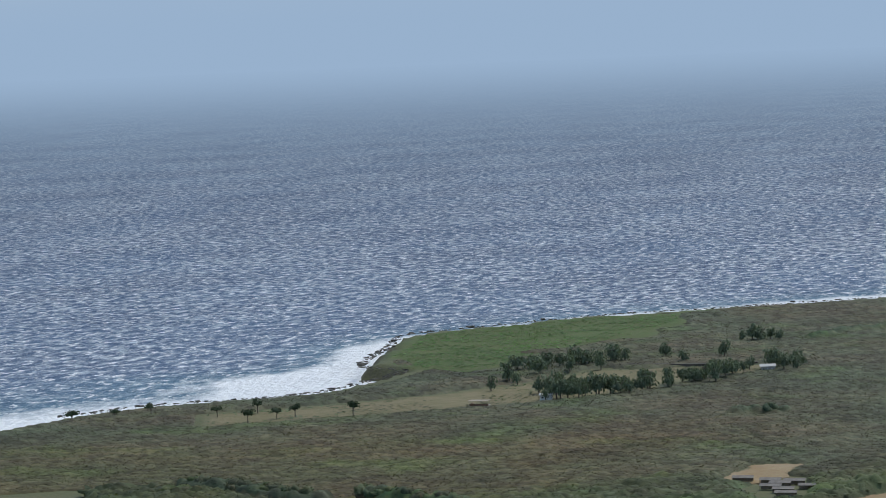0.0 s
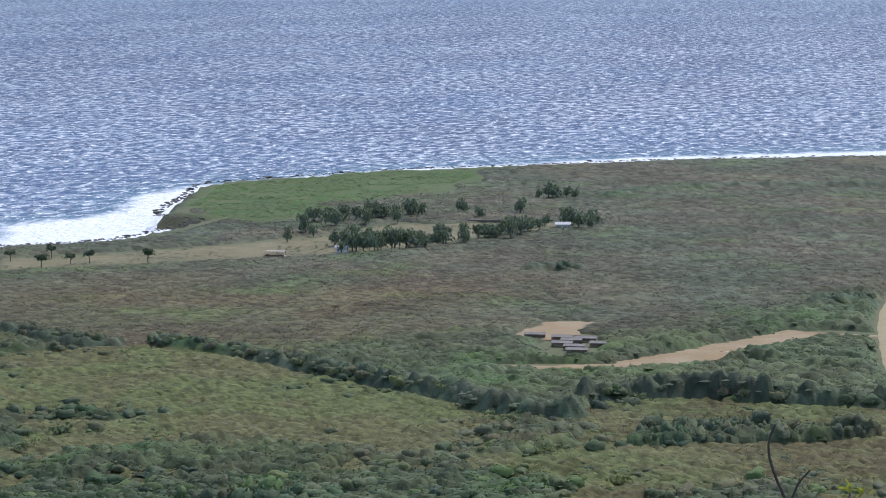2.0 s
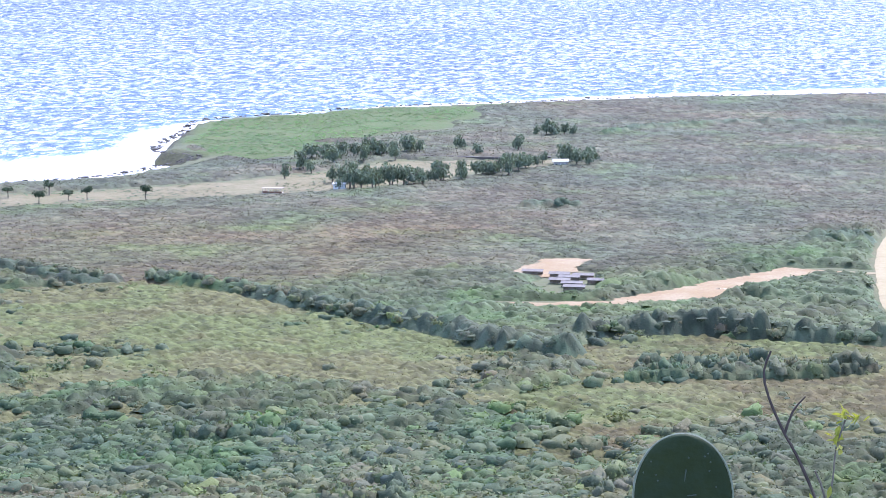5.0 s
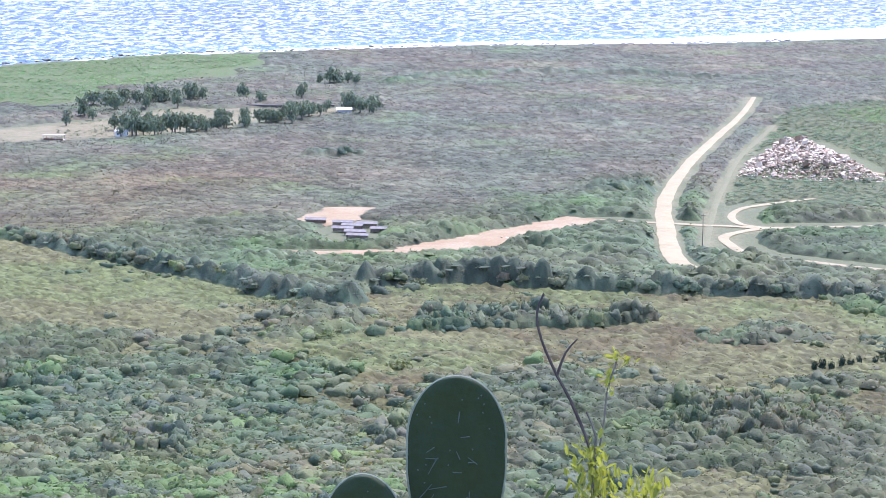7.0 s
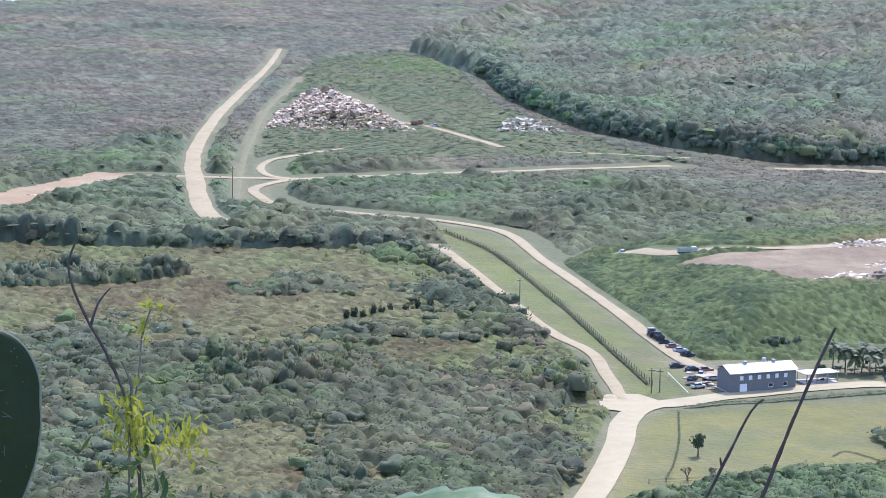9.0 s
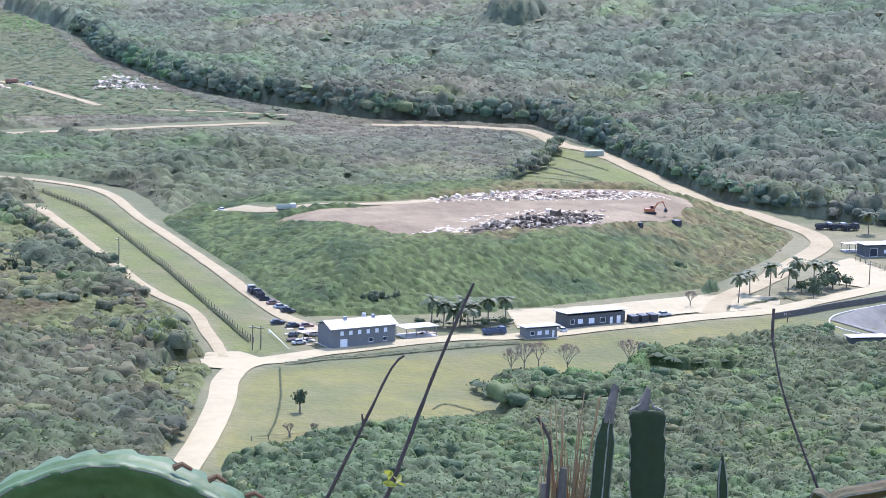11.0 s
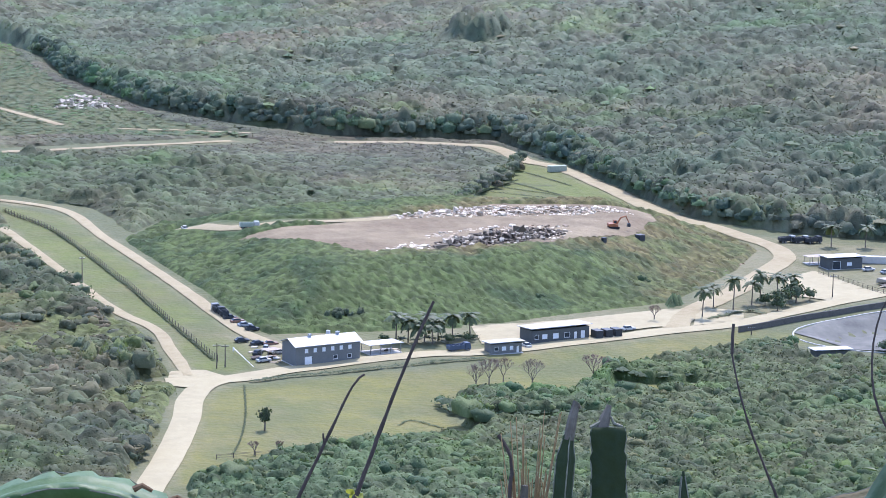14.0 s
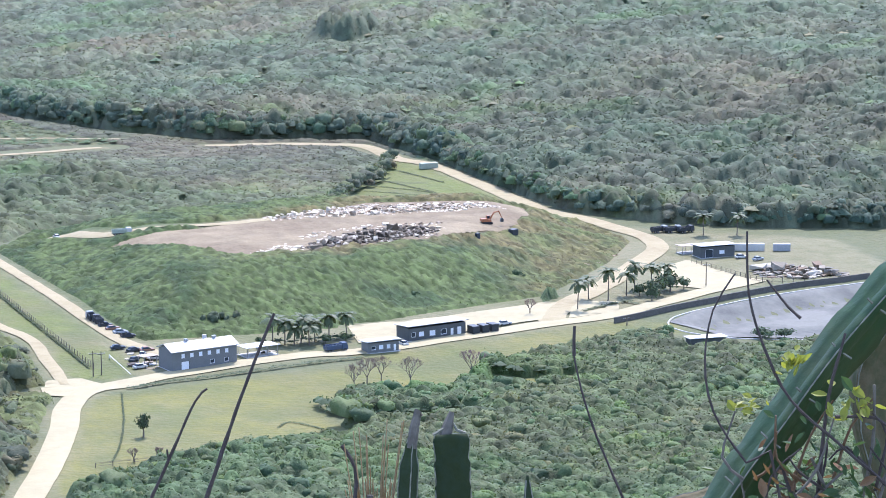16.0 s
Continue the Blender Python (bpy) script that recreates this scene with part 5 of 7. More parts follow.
def car(name, x, y, turn, mat, label, kind="car", group="parked vehicles"):
    ob = thing(name, x, y, turn, label, "car" if kind == "car" else "pickup", group)
    part("body", hull([(-2.2, 0.35), (2.2, 0.35), (2.25, 0.75), (2.1, 0.95), (0.95, 1.02), (-2.1, 1.05), (-2.25, 0.8)], 0.88, 0.06), mat, ob)
    if kind == "car":
        part("cabin", hull([(-1.8, 1.02), (1.0, 1.02), (0.35, 1.55), (-1.3, 1.55)], 0.8, 0.14), DARK_GLASS, ob)
        part("roof", boxed(-1.2, 0.28, -0.62, 0.62, 1.53, 1.6, 0.02), mat, ob)
    else:
        part("cabin", hull([(-0.5, 1.02), (1.05, 1.02), (0.5, 1.7), (-0.4, 1.7)], 0.8, 0.1), DARK_GLASS, ob)
        part("roof", boxed(-0.35, 0.46, -0.66, 0.66, 1.68, 1.75, 0.02), mat, ob)
        part("load_bed", box(box(boxed(-2.15, -0.6, -0.85, -0.78, 1.0, 1.4), -2.15, -0.6, 0.78, 0.85, 1.0, 1.4), -2.2, -2.13, -0.85, 0.85, 1.0, 1.4), mat, ob)
    for wx in (-1.35, 1.4):
        for wy in (-0.8, 0.8):
            wheel_mesh(ob, (wx, wy, 0.34), 0.34, 0.22)
    for wy in (-0.6, 0.6):
        part("headlight", boxed(2.2, 2.28, wy - 0.15, wy + 0.15, 0.68, 0.82), WHITE_TRIM, ob)
    return ob


def lorry(name, x, y, turn, cab_mat, bed_mat, label, length=7.0, boxy=False, z=None):
    ob = thing(name, x, y, turn, label, "truck", "parked vehicles", z)
    part("chassis", boxed(-length / 2, length / 2 - 0.3, -0.45, 0.45, 0.55, 0.85), DARK_COAT, ob)
    cab = part("cab", hull([(length / 2 - 1.9, 0.6), (length / 2, 0.6), (length / 2, 1.5), (length / 2 - 0.3, 2.6), (length / 2 - 1.9, 2.65)], 1.15, 0.1), cab_mat, ob)
    part("windscreen", hull([(length / 2 - 0.04, 1.55), (length / 2 + 0.03, 1.6), (length / 2 - 0.22, 2.45), (length / 2 - 0.3, 2.4)], 0.98), DARK_GLASS, cab)
    if boxy:
        part("cargo_box", boxed(-length / 2, length / 2 - 2.1, -1.2, 1.2, 0.9, 3.2, 0.05), bed_mat, ob)
    else:
        bm = bmesh.new()
        a, b = -length / 2, length / 2 - 2.1
        box(bm, a, b, -1.2, 1.2, 0.9, 1.05)
        box(bm, a, b, -1.2, -1.1, 1.05, 2.2)
        box(bm, a, b, 1.1, 1.2, 1.05, 2.2)
        box(bm, b - 0.1, b, -1.1, 1.1, 1.05, 2.4)
        box(bm, a, a + 0.1, -1.1, 1.1, 1.05, 2.0)
        for k in range(5):
            xx = a + 0.4 + k * (b - a - 0.8) / 4
            box(bm, xx - 0.06, xx + 0.06, -1.27, 1.27, 1.0, 2.15)
        part("tipper_bed", bm, bed_mat, ob)
    for wx in (-length / 2 + 0.9, -length / 2 + 2.0, length / 2 - 1.0):
        for wy in (-1.0, 1.0):
            wheel_mesh(ob, (wx, wy, 0.5), 0.5, 0.35)
    return ob


lorry("tipper_truck", 134.5, 806.2, 18, BLUE_COAT, BLUE_COAT, "blue tipper truck parked by the palms", 7.2)
car("parked_car", 192.0, 831.0, 20, WHITE_COAT, "white car parked by the planted island")
car("parked_car", 156.0, 811.5, 105, WHITE_COAT, "white car parked beside the weigh house")
car("parked_car", 70.9, 823.0, 10, DARK_COAT, "black car parked on the grass")
for (xx, yy), mat, kind, what in zip([(66.6, 866.8), (68.2, 861.0), (70.0, 855.2), (71.8, 849.5), (73.6, 843.8), (75.4, 838.0)], (GREY_COAT, DARK_COAT, DARK_COAT, RUST_COAT, GREY_COAT, DARK_COAT), ("lorry", "lorry", "pickup", "car", "car", "pickup"), ("grey", "dark", "dark", "rust-brown", "grey", "dark")):
    if kind == "lorry":
        lorry("parked_truck", xx, yy, 100, mat, DARK_COAT, f"{what} truck parked along the haul road", 6.0)
    else:
        car("parked_" + kind, xx, yy, 15, mat, f"{what} {kind} parked along the haul road", kind)
for (xx, yy), mat, what, turn in zip([(75.3, 818.5), (79.2, 817.5), (75.0, 796.0), (77.2, 812.0), (74.2, 806.0), (80.5, 806.5)], (DARK_COAT, RUST_COAT, WHITE_COAT, GREY_COAT, DARK_COAT, WHITE_COAT), ("black", "rust-brown", "white", "grey", "black", "white"), (30, 10, 25, 80, 60, 15)):
    car("parked_car", xx, yy, turn, mat, f"{what} car parked among clutter by the office")
for xx, yy, mat, turn in ((286.5, 985.0, GREY_COAT, 15), (291.5, 984.0, GREY_COAT, 12), (296.0, 982.5, DARK_COAT, 20)):
    lorry("depot_truck", xx, yy, turn, mat, DARK_COAT, "grey truck parked on the depot grass" if mat is GREY_COAT else "dark truck parked on the depot grass", 6.5)
car("depot_car", 299.5, 926.5, 10, WHITE_COAT, "white car parked before the depot shed")
car("depot_car", 304.0, 921.0, 30, GREY_COAT, "grey car parked in the depot yard")
lorry("dump_truck", -14.0, 1399.0, 20, RUST_COAT, RUST_COAT, "rust-brown truck beside the old dump", 6.0)
car("dump_pickup", -5.0, 1393.0, 15, WHITE_COAT, "white pickup beside the old dump", "pickup")
lorry("fill_truck", 86.0, 969.0, 5, WHITE_COAT, GREEN_COAT, "green tipper truck on the pale strip", 7.0)
car("fill_car", 65.5, 1006.0, 100, WHITE_COAT, "white car at the strip's end")


def excavator(x, y, turn):
    ob = thing("excavator", x, y, turn, "orange crawler excavator on the landfill", "excavator")
    for s in (-1.1, 1.1):
        part("track", hull([(-1.9, 0.25), (-1.6, 0.0), (1.6, 0.0), (1.9, 0.25), (1.9, 0.6), (1.6, 0.85), (-1.6, 0.85), (-1.9, 0.6)], 0.3), RUBBER, ob).matrix_basis = pose(0, s, 0)
    part("house", hull([(-2.1, 0.95), (1.4, 0.95), (1.4, 1.5), (-0.2, 2.0), (-2.1, 2.0)], 1.3, 0.05), ORANGE_COAT, ob)
    cab = part("cab", hull([(0.0, 1.5), (1.4, 1.5), (1.3, 2.9), (0.1, 2.95)], 0.5), ORANGE_COAT, ob)
    cab.matrix_basis = pose(0, 0.75, 0)
    part("window", boxed(0.25, 1.15, -0.53, 0.53, 1.9, 2.75), DARK_GLASS, cab)
    part("boom", tube([(1.0, -0.2, 1.5), (2.6, -0.2, 4.0), (4.4, -0.2, 4.4)], 0.32, 0.22, 4), ORANGE_COAT, ob)
    part("stick", tube([(4.3, -0.2, 4.6), (5.6, -0.2, 2.0)], 0.22, 0.16, 4), ORANGE_COAT, ob)
    part("bucket", hull([(5.0, 0.6), (6.1, 0.5), (6.2, 1.4), (5.6, 2.1), (5.2, 1.5)], 0.6), DARK_COAT, ob)
    return ob


def bulldozer(x, y, turn):
    ob = thing("bulldozer", x, y, turn, "dark yellow bulldozer on the landfill edge", "bulldozer")
    for s in (-1.0, 1.0):
        part("track", hull([(-1.7, 0.3), (-1.4, 0.0), (1.4, 0.0), (1.7, 0.3), (1.7, 0.7), (1.2, 1.0), (-1.2, 1.0), (-1.7, 0.7)], 0.3), RUBBER, ob).matrix_basis = pose(0, s, 0)
    part("engine", hull([(0.0, 0.8), (1.9, 0.8), (1.9, 1.7), (0.0, 1.8)], 0.65), RUST_COAT, ob)
    cab = part("cab", hull([(-1.5, 0.9), (0.0, 0.9), (-0.1, 3.0), (-1.4, 3.0)], 0.75, 0.08), DARK_COAT, ob)
    part("window", boxed(-1.2, -0.3, -0.79, 0.79, 1.9, 2.7), DARK_GLASS, cab)
    part("blade", hull([(2.3, 0.1), (2.6, 0.1), (2.45, 0.7), (2.6, 1.3), (2.3, 1.3)], 1.7), STEEL, ob)
    return ob


excavator(213.5, 952.5, 5)
bulldozer(203.8, 926.0, 120)
container("site_bin", 221.0, 943.0, 30, DARK_COAT, "dark steel bin on the landfill edge", 2.6)


# ---- fences, poles, walls ----
def fence(name, points, gap, tall, label, rail=True, mat=POLE_WOOD):
    line = even_line(points, gap)
    ob = thing(name, *line[0], 0, label, "fence")
    z0 = ob.matrix_world.translation.z
    rel = [(px_ - line[0][0], py_ - line[0][1], float(over_ground(px_, py_)) - z0) for px_, py_ in line]
    first = part("post", boxed(-0.09, 0.09, -0.09, 0.09, -0.5, tall, 0.02), mat, ob)
    first.matrix_basis = pose(*rel[0])
    for q in rel[1:]:
        again(first, ob, pose(*q, 0, 0, (q[0] * 37) % 30))
    if rail:
        for h in (0.45, 0.95, tall - 0.1):
            part("rail", tube([(a, b, c + h) for a, b, c in rel], 0.035, 0.035, 4), mat, ob)
    return ob


fence("verge_fence", [(1.2, 1061), (19.4, 1013), (36.7, 933), (51, 853), (61.7, 798)], 3.0, 2.0, "long dark wire fence overgrown with weeds on the verge")
fence("lawn_fence", [(52, 675), (62, 678), (82, 684), (105, 690), (121, 696)], 5.5, 1.3, "low post fence along the lawn's lower edge")
fence("depot_fence", [(280, 921.5), (286, 901), (292.5, 881), (310, 878)], 3.0, 1.8, "dark fence round the concrete yard")


def utility_pole(x, y, tall, turn, label):
    ob = thing("utility_pole", x, y, turn, label, "pole", "utility poles")
    part("shaft", tube([(0, 0, -1), (0.02, 0, tall * 0.5), (0, 0.03, tall)], 0.2, 0.13, 8), POLE_WOOD, ob)
    arm = part("crossarm", boxed(-1.1, 1.1, -0.08, 0.08, tall - 0.9, tall - 0.7, 0.02), POLE_WOOD, ob)
    for xx in (-1.0, -0.4, 0.4, 1.0):
        part("insulator", tube([(xx, 0, tall - 0.7), (xx, 0, tall - 0.45)], 0.07, 0.05, 6), WHITE_TRIM, arm)
    return ob


utility_pole(25.8, 915.4, 9.5, 20, "tall weathered utility pole on the verge")
utility_pole(60.8, 789.3, 7.5, 10, "weathered utility pole by the junction")
utility_pole(63.3, 790.6, 7.0, 10, "weathered utility pole by the junction")
utility_pole(-86.9, 1136, 15, 5, "tall dark utility pole beside the grassy track")
utility_pole(271.5, 877, 8.0, 0, "slim utility pole in the concrete yard")
utility_pole(229.0, 822.0, 3.0, 0, "short weathered post beside the paved road")
gate = thing("barrier_gate", 67.4, 811.0, -81, "pale raised barrier arm with a post by the track", "gate")
part("gate_post", boxed(-0.15, 0.15, -0.15, 0.15, -0.3, 1.3), WHITE_TRIM, gate)
part("barrier_arm", tube([(0, 0, 1.1), (24.5, 0, 0.9)], 0.12, 0.08, 5), WHITE_TRIM, gate)


def low_wall(name, points, tall, thick, mat, label, category="wall"):
    line = even_line(points, 4)
    ob = new(name)
    ob.matrix_world = pose(*line[0], float(over_ground(*line[0])))
    d = np.gradient(line, axis=0)
    side = np.c_[-d[:, 1], d[:, 0]] / np.hypot(d[:, 0], d[:, 1])[:, None] * thick / 2
    bm = bmesh.new()
    rows = []
    for p, s in zip(line, side):
        z = float(over_ground(*p)) - ob.matrix_world.translation.z
        q = p - line[0]
        rows.append([bm.verts.new((q[0] - s[0], q[1] - s[1], z - 0.6)), bm.verts.new((q[0] - s[0], q[1] - s[1], z + tall)), bm.verts.new((q[0] + s[0], q[1] + s[1], z + tall)), bm.verts.new((q[0] + s[0], q[1] + s[1], z - 0.6))])
    for a, b in zip(rows, rows[1:]):
        for k in range(3):
            bm.faces.new((a[k], b[k], b[k + 1], a[k + 1]))
    bm.faces.new(rows[0])
    bm.faces.new(rows[-1][::-1])
    bmesh.ops.recalc_face_normals(bm, faces=bm.faces)
    part("wall_run", bm, mat, ob)
    return tagged(ob, label, category)


low_wall("retaining_wall", [(226, 826), (251, 841.5), (275, 855), (298, 868), (330, 880)], 1.9, 0.5, material("stained_wall", (0.1, 0.092, 0.08), 0.9, [(0.4, (0.065, 0.06, 0.052), 0.6), (2.0, (0.15, 0.14, 0.12), 0.4)], 0.03, 2.0), "long dark retaining wall between yard and basin")
low_wall("field_wall", [(-436, 1649), (-415, 1646), (-390, 1645), (-352, 1655)], 1.6, 2.5, CLIFF_ROCK, "dark stone wall along the far field")


# ---- paved areas and basin ----
def patch(name, outline, mat, label, lift=0.3, step=5.0, category="pavement", ragged=0.0):
    """A paved area laid over the ground."""
    reach_in = lambda x, y: poly_dist(x, y, outline) + 2 * ragged * (rough_noise(x, y, 7, 6) - 0.5)
    o = np.array(outline, float)
    gx_, gy_ = np.meshgrid(np.arange(o[:, 0].min() - step, o[:, 0].max() + step, step / 2), np.arange(o[:, 1].min() - step, o[:, 1].max() + step, step / 2))
    d = reach_in(gx_, gy_)
    n, m = gx_.shape
    # border corners move onto the outline
    e = 0.05
    ddx = (reach_in(gx_ + e, gy_) - reach_in(gx_ - e, gy_)) / (2 * e)
    ddy = (reach_in(gx_, gy_ + e) - reach_in(gx_, gy_ - e)) / (2 * e)
    near = np.abs(d) < step * 0.75
    sx_, sy_ = np.where(near & (d < step * 0.35), gx_ - ddx * d, gx_), np.where(near & (d < step * 0.35), gy_ - ddy * d, gy_)
    keep = d > -step * 0.36
    idx = np.arange(n * m).reshape(n, m)
    quads = np.stack([idx[:-1, :-1], idx[:-1, 1:], idx[1:, 1:], idx[1:, :-1]], -1).reshape(-1, 4)
    quads = quads[keep.ravel()[quads].all(1)]
    used, back = np.unique(quads, return_inverse=True)
    xx, yy = sx_.ravel()[used], sy_.ravel()[used]
    me = quick_mesh(name, np.c_[xx, yy, over_ground(xx, yy) + lift], back.reshape(-1, 4), mat, flat=False)
    return tagged(new(name, me), label, category, kind="structure")


FILL_EARTH = material("fill_earth", (0.165, 0.122, 0.07), 0.95, [(0.025, (0.29, 0.235, 0.14), 0.9), (0.12, (0.115, 0.085, 0.048), 0.6), (0.5, (0.22, 0.175, 0.11), 0.5), (2.5, (0.12, 0.088, 0.055), 0.4)], 0.2, 0.8)
patch("fill_surface", AREAS["fill_top"], FILL_EARTH, "bare brown compacted earth on the landfill top", 0.25, category="earth", ragged=2.5)
patch("clearing_earth", AREAS["red_cut"], RED_EARTH, "broad bare cutting of sandy orange earth in scrub", 0.42, category="earth", ragged=5.0)
patch("clearing_earth", AREAS["slab_clearing"], RED_EARTH, "bare orange earth in a scrub clearing", 0.3, category="earth", ragged=4.0)
patch("junction_apron", [(45, 768), (55, 764), (64, 776), (57, 787), (47, 786)], CONCRETE_ROAD, "pale paved apron at the road junction", 0.33)
patch("station_yard", AREAS["yard"], CONCRETE_ROAD, "pale paved yard behind the buildings")
patch("concrete_yard", AREAS["concrete_yard"], CONCRETE_ROAD, "pale concrete yard by the depot")
patch("junction_apron", [(214, 836), (222, 862), (236, 858), (232, 842)], CONCRETE_ROAD, "pale paved road junction", 0.32)
patch("basin_floor", BASIN, LINER, "grey lined storm basin with pale sediment", 0.25)
low_wall("basin_kerb", [(345, 789), (301, 787), (273, 793), (255, 798), (243.5, 811), (243, 824), (256, 838.5), (302, 864), (345, 879)], 0.22, 0.5, CONCRETE, "pale concrete kerb round the storm basin", "kerb")
for cx, cy, length, wide, turn in ((-374, 937, 15, 3.0, -14), (-337.7, 935.4, 8.5, 2.0, -12), (-322.6, 929.5, 8.5, 3.0, -20), (-305, 923.4, 10, 1.6, -18), (-352, 895.7, 13, 3.0, -12), (63.5, 1205.5, 19, 5.0, 28), (-1.0, 1131, 16, 8.0, 35)):
    slab = thing("concrete_slab", cx, cy, turn, "old pale concrete slab lying in dry grass", "slab", "old slabs")
    part("slab_top", boxed(-length / 2, length / 2, -wide / 2, wide / 2, -0.3, 0.45, 0.04), WHITE_TRIM if cx < -300 else CONCRETE, slab)
SHED_TIN = material("shed_tin", (0.17, 0.155, 0.14), 0.85, [(0.5, (0.28, 0.26, 0.235), 0.6), (3.0, (0.1, 0.08, 0.065), 0.5)], 0.01, 3.0)
for k, (cx, cy, turn) in enumerate(((-262, 1171, 4), (-249, 1166, 3), (-243, 1157, 3), (-238, 1163, 5), (-245, 1147, 2), (-238, 1139, 4), (-235, 1129, 3), (-229, 1150, 4))):
    rows_ = thing("sheet_metal_shed", cx, cy, turn, "long low shed with a pale rusted sheet roof", "shed", "low sheds in scrub")
    part("roof", shed_roof(9, 3.0, 1.8, 2.4, 0.2, 0.1), SHED_TIN, rows_)
    for px_ in (0.1, 8.75):
        for py_, top in ((0.1, 1.75), (2.7, 2.3)):
            part("post", boxed(px_, px_ + 0.15, py_, py_ + 0.15, -0.3, top), POLE_WOOD, rows_)
    part("back_panel", boxed(0.1, 8.9, 2.85, 2.95, 0, 2.3), RUSTY_TIN, rows_)


# ---- single trees ----
def crown_mesh(name, seed, radius, rise, leaves, leaf, mat=LEAVES, tint=(1, 1, 1), lobes=7, core=0.8):
    v, f, tone = crown_shape(seed, leaves, leaf, 1.0, lobes, 2, core)
    return quick_mesh(name, v * np.array((radius, radius, rise)), f, mat, np.tile(tint, (len(v), 1)) * tone[:, None], flat=False)


def limbs(bm, base, tall, spread_, count, seed, r0):
    rnd = random.Random(seed)
    for k in range(count):
        a = 6.283 * k / count + rnd.uniform(-0.4, 0.4)
        h = tall * rnd.uniform(0.35, 0.6)
        e = Vector((math.cos(a) * spread_, math.sin(a) * spread_, tall * rnd.uniform(0.75, 1.05)))
        s = Vector(base) + Vector((0, 0, h))
        tube([s, s.lerp(e, 0.5) + Vector((0, 0, 0.1 * tall)), e], r0 * 0.5, r0 * 0.12, 5, bm)
    return bm


def tree(name, x, y, tall, radius, seed, label, group="", tint=(1, 1, 1), trunk_share=0.35, core=0.8):
    ob = thing(name, x, y, seed * 47 % 360, label, "tree", group)
    bm = tube([(0, 0, -0.5), (0.05 * tall * ((seed % 3) - 1) * 0.3, 0, tall * 0.25), (0, 0.02 * tall, tall * 0.62)], 0.045 * tall, 0.02 * tall, 7, wobble=0.1, seed=seed)
    part("trunk", limbs(bm, (0, 0, 0), tall * 0.85, radius * 0.6, 5, seed, 0.045 * tall), BARK, ob)
    crown = part("crown", crown_mesh("crown", seed, radius, tall * (1 - trunk_share) / 1.15, 260, 0.14, tint=tint, lobes=10, core=core), LEAVES, ob)
    crown.matrix_basis = pose(0, 0, tall * trunk_share)
    return ob


def bare_tree(name, x, y, tall, seed, label, mat=DRY_TWIGS):
    """Trunk, forking limbs and a haze of twigs."""
    ob = thing(name, x, y, seed * 31, label, "tree")
    rnd = random.Random(seed)
    bm, tw = tube([(0, 0, -0.5), (0, 0, tall * 0.3)], 0.22, 0.16, 6), bmesh.new()

    def grow(p, d, length, r, level):
        q = p + d * length
        tube([p, p.lerp(q, 0.5) + Vector((rnd.uniform(-1, 1), rnd.uniform(-1, 1), 0)) * length * 0.06, q], r, r * 0.6, 4 if level else 5, bm if level < 2 else tw)
        if level < 4:
            for _ in range(3 if level < 2 else 4):
                e = (d + Vector((rnd.uniform(-1, 1), rnd.uniform(-1, 1), rnd.uniform(-0.2, 0.8))) * 0.75).normalized()
                grow(q, e, length * rnd.uniform(0.62, 0.82), r * 0.6, level + 1)

    for k in range(4):
        a = 1.57 * k + rnd.uniform(-0.4, 0.4)
        grow(Vector((0, 0, tall * 0.28)), Vector((math.cos(a) * 0.6, math.sin(a) * 0.6, 1)).normalized(), tall * 0.24, 0.13, 0)
    part("trunk", bm, BARK, ob)
    tagged(part("twig_spray", tw, mat, ob), kind="stuff")
    return ob


tree("field_tree", 67.2, 709.0, 6.6, 2.5, 8, "small dark round-crowned tree on the lawn", tint=(0.45, 0.5, 0.45), trunk_share=0.3)
for k, (xx, yy) in enumerate(((61.9, 679.7), (68.1, 681.2), (82.2, 685.4))):
    bare_tree("thin_shrub_tree", xx, yy, (3.6, 3.4, 2.6)[k], 60 + k, "thin half-bare young tree at the lawn's edge")
for k, (xx, yy, hh) in enumerate(((135.8, 760.7, 8.6), (140.5, 764, 8.2), (147.5, 756.6, 9.2), (131.5, 757.5, 7.6))):
    bare_tree("leafless_tree", xx, yy, hh, 70 + k, "pale leafless tree beside the lawn")
bare_tree("leafless_tree", 166.6, 763.1, 9.2, 75, "reddish-brown leafless tree by the clipped scrub", coat("red_twigs", (0.22, 0.14, 0.13), 0.9))
bare_tree("leafless_tree", 203.5, 845.0, 5.0, 76, "sparse young tree on the planted verge")


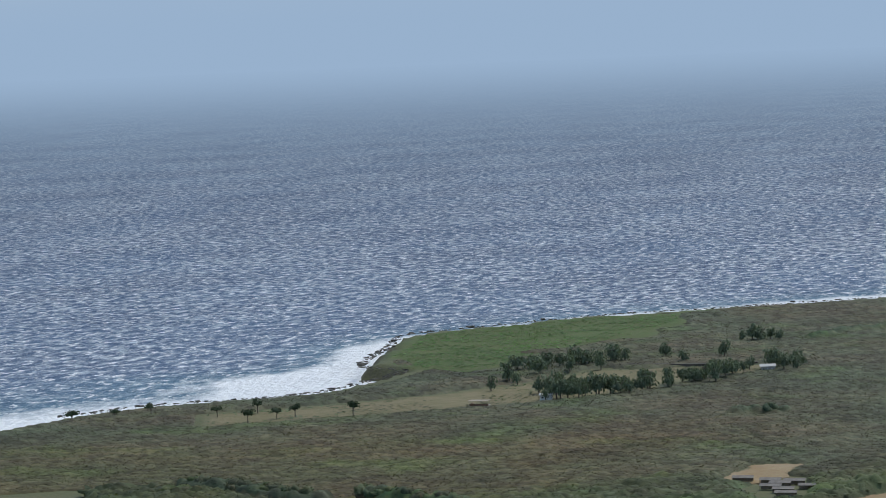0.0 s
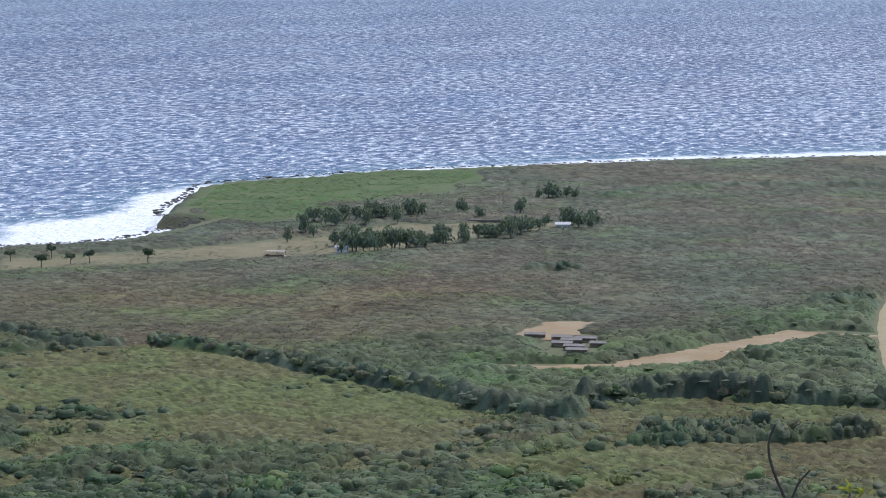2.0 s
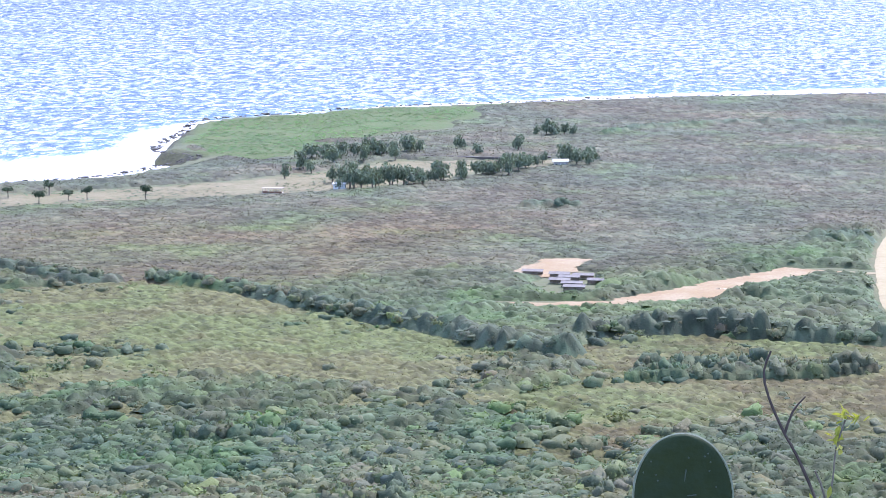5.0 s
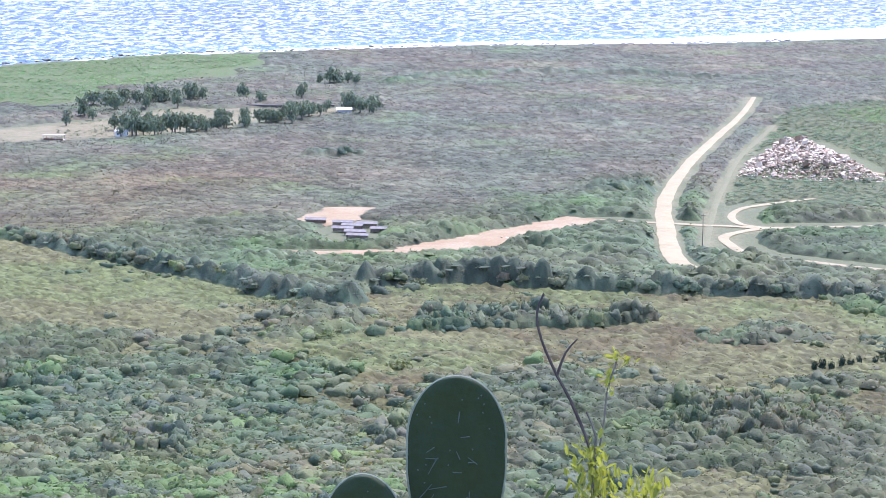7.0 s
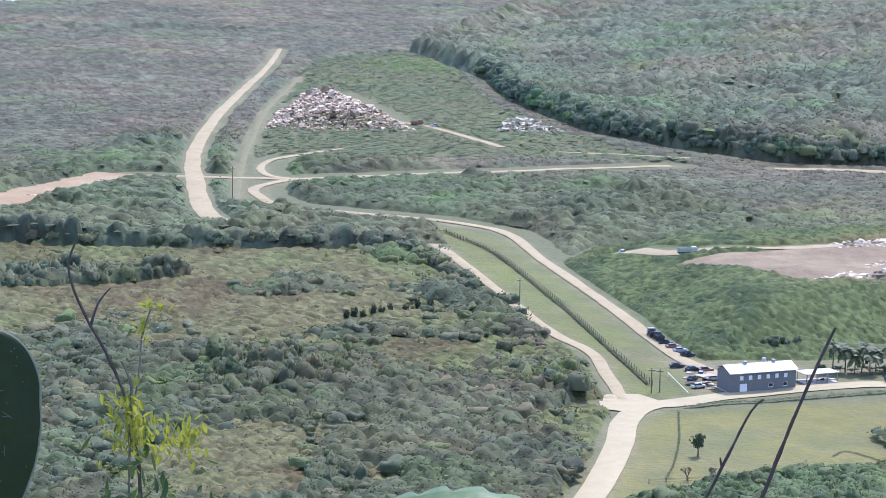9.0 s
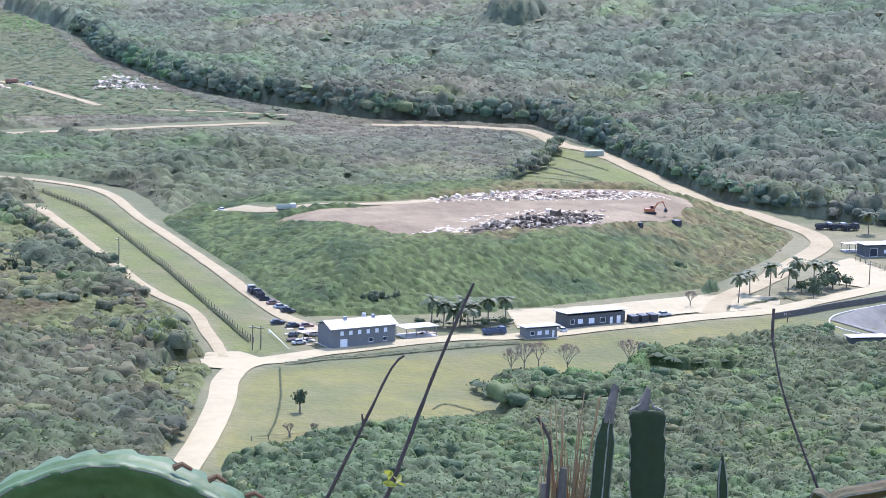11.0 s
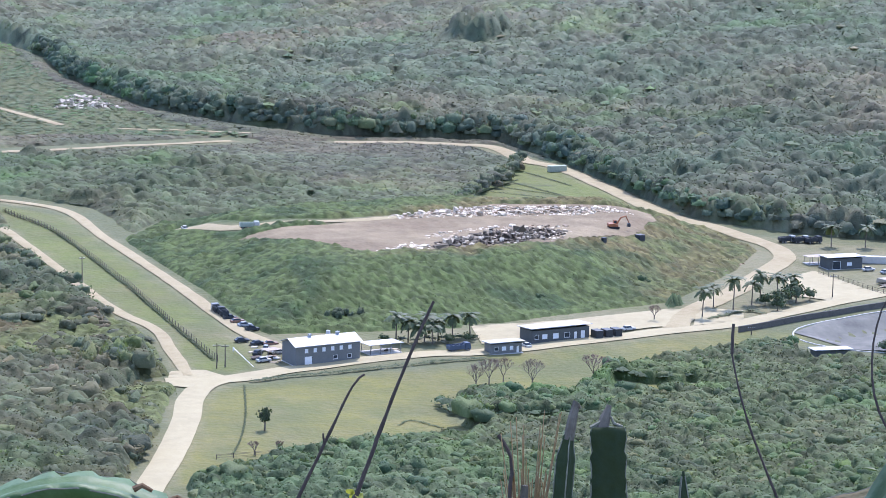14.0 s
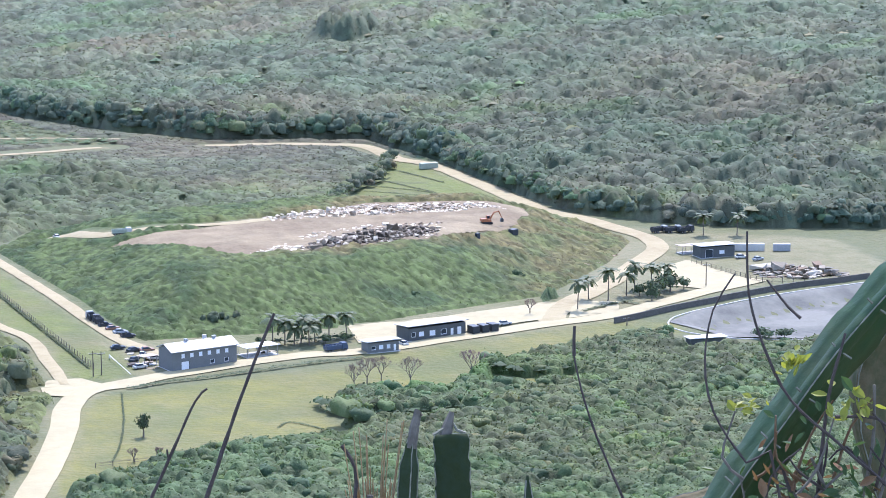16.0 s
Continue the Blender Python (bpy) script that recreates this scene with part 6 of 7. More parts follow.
def palm(x, y, tall, seed, label, lean=0.4):
    ob = thing("palm_tree", x, y, seed * 53 % 360, label, "palm tree", "coconut palms")
    part("trunk", tube([(0, 0, -0.4), (lean * 0.3, 0, tall * 0.4), (lean * 0.8, 0, tall * 0.8), (lean, 0, tall)], 0.22, 0.13, 7, wobble=0.05), BARK, ob)
    first = None
    rnd = random.Random(seed)
    for k in range(18):
        m = pose(lean, 0, tall - 0.05, 0, rnd.uniform(-50, 25), k * 20  + rnd.uniform(-8, 8))
        if first is None:
            bm = bmesh.new()
            spine = [Vector((0.5 * i, 0, 0.6 * math.sin(i * 0.5) - 0.03 * i * i)) for i in range(8)]
            for i in range(7):
                for s in (-1, 1):
                    a, b = spine[i], spine[i + 1]
                    reach = 0.75 * math.sin((i + 0.8) / 8 * math.pi) + 0.12
                    t = [bm.verts.new(a), bm.verts.new(b), bm.verts.new(b + Vector((0.1, s * reach, -0.3 * reach))), bm.verts.new(a + Vector((0.2, s * reach, -0.45 * reach)))]
                    bm.faces.new(t if s > 0 else t[::-1])
            first = part("frond", bm, PALM_LEAF, ob)
            first.matrix_basis = m
        else:
            again(first, ob, m)
    return ob


for k, (xx, yy, hh) in enumerate(((117.2, 818.4, 6.8), (120.9, 818.2, 5.5), (126.0, 819.4, 6.5), (130.5, 820.7, 5.2), (135.3, 823.5, 6.0), (141.2, 825.5, 5.6), (123.5, 816.5, 4.2), (128.0, 816.0, 4.6), (220.2, 849.4, 7.6), (227.6, 863.8, 5.6), (233.4, 860.8, 8.2), (246.8, 876.8, 7.0), (241.5, 868.0, 6.0), (252.0, 874.5, 6.6), (257.5, 877.0, 6.2), (300.5, 975.0, 6.0), (312.5, 972.0, 6.0))):
    palm(xx, yy, hh * 1.15, 11 + k, "coconut palm with drooping fronds beside the road" if k > 7 else "coconut palm in a cluster beside the office", 0.3 + 0.5 * (k % 3 - 1))
for k, (xx, yy, hh, rr) in enumerate(((247.4, 858.0, 5.0, 2.6), (251.0, 866.0, 6.8, 4.4), (257.0, 870.0, 6.8, 4.6), (245.5, 866.0, 4.2, 3.0), (262.5, 872.5, 4.6, 3.0), (139.8, 819.0, 3.2, 2.4), (133.0, 816.5, 3.0, 2.0), (264.6, 795.6, 3.6, 4.5), (272.0, 797.0, 3.0, 3.2), (113.5, 818.5, 3.2, 2.0))):
    tree("shade_tree", xx, yy, hh, rr, 90 + k, "dark bushy shade tree beside the road", "shade trees", (0.6, 0.66, 0.6), 0.2)
grove = [(-433, 1473), (-428, 1478), (-423, 1483), (-416, 1488), (-409, 1492), (-403, 1500), (-397, 1508), (-392, 1516), (-388, 1525), (-381, 1550), (-374, 1552), (-368, 1553), (-365, 1568), (-362, 1585), (-356, 1602), (-350, 1622), (-334, 1630), (-328, 1615), (-478, 1517), (-472, 1549), (-473, 1597), (-458, 1612), (-443, 1629), (-400, 1668), (-380, 1690), (-420, 1700), (-346, 1665), (-480, 1560)]
grove += [(px_ + 7 + (k * 5 % 7), py_ + 6 - (k * 3 % 9)) for k, (px_, py_) in enumerate(grove[:18])]
grove += [(-500 + 4.2 * k + (k * 7 % 5), 1617 + 3.6 * k + (k * 11 % 9)) for k in range(15)] + [(-446 + 5.5 * (k % 4) + k, 1505 + 9 * (k // 4)) for k in range(8)] + [(-392 + 6 * k, 1796 + (k * 5 % 8)) for k in range(5)]
for k, (xx, yy) in enumerate(grove):
    hh = 7.5 + (k * 37 % 50) / 9
    tree("ironwood_tree", xx, yy, hh, hh * (0.36 + 0.2 * (k % 3) / 2), 120 + k, "dark feathery ironwood tree by the picnic ground", "ironwood grove", (1.22, 1.18, 1.32), 0.1, 0.6)
for k, (xx, yy) in enumerate(((-597.4, 1397.6), (-570.6, 1376.2), (-580.2, 1414.0), (-559.8, 1391.0), (-551.8, 1397.7), (-640, 1405), (-655, 1390), (-672, 1372), (-520, 1402))):
    tree("shore_tree", xx, yy, 6.5 + k % 3, 3.4 + 0.5 * (k % 2), 150 + k, "wind-bent flat-topped tree on the shore", "shore trees", (0.5, 0.55, 0.5), 0.45)
for k, (xx, yy) in enumerate(((-31, 885), (-28.5, 885.5), (-25.8, 886), (-22.3, 889), (-19.5, 891), (-17, 893), (-12, 896), (-8, 899), (-4, 905))):
    tree("narrow_bush", xx, yy, 4.0 + k % 2, 1.3, 170 + k, "dark narrow upright bush in dry grass", "upright bushes", (0.3, 0.36, 0.36), 0.05)


# ---- hedges ----
def hedge(name, points, wide, tall, label, tint, seed):
    line = even_line(points, wide * 0.75)
    rnd = np.random.RandomState(seed)
    x, y = line[:, 0] + rnd.uniform(-0.2, 0.2, len(line)) * wide, line[:, 1] + rnd.uniform(-0.2, 0.2, len(line)) * wide
    ob = thicket(name, x, y, np.full(len(x), wide * 0.75) * rnd.uniform(0.85, 1.15, len(x)), np.full(len(x), tall / wide) * rnd.uniform(0.85, 1.15, len(x)), mid, np.tile(tint, (len(x), 1)) * rnd.uniform(0.8, 1.15, (len(x), 1)), label, "hedge", seed, HEDGE_LEAF)
    return tagged(ob, kind="stuff")


hedge("roadside_hedge", [(69.6, 770.4), (82, 776.2), (95.4, 780.2), (112.6, 785.6), (127.4, 791), (140, 795)], 1.6, 1.3, "clipped dark hedge along the paved road", (0.8, 0.85, 0.75), 201)
hedge("lawn_hedge", [(66.8, 766), (64.2, 732), (60.9, 704), (56.6, 680)], 0.55, 0.5, "thin overgrown line of weeds across the lawn", (0.7, 0.75, 0.6), 202)
hedge("clipped_edge", [(118, 740), (118.5, 731), (122, 723), (129, 718.5), (138.5, 719), (147, 721.5), (156, 722)], 3.4, 3.6, "dense clipped scrub edge beside the lawn", (0.72, 0.88, 0.76), 203)
hedge("clipped_edge", [(175, 770), (178, 765), (182.5, 761.5), (189, 762), (196, 764.5), (200, 772), (208, 778.5), (216, 780), (225, 782)], 3.2, 4.2, "dense clipped scrub edge beside the grass strip", (0.72, 0.88, 0.76), 209)
hedge("lawn_bed", [(103, 712), (107, 718), (112, 712), (117, 704)], 0.7, 0.45, "curved weedy bed in the lawn", (0.75, 0.85, 0.65), 204)
for line in ([(186, 1085), (191, 1100), (202, 1121), (214, 1141)], [(195, 1107), (206, 1100), (218, 1089)], [(210, 1135), (217, 1114), (224, 1099)], [(221, 1160), (227, 1141), (233, 1122)], [(202, 1121), (213, 1109), (226, 1094)]):
    hedge("weed_line", line, 1.0, 0.5, "dark line of weeds across mown grass", (0.6, 0.66, 0.5), 210)
hedge("verge_weeds", [(0, 1066), (18, 1019), (35.5, 936), (50, 856), (60.5, 800)], 1.0, 1.1, "weeds climbing along the verge fence", (0.75, 0.75, 0.6), 205)
hedge("island_planting", [(222, 846), (230, 852), (238, 857), (241, 852)], 2.2, 1.2, "low shrubs planted on the road island", (1.0, 0.95, 0.8), 206)
hedge("palm_underplanting", [(114, 817), (122, 818), (131, 820), (142, 823)], 2.6, 2.4, "dark bushes growing below the palms", (0.5, 0.58, 0.5), 211)
hedge("track_bushes", [(14, 1100), (22, 1088), (30, 1077)], 2.0, 1.4, "dark bushes beside the haul road", (0.6, 0.6, 0.6), 207)
hedge("yard_bushes", [(262, 853), (266, 855)], 1.2, 1.2, "low bushes before the retaining wall", (0.8, 0.85, 0.8), 208)
mound_stones = thing("weed_heap", 92.2, 698.1, 0, "small dark heap of cut weeds on the lawn", "heap")
part("heap", crown_mesh("heap", 7, 1.9, 0.7, 40, 0.2, tint=(0.5, 0.45, 0.35)), LEAVES, mound_stones)


# ---- rubbish ----
LITTER_LIKE = (CLIFF_ROCK, LITTER)


def litter_shape(seed):
    """A crumpled sheet or box."""
    rnd = np.random.RandomState(seed)
    v = np.array([(-1, -1, 0), (1, -1, 0), (1, 1, 0), (-1, 1, 0), (-1, -1, 1), (1, -1, 1), (1, 1, 1), (-1, 1, 1)], float) * 0.5
    v += rnd.uniform(-0.28, 0.28, v.shape)
    v[:, 2] = v[:, 2] * rnd.uniform(0.5, 1.0) + 0.25
    q = [(0, 3, 2, 1), (4, 5, 6, 7), (0, 1, 5, 4), (1, 2, 6, 5), (2, 3, 7, 6), (3, 0, 4, 7)]
    return v, np.array([t for a, b, c, d in q for t in ((a, b, c), (a, c, d))]), np.ones(8)


def rubbish(name, outline, step, size, palette, label, seed, mound=0.0):
    rnd = np.random.RandomState(seed)
    o = np.array(outline, float)
    gx_, gy_ = np.meshgrid(np.arange(o[:, 0].min(), o[:, 0].max(), step), np.arange(o[:, 1].min(), o[:, 1].max(), step))
    x, y = gx_.ravel() + rnd.uniform(-0.5, 0.5, gx_.size) * step, gy_.ravel() + rnd.uniform(-0.5, 0.5, gx_.size) * step
    d = poly_dist(x, y, outline) + 6 * (rough_noise(x, y, 9, seed) - 0.5)
    k = d > 0
    x, y = x[k], y[k]
    col = np.array(palette)[rnd.randint(len(palette), size=len(x))] * rnd.uniform(0.75, 1.1, (len(x), 1))
    ob = thicket(name, x, y, size * rnd.lognormal(0, 0.45, len(x)), rnd.uniform(0.4, 1.0, len(x)) + mound * smooth(d[k] / 6), [litter_shape(s) for s in range(6)], col, label, "rubbish", seed, LITTER, 0.15)
    return ob


PALE = [(0.9, 0.87, 0.82), (0.8, 0.75, 0.68), (0.88, 0.84, 0.78), (0.52, 0.43, 0.35), (0.7, 0.68, 0.66), (0.42, 0.36, 0.31)]
DARK = [(0.12, 0.11, 0.1), (0.2, 0.18, 0.15), (0.4, 0.36, 0.32), (0.75, 0.72, 0.68), (0.1, 0.09, 0.085)]
PINK = [(0.8, 0.7, 0.62), (0.9, 0.85, 0.8), (0.5, 0.4, 0.33), (0.66, 0.56, 0.48), (0.32, 0.27, 0.23)]
rubbish("white_rubbish", [(131, 968), (140, 985), (170, 1000), (215, 1000), (228, 985), (205, 976), (150, 972)], 0.75, 0.5, PALE, "spread of pale plastic rubbish on the landfill top", 301, 0.6)
rubbish("dark_rubbish", [(139, 911), (147, 928), (165, 944), (185, 950), (197, 942), (189, 926), (160, 913)], 0.75, 0.55, DARK, "dark heap of bagged rubbish", 302, 1.2)
rubbish("mixed_rubbish", [(142, 930), (150, 946), (176, 956), (200, 953), (194, 946), (170, 947), (152, 936)], 0.75, 0.5, PALE, "strip of pale rubbish behind the dark heap", 303, 0.4)
rubbish("pale_fill", [(120, 908), (138, 924), (142, 912), (128, 905)], 0.6, 0.55, [(0.95, 0.93, 0.9), (0.9, 0.88, 0.85)], "smooth patch of white fill material", 304)
rubbish("old_dump", [(-90, 1378), (-88, 1440), (-75, 1560), (-62, 1530), (-40, 1460), (-22, 1400), (-14, 1376), (-50, 1370)], 1.5, 0.75, PINK, "weathered pinkish heap of old rubbish", 305, 0.7)
rubbish("scrap_heap", [(24, 1382), (34, 1436), (50, 1426), (60, 1376)], 1.4, 0.8, [(0.85, 0.84, 0.82), (0.66, 0.63, 0.6), (0.32, 0.3, 0.28), (0.78, 0.75, 0.72)], "bright heap of scrap metal and plastic", 306, 0.9)
rubbish("slope_rubbish", [(238, 914), (240, 920), (248, 932), (256, 947), (258, 942), (246, 922)], 1.4, 0.8, PALE, "line of white rubbish down the landfill slope", 307)
rubbish("road_spoil", [(-176, 1140), (-170, 1165), (-140, 1180), (-120, 1176), (-150, 1150)], 2.6, 0.9, [(0.6, 0.45, 0.36), (0.75, 0.68, 0.6), (0.4, 0.3, 0.25)], "scattered earth and rubble beside the red track", 308)
rubbish("depot_scrap", [(294, 890), (296, 906), (322, 903), (326, 886), (308, 884)], 1.9, 1.5, [(0.2, 0.2, 0.2), (0.35, 0.33, 0.3), (0.5, 0.5, 0.5), (0.25, 0.2, 0.16)], "piled scrap metal and machine parts in the depot", 309, 0.6)
rubbish("shelter_clutter", [(106, 803), (118, 808), (119, 812), (107, 807)], 1.3, 0.9, PALE + DARK, "clutter stored under the carport", 310, 0.3)
rubbish("fence_clutter", [(72, 795), (80, 795), (80, 820), (74, 822)], 2.6, 0.9, DARK + [(0.7, 0.7, 0.68)], "clutter of parts and crates beside the office", 311)

# ---- shore rocks ----
shore_line = even_line(COAST[5:22], 4.0)
rnd = np.random.RandomState(91)
rock_at = np.concatenate([shore_line + rnd.uniform(-3.5, 3.5, shore_line.shape) for _ in range(3)])
rx_, ry_ = rock_at[:, 0], rock_at[:, 1]
thicket("shore_rocks", rx_, ry_, rnd.lognormal(0.1, 0.4, len(rx_)), rnd.uniform(0.4, 0.9, len(rx_)), [litter_shape(s + 50) for s in range(6)], np.ones((len(rx_), 3)), "dark jagged coral rocks along the shore", "rocks", 92, CLIFF_ROCK, 0.9)

# ---- plants on the cliff ledge ----
LEDGE = 203.2
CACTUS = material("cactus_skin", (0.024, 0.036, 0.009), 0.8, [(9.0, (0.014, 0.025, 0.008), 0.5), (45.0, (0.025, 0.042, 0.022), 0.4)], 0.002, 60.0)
PALE_CACTUS = material("pale_cactus_skin", (0.085, 0.15, 0.045), 0.5, [(8.0, (0.05, 0.095, 0.03), 0.6), (40.0, (0.13, 0.19, 0.08), 0.4)], 0.002, 50.0, through_light=0.25)
OLD_CACTUS = material("old_cactus_skin", (0.085, 0.1, 0.04), 0.7, [(5.0, (0.17, 0.1, 0.05), 0.7), (22.0, (0.06, 0.085, 0.035), 0.5), (60.0, (0.2, 0.15, 0.09), 0.4)], 0.004, 50.0, through_light=0.3)
ARM_CACTUS = material("arm_cactus_skin", (0.035, 0.088, 0.032), 0.5, [(7.0, (0.06, 0.09, 0.028), 0.6), (30.0, (0.022, 0.065, 0.032), 0.4), (3.0, (0.1, 0.085, 0.035), 0.35)], 0.003, 40.0, through_light=0.35)
RIB_EDGE = material("horny_rib_edge", (0.2, 0.195, 0.14), 0.7, [(60.0, (0.1, 0.1, 0.065), 0.6)])
LIT_RIM = material("lit_rim", (0.2, 0.22, 0.15), 0.6, [(60.0, (0.12, 0.14, 0.08), 0.5)])
SCAR = material("pale_scar", (0.07, 0.09, 0.065), 0.8, [(80.0, (0.05, 0.065, 0.05), 0.5)])
TWIG = material("dark_twig", (0.055, 0.042, 0.035), 0.9, [(40.0, (0.1, 0.08, 0.065), 0.5)], 0.001, 120.0)
GREY_TWIG = material("grey_twig", (0.15, 0.13, 0.1), 0.9, [(40.0, (0.07, 0.06, 0.045), 0.6)])
LIME_LEAF = material("lime_leaf", (0.26, 0.28, 0.045), 0.5, [(30.0, (0.18, 0.22, 0.035), 0.6), (9.0, (0.36, 0.34, 0.1), 0.5)], through_light=0.5)
GREEN_LEAF = material("green_leaf", (0.06, 0.1, 0.035), 0.5, [(30.0, (0.04, 0.075, 0.03), 0.6)], through_light=0.4)
BROWN_LEAF = material("brown_leaf", (0.16, 0.09, 0.045), 0.8, [(30.0, (0.24, 0.17, 0.1), 0.6)], through_light=0.3)
STRAW = material("dry_straw", (0.42, 0.29, 0.15), 0.8, [(25.0, (0.34, 0.24, 0.15), 0.5)], through_light=0.3)


def rooted(name, x, y, label, category, group=""):
    return thing(name, x, y, 0, label, category, group, LEDGE - 0.02)


def local(points, ob):
    o = ob.matrix_world.translation
    return [Vector(p) - o for p in points]


def fine_line(points, step):
    p = [Vector(q) for q in points]
    p = [2 * p[0] - p[1]] + p + [2 * p[-1] - p[-2]]
    out = []
    for a, b, c, d in zip(p, p[1:], p[2:], p[3:]):
        k = max(2, int((c - b).length / step))
        for i in range(k):
            s = i / k
            out.append(0.5 * (2 * b + (c - a) * s + (2 * a - 5 * b + 4 * c - d) * s * s + (3 * b - a - 3 * c + d) * s**3))
    return out + [p[-2]]


def cactus_pad(ob, where, tall, half, turn, seed, marks=True):
    """A flat oval pad with areoles and old scars on its face."""
    bm = bmesh.new()
    rows, around = 26, 22

    def girth(u):
        if u > 0.68:
            return half * math.sqrt(max(0.0, 1 - ((u - 0.68) / 0.32) ** 2))
        return half * (0.3 + 0.7 * math.sin(1.5708 * min(1, u / 0.55)) ** 0.8 if u < 0.55 else 1.0)

    rings = []
    for i in range(rows + 1):
        u = 1 - (1 - i / rows) ** 2.2
        a = max(girth(u), 0.0006)
        b = min(a, 0.0135) * (0.8 + 0.2 * math.sin(9 * u + seed))
        edge = 1 + 0.012 * math.sin(31 * u + seed)
        rings.append([bm.verts.new((a * edge * math.cos(6.2832 * k / around), b * math.sin(6.2832 * k / around), tall * u)) for k in range(around)])
    for a, b in zip(rings, rings[1:]):
        for k in range(around):
            bm.faces.new((a[k], a[(k + 1) % around], b[(k + 1) % around], b[k]))
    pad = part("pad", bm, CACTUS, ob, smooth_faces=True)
    pad.matrix_basis = pose(*where, -4, 0, turn)
    # A pale tube along the outline paints the pad's backlit edge.
    rim = [(girth(u) * s, 0, tall * u) for s, us in ((-1, np.linspace(0.1, 0.68, 10)), (1, np.linspace(0.68, 0.1, 10))) for u in us]
    top = [(half * math.sin(t) * 1.0, 0, tall * (0.68 + 0.32 * math.cos(t))) for t in np.linspace(-1.5, 1.5, 26)]
    part("rim", tube(rim[:10] + top + rim[10:], 0.0024, 0.0024, 5), LIT_RIM, pad)
    if marks:
        rnd = random.Random(seed)
        dot = None
        for k in range(26):
            u, s = 0.12 + 0.84 * rnd.random(), rnd.uniform(-0.95, 0.95)
            m = pose(girth(u) * s, -0.0135 * math.sqrt(1 - 0.9 * s * s), tall * u)
            if dot is None:
                b2 = bmesh.new()
                bmesh.ops.create_icosphere(b2, subdivisions=1, radius=0.0018)
                dot = part("areole", b2, SCAR, pad)
                dot.matrix_basis = m
            else:
                again(dot, pad, m)
        for k in range(15):
            u = 0.25 + 0.55 * rnd.random()
            s = rnd.choice((-0.45, 0.15)) + rnd.uniform(-0.18, 0.18)
            c = Vector((half * s, -0.0135 * math.sqrt(1 - 0.8 * s * s) - 0.0004, tall * u))
            d = Vector((rnd.uniform(-1, 1), 0, rnd.choice((0.1, 1.0)) * rnd.uniform(-1, 1))).normalized() * rnd.uniform(0.006, 0.017)
            part("scar", tube([c - d, c, c + d], 0.0013, 0.0008, 4), SCAR, pad)
    return pad


pear = rooted("prickly_pear", -0.79, 4.79, "dark green prickly pear with scarred oval pads", "cactus")
cactus_pad(pear, (-0.005, 0.0, 0.43), 0.35, 0.088, 9, 4)
cactus_pad(pear, (0.0, 0.0, -0.04), 0.5, 0.1, 14, 5, False)
cactus_pad(pear, (-0.15, -0.12, 0.27), 0.352, 0.074, 12, 6)
cactus_pad(pear, (-0.13, -0.1, -0.04), 0.35, 0.085, -10, 7, False)


def ribbed_stem(ob, points, radius, twist, seed, mat=CACTUS, pitch=0.05, scallop=0.28, ribs=3, hollow=0.36, taper=True):
    """A winged cactus stem with scalloped ribs edged in pale horn."""
    line = fine_line(local(points, ob), 0.009)
    bm = bmesh.new()
    up = Vector((0, 0, 1))
    rings, tips, run = [], [[] for _ in range(ribs)], 0.0
    u = None
    for i, c in enumerate(line):
        d = (line[min(i + 1, len(line) - 1)] - line[max(i - 1, 0)]).normalized()
        u = (d.cross(Vector((0, 1, 0.02))) if u is None else u - d * u.dot(d)).normalized()
        w = d.cross(u)
        if i:
            run += (c - line[i - 1]).length
        phase = (run / pitch + seed * 0.37) % 1
        grow = 1 - scallop * (1 - phase) ** 2 if phase > 0.12 else 1 - scallop * (phase / 0.12) ** 0.5 * 0.9
        end = min(1.0, 0.25 + (len(line) - 1 - i) / 9) if taper else 1.0
        ring = []
        for r in range(ribs):
            a = radians(twist) + 6.2832 * r / ribs
            for off, rad in ((-0.5 * 6.2832 / ribs, hollow), (-0.26 * 6.2832 / ribs, hollow + 0.16), (-0.05, 0.94), (0.05, 0.94), (0.26 * 6.2832 / ribs, hollow + 0.16)):
                q = radius * end * (rad * (grow if rad > 0.9 else 1))
                ring.append(bm.verts.new(c + (u * math.cos(a + off) + w * math.sin(a + off)) * q))
            tips[r].append(c + (u * math.cos(a) + w * math.sin(a)) * radius * end * grow * 0.95)
        rings.append(ring)
    n = len(rings[0])
    for a, b in zip(rings, rings[1:]):
        for k in range(n):
            bm.faces.new((a[k], a[(k + 1) % n], b[(k + 1) % n], b[k]))
    bm.faces.new(rings[-1])
    stem = part("stem", bm, mat, ob, smooth_faces=True)
    for t in tips:
        part("rib_edge", tube(t[::2], 0.0016, 0.0011, 4), RIB_EDGE, stem)
    return stem


arch = rooted("climbing_cactus", 0.04, 3.9, "arching pale green three-winged climbing cactus stem", "cactus")
ribbed_stem(arch, [(-0.2, 3.9, 203.2), (-0.19, 3.903, 203.6), (-0.18, 3.903, 203.765), (-0.132, 3.911, 203.842), (-0.068, 3.908, 203.876), (-0.012, 3.903, 203.893), (0.043, 3.896, 203.898), (0.099, 3.885, 203.888), (0.147, 3.873, 203.87), (0.195, 3.861, 203.845), (0.235, 3.847, 203.805), (0.26, 3.84, 203.72), (0.27, 3.84, 203.2)], 0.05, 62, 2, PALE_CACTUS, 0.05, 0.3)
for fx, fz in ((0.118, 203.912), (0.168, 203.893), (0.222, 203.868)):
    bud = part("spent_bud", tube(local([(fx, 3.87, fz), (fx + 0.012, 3.868, fz + 0.006), (fx + 0.026, 3.866, fz - 0.002)], arch), 0.005, 0.003, 6), BROWN_LEAF, arch)
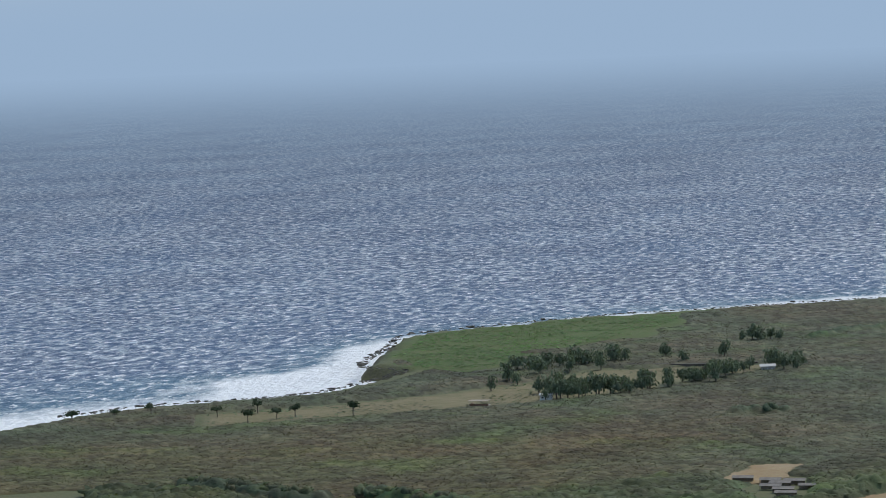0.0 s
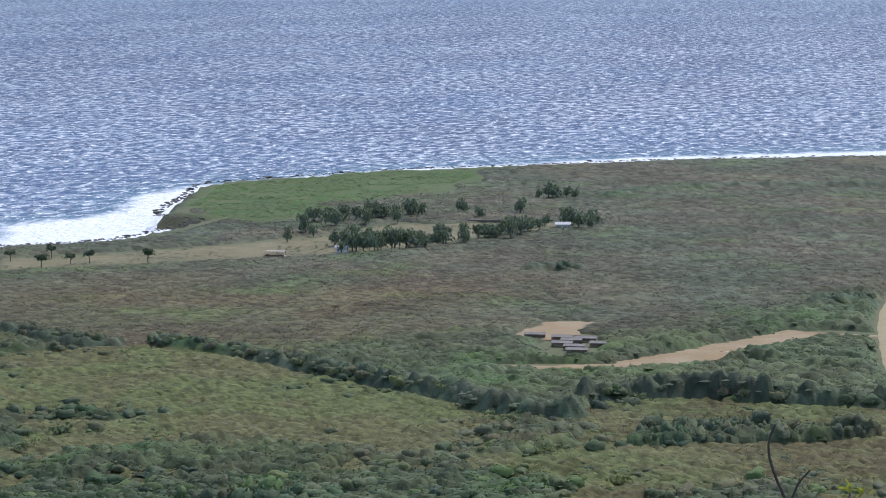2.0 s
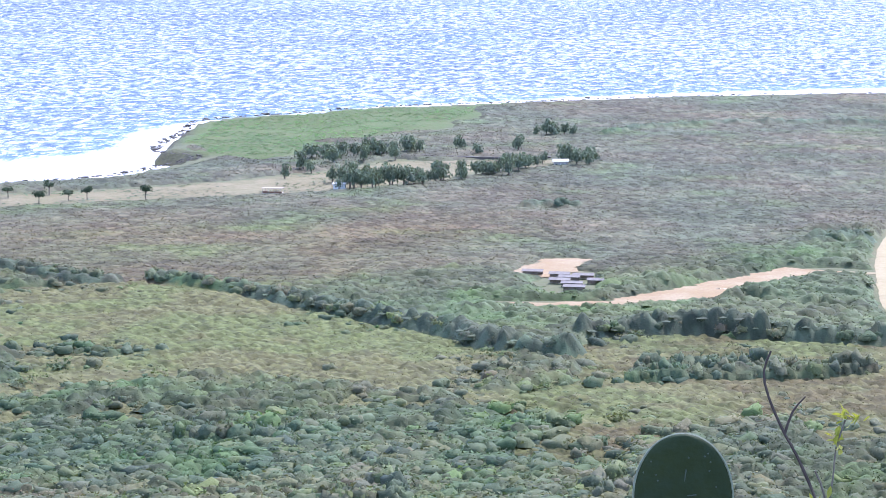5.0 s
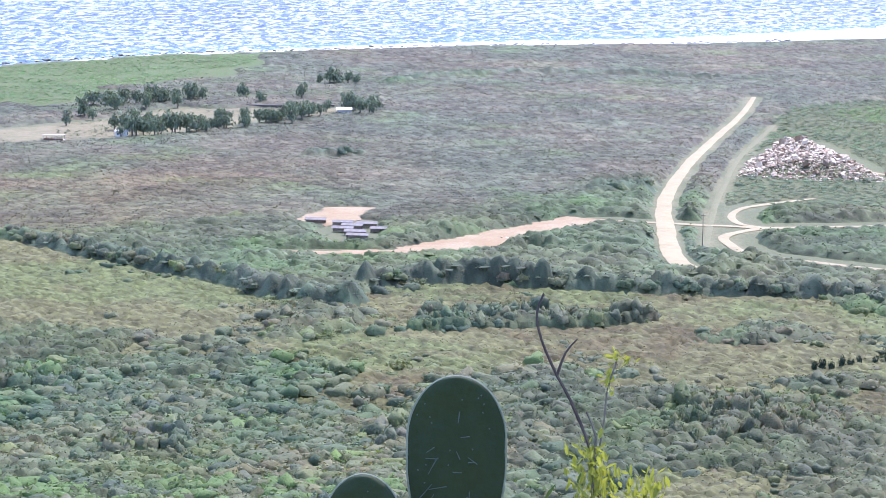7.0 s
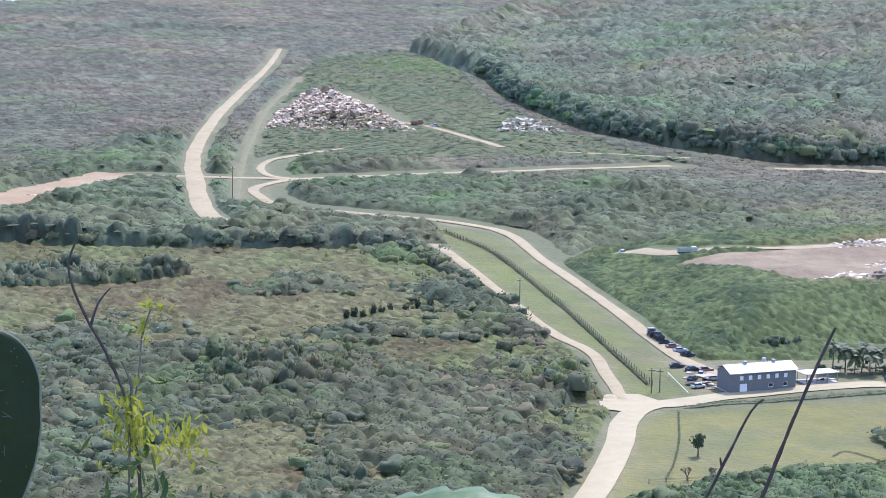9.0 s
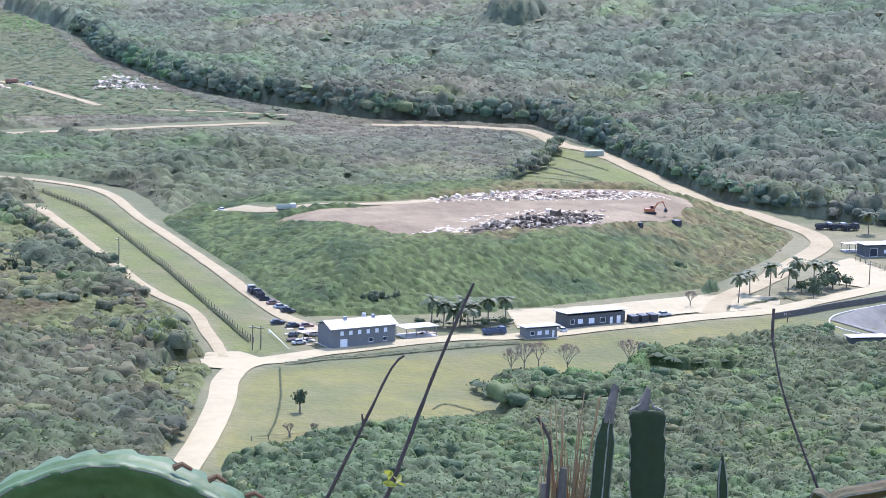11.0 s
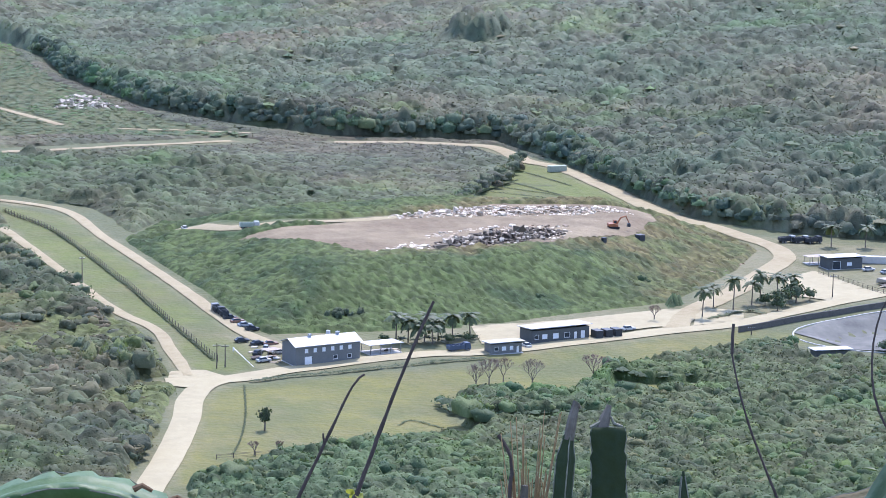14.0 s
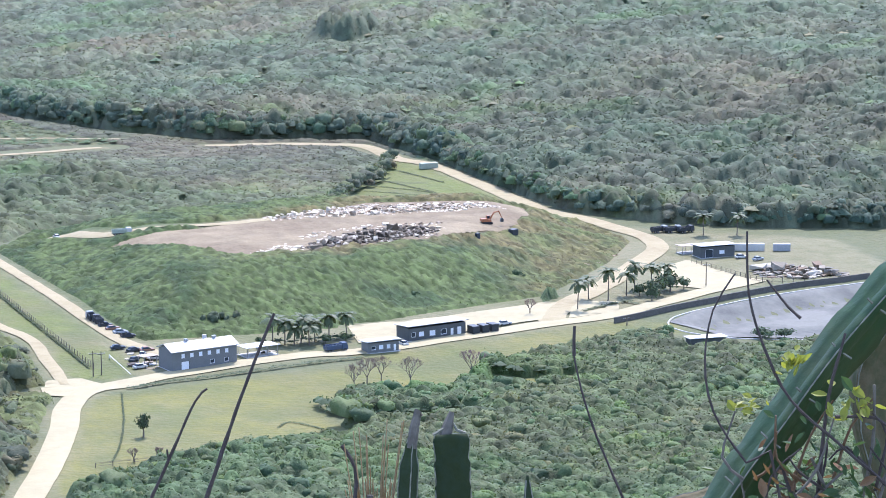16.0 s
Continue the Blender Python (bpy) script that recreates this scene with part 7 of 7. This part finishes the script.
upright = rooted("column_cactus", 0.913, 4.34, "dark upright winged cactus with a withered tip", "cactus", "upright cacti")
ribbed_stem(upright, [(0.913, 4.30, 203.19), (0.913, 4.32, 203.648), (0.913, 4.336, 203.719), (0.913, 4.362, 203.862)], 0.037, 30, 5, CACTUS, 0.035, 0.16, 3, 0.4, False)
part("withered_tip", tube(local([(0.905, 4.362, 203.855), (0.913, 4.366, 203.88), (0.919, 4.37, 203.897)], upright), 0.012, 0.004, 6), GREY_TWIG, upright)
part("horny_crest", tube(local([(0.886, 4.36, 203.862), (0.905, 4.362, 203.872), (0.916, 4.364, 203.885)], upright), 0.003, 0.002, 5), RIB_EDGE, upright)
part("horny_crest", tube(local([(0.94, 4.36, 203.862), (0.926, 4.362, 203.868), (0.92, 4.364, 203.88)], upright), 0.003, 0.002, 5), RIB_EDGE, upright)
slim = rooted("column_cactus", 0.819, 4.25, "slim upright cactus with a pale dead tip", "cactus", "upright cacti")
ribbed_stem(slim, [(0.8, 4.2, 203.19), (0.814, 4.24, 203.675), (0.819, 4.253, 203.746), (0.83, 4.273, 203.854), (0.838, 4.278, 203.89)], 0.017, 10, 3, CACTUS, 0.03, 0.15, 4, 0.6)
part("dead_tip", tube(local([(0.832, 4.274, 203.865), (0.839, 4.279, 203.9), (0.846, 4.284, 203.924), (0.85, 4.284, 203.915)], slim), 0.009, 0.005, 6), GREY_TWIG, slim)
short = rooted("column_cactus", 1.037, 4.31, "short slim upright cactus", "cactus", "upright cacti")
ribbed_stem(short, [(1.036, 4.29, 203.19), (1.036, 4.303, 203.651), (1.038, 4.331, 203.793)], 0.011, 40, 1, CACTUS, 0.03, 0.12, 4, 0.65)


def leaf_blade(length, wide):
    bm = bmesh.new()
    rows = []
    for i in range(5):
        s = i / 4
        h = wide * math.sin(math.pi * (0.08 + 0.9 * s)) / 2
        z = 0.25 * length * s * s
        rows.append([bm.verts.new((s * length, -h, z + h * 0.5)), bm.verts.new((s * length, 0, z)), bm.verts.new((s * length, h, z + h * 0.5))])
    for a, b in zip(rows, rows[1:]):
        for k in range(2):
            bm.faces.new((a[k], b[k], b[k + 1], a[k + 1]))
    return bm


def leafy(ob, centre, spread_, count, length, wide, mat, seed, upward=20, name="leaf"):
    rnd = random.Random(seed)
    c = Vector(centre) - ob.matrix_world.translation
    first = None
    for k in range(count):
        m = pose(c.x + rnd.gauss(0, spread_[0]), c.y + rnd.gauss(0, spread_[0]), c.z + rnd.gauss(0, spread_[1]), rnd.uniform(-50, 50), -upward + rnd.uniform(-45, 45), rnd.uniform(0, 360)) @ Matrix.Scale(rnd.uniform(0.7, 1.3), 4)
        if first is None:
            first = part(name, leaf_blade(length, wide), mat, ob)
            first.matrix_basis = m
        else:
            again(first, ob, m)


def twig(ob, points, r0, r1, mat=TWIG, name="twig"):
    return part(name, tube(fine_line(local(points, ob), 0.02), r0, r1, 6, wobble=0.18, seed=len(points)), mat, ob)


fork = rooted("forked_twig", -0.515, 4.64, "bare dark forked twig rising from the ledge", "twig")
twig(fork, [(-0.49, 4.62, 203.19), (-0.51, 4.635, 203.6), (-0.519, 4.641, 203.776), (-0.539, 4.654, 203.872), (-0.576, 4.662, 203.957), (-0.601, 4.665, 204.0), (-0.63, 4.671, 204.062), (-0.639, 4.677, 204.105), (-0.628, 4.684, 204.139)], 0.006, 0.002)
twig(fork, [(-0.601, 4.665, 204.0), (-0.588, 4.674, 204.038), (-0.568, 4.681, 204.063)], 0.003, 0.0013)
sprig = rooted("lime_green_shrub", -0.515, 4.55, "lime-green leafy shrub with pale flowers", "shrub")
twig(sprig, [(-0.53, 4.53, 203.19), (-0.522, 4.543, 203.801), (-0.514, 4.56, 203.895), (-0.507, 4.57, 203.951), (-0.504, 4.579, 203.998), (-0.49, 4.589, 204.045)], 0.0035, 0.0015, GREY_TWIG)
twig(sprig, [(-0.522, 4.545, 203.82), (-0.522, 4.553, 203.867), (-0.52, 4.563, 203.919), (-0.537, 4.567, 203.961)], 0.003, 0.0018, GREY_TWIG)
leafy(sprig, (-0.482, 4.589, 204.045), (0.009, 0.007), 16, 0.016, 0.01, LIME_LEAF, 1)
leafy(sprig, (-0.503, 4.58, 204.01), (0.005, 0.011), 14, 0.014, 0.009, LIME_LEAF, 2)
leafy(sprig, (-0.515, 4.55, 203.84), (0.022, 0.024), 120, 0.017, 0.008, LIME_LEAF, 3, 50)
leafy(sprig, (-0.525, 4.55, 203.88), (0.016, 0.016), 60, 0.016, 0.008, LIME_LEAF, 7, 50)
leafy(sprig, (-0.44, 4.555, 203.825), (0.022, 0.02), 70, 0.018, 0.008, LIME_LEAF, 4, 50)
leafy(sprig, (-0.49, 4.55, 203.7), (0.05, 0.06), 70, 0.028, 0.012, GREEN_LEAF, 5, 40)

stalk_a = rooted("bare_stalk", 0.392, 4.6, "long bare leaning stalk", "twig", "bare stalks")
twig(stalk_a, [(0.3, 4.59, 203.19), (0.392, 4.6, 203.592), (0.416, 4.607, 203.648), (0.479, 4.623, 203.775), (0.527, 4.634, 203.872), (0.548, 4.635, 203.893)], 0.0055, 0.002)
twig(stalk_a, [(0.479, 4.623, 203.775), (0.477, 4.623, 203.785), (0.476, 4.623, 203.793)], 0.0025, 0.0015)
stalk_b = rooted("bare_stalk", 0.488, 4.583, "long bare leaning stalk with one small leaf", "twig", "bare stalks")
twig(stalk_b, [(0.41, 4.57, 203.19), (0.488, 4.583, 203.585), (0.521, 4.593, 203.662), (0.584, 4.616, 203.826), (0.627, 4.63, 203.932), (0.666, 4.641, 204.018)], 0.006, 0.0025)
leafy(stalk_b, (0.53, 4.59, 203.683), (0.006, 0.007), 6, 0.022, 0.011, LIME_LEAF, 6)
stalk_c = rooted("bare_stalk", 1.264, 4.47, "thin bare curving stalk", "twig", "bare stalks")
twig(stalk_c, [(1.3, 4.45, 203.19), (1.264, 4.471, 203.636), (1.25, 4.482, 203.683), (1.197, 4.518, 203.824), (1.171, 4.545, 203.938), (1.174, 4.555, 203.99)], 0.0035, 0.0016)
part("seed_head", tube(local([(1.171, 4.545, 203.94), (1.172, 4.55, 203.965), (1.174, 4.555, 203.99)], stalk_c), 0.003, 0.0025, 6), TWIG, stalk_c)
curl = rooted("bare_stalk", 0.754, 4.359, "curled dead stalk on the ledge", "twig", "bare stalks")
twig(curl, [(0.76, 4.35, 203.19), (0.754, 4.359, 203.707), (0.76, 4.374, 203.789), (0.754, 4.382, 203.821), (0.738, 4.389, 203.845)], 0.004, 0.003)

tuft = rooted("dry_grass_tuft", 0.785, 4.365, "tuft of dry straw-coloured grass and a dead stump", "grass")
rnd_ = random.Random(5)
for k in range(85):
    lean, high_ = rnd_.uniform(-0.045, 0.06), rnd_.uniform(0.5, 0.62) + (0.09 if k % 6 == 0 else 0)
    part("blade", tube([(rnd_.uniform(-0.02, 0.02), rnd_.uniform(-0.02, 0.02), 0), (lean * 0.4, 0, high_ * 0.7), (lean, 0.01, high_)], 0.0026, 0.001, 3), STRAW, tuft)
part("stump", tube(local([(0.775, 4.36, 203.19), (0.776, 4.362, 203.6), (0.778, 4.364, 203.72), (0.781, 4.365, 203.765)], tuft), 0.011, 0.006, 7, wobble=0.2), GREY_TWIG, tuft)
part("stump", tube(local([(0.752, 4.36, 203.19), (0.75, 4.362, 203.6), (0.748, 4.364, 203.74)], tuft), 0.009, 0.005, 7, wobble=0.2), GREY_TWIG, tuft)

leaning = rooted("leaning_cactus", 1.16, 3.7, "large leaning three-winged cactus with old brown patches", "cactus")
arm_line = [(1.075, 3.7, 203.19), (1.105, 3.702, 203.74), (1.145, 3.704, 203.848), (1.2, 3.71, 203.932), (1.267, 3.713, 204.018), (1.353, 3.717, 204.128), (1.461, 3.717, 204.243), (1.535, 3.714, 204.311), (1.635, 3.71, 204.385)]
arm_stem = ribbed_stem(leaning, arm_line, 0.046, 66, 4, ARM_CACTUS, 0.085, 0.16, 3, 0.34)
for k in range(6):
    c = Vector(arm_line[3]).lerp(Vector(arm_line[6]), k / 5) - leaning.matrix_world.translation + Vector((0, -0.03, 0))
    part("areole_bar", tube([c + Vector((-0.026, 0.012, 0.022)), c + Vector((-0.012, 0.004, 0.008)), c], 0.0018, 0.0018, 4), RIB_EDGE, arm_stem)
ribbed_stem(leaning, [(1.46, 3.76, 203.19), (1.462, 3.76, 203.828), (1.441, 3.765, 203.91), (1.42, 3.78, 204.02), (1.43, 3.79, 204.1), (1.47, 3.785, 204.154)], 0.045, 40, 6, OLD_CACTUS, 0.07, 0.25)
low_arm = rooted("leaning_cactus", 1.17, 3.92, "low pale cactus stem creeping over the ledge", "cactus")
ribbed_stem(low_arm, [(1.06, 3.93, 203.19), (1.07, 3.93, 203.78), (1.106, 3.919, 203.835), (1.173, 3.912, 203.852), (1.23, 3.906, 203.868), (1.298, 3.902, 203.9), (1.36, 3.9, 203.95)], 0.015, 30, 7, OLD_CACTUS, 0.05, 0.2)
vine = rooted("thorny_vine", 1.39, 3.56, "tangled dark vine with lime-green young leaves", "vine")
twig(vine, [(1.45, 3.54, 203.19), (1.43, 3.545, 203.8), (1.392, 3.555, 203.933), (1.318, 3.586, 204.01), (1.244, 3.615, 204.08), (1.208, 3.637, 204.158), (1.192, 3.654, 204.227), (1.193, 3.67, 204.312)], 0.0045, 0.0015)
twig(vine, [(1.26, 3.58, 203.19), (1.223, 3.593, 203.947), (1.179, 3.612, 203.995), (1.137, 3.634, 204.065), (1.128, 3.649, 204.134), (1.142, 3.66, 204.204), (1.174, 3.663, 204.254)], 0.0035, 0.0013)
twig(vine, [(1.27, 3.6, 203.8), (1.285, 3.61, 203.95), (1.3, 3.62, 204.08), (1.325, 3.625, 204.17)], 0.004, 0.002)
twig(vine, [(1.25, 3.6, 204.2), (1.235, 3.61, 204.215), (1.21, 3.63, 204.25)], 0.0025, 0.0015)
for k, (a, b) in enumerate((((1.2, 3.6, 203.86), (1.32, 3.6, 203.98)), ((1.24, 3.6, 203.84), (1.23, 3.61, 203.99)), ((1.3, 3.6, 203.85), (1.27, 3.6, 204.0)), ((1.3, 3.59, 204.06), (1.4, 3.58, 204.02)), ((1.34, 3.6, 203.9), (1.36, 3.6, 204.1)), ((1.17, 3.6, 203.88), (1.25, 3.6, 203.9)))):
    twig(vine, [a, tuple((np.array(a) + np.array(b)) / 2 + np.array((0.01, 0, 0.015))), b], 0.003, 0.002, (GREY_TWIG, TWIG)[k % 2])
wild = random.Random(77)
for k in range(34):
    a = Vector((wild.uniform(1.17, 1.42), wild.uniform(3.58, 3.64), wild.uniform(203.8, 203.98)))
    b = a + Vector((wild.uniform(-0.07, 0.07), wild.uniform(-0.02, 0.02), wild.uniform(0.02, 0.13)))
    m = (a + b) / 2 + Vector((wild.uniform(-0.025, 0.025), 0, wild.uniform(-0.02, 0.03)))
    twig(vine, [tuple(a), tuple(m), tuple(b)], 0.0028, 0.0012, (GREY_TWIG, TWIG, BROWN_LEAF)[k % 3])
leafy(vine, (1.25, 3.618, 204.128), (0.009, 0.009), 16, 0.018, 0.012, LIME_LEAF, 11)
leafy(vine, (1.182, 3.622, 204.069), (0.012, 0.006), 14, 0.016, 0.01, LIME_LEAF, 12)
leafy(vine, (1.335, 3.595, 204.068), (0.022, 0.012), 22, 0.02, 0.012, LIME_LEAF, 13)
leafy(vine, (1.3, 3.6, 203.95), (0.06, 0.05), 80, 0.02, 0.012, GREEN_LEAF, 14, 20, "green_leaf")
leafy(vine, (1.28, 3.6, 203.92), (0.055, 0.045), 70, 0.021, 0.011, BROWN_LEAF, 15, 10, "dead_leaf")
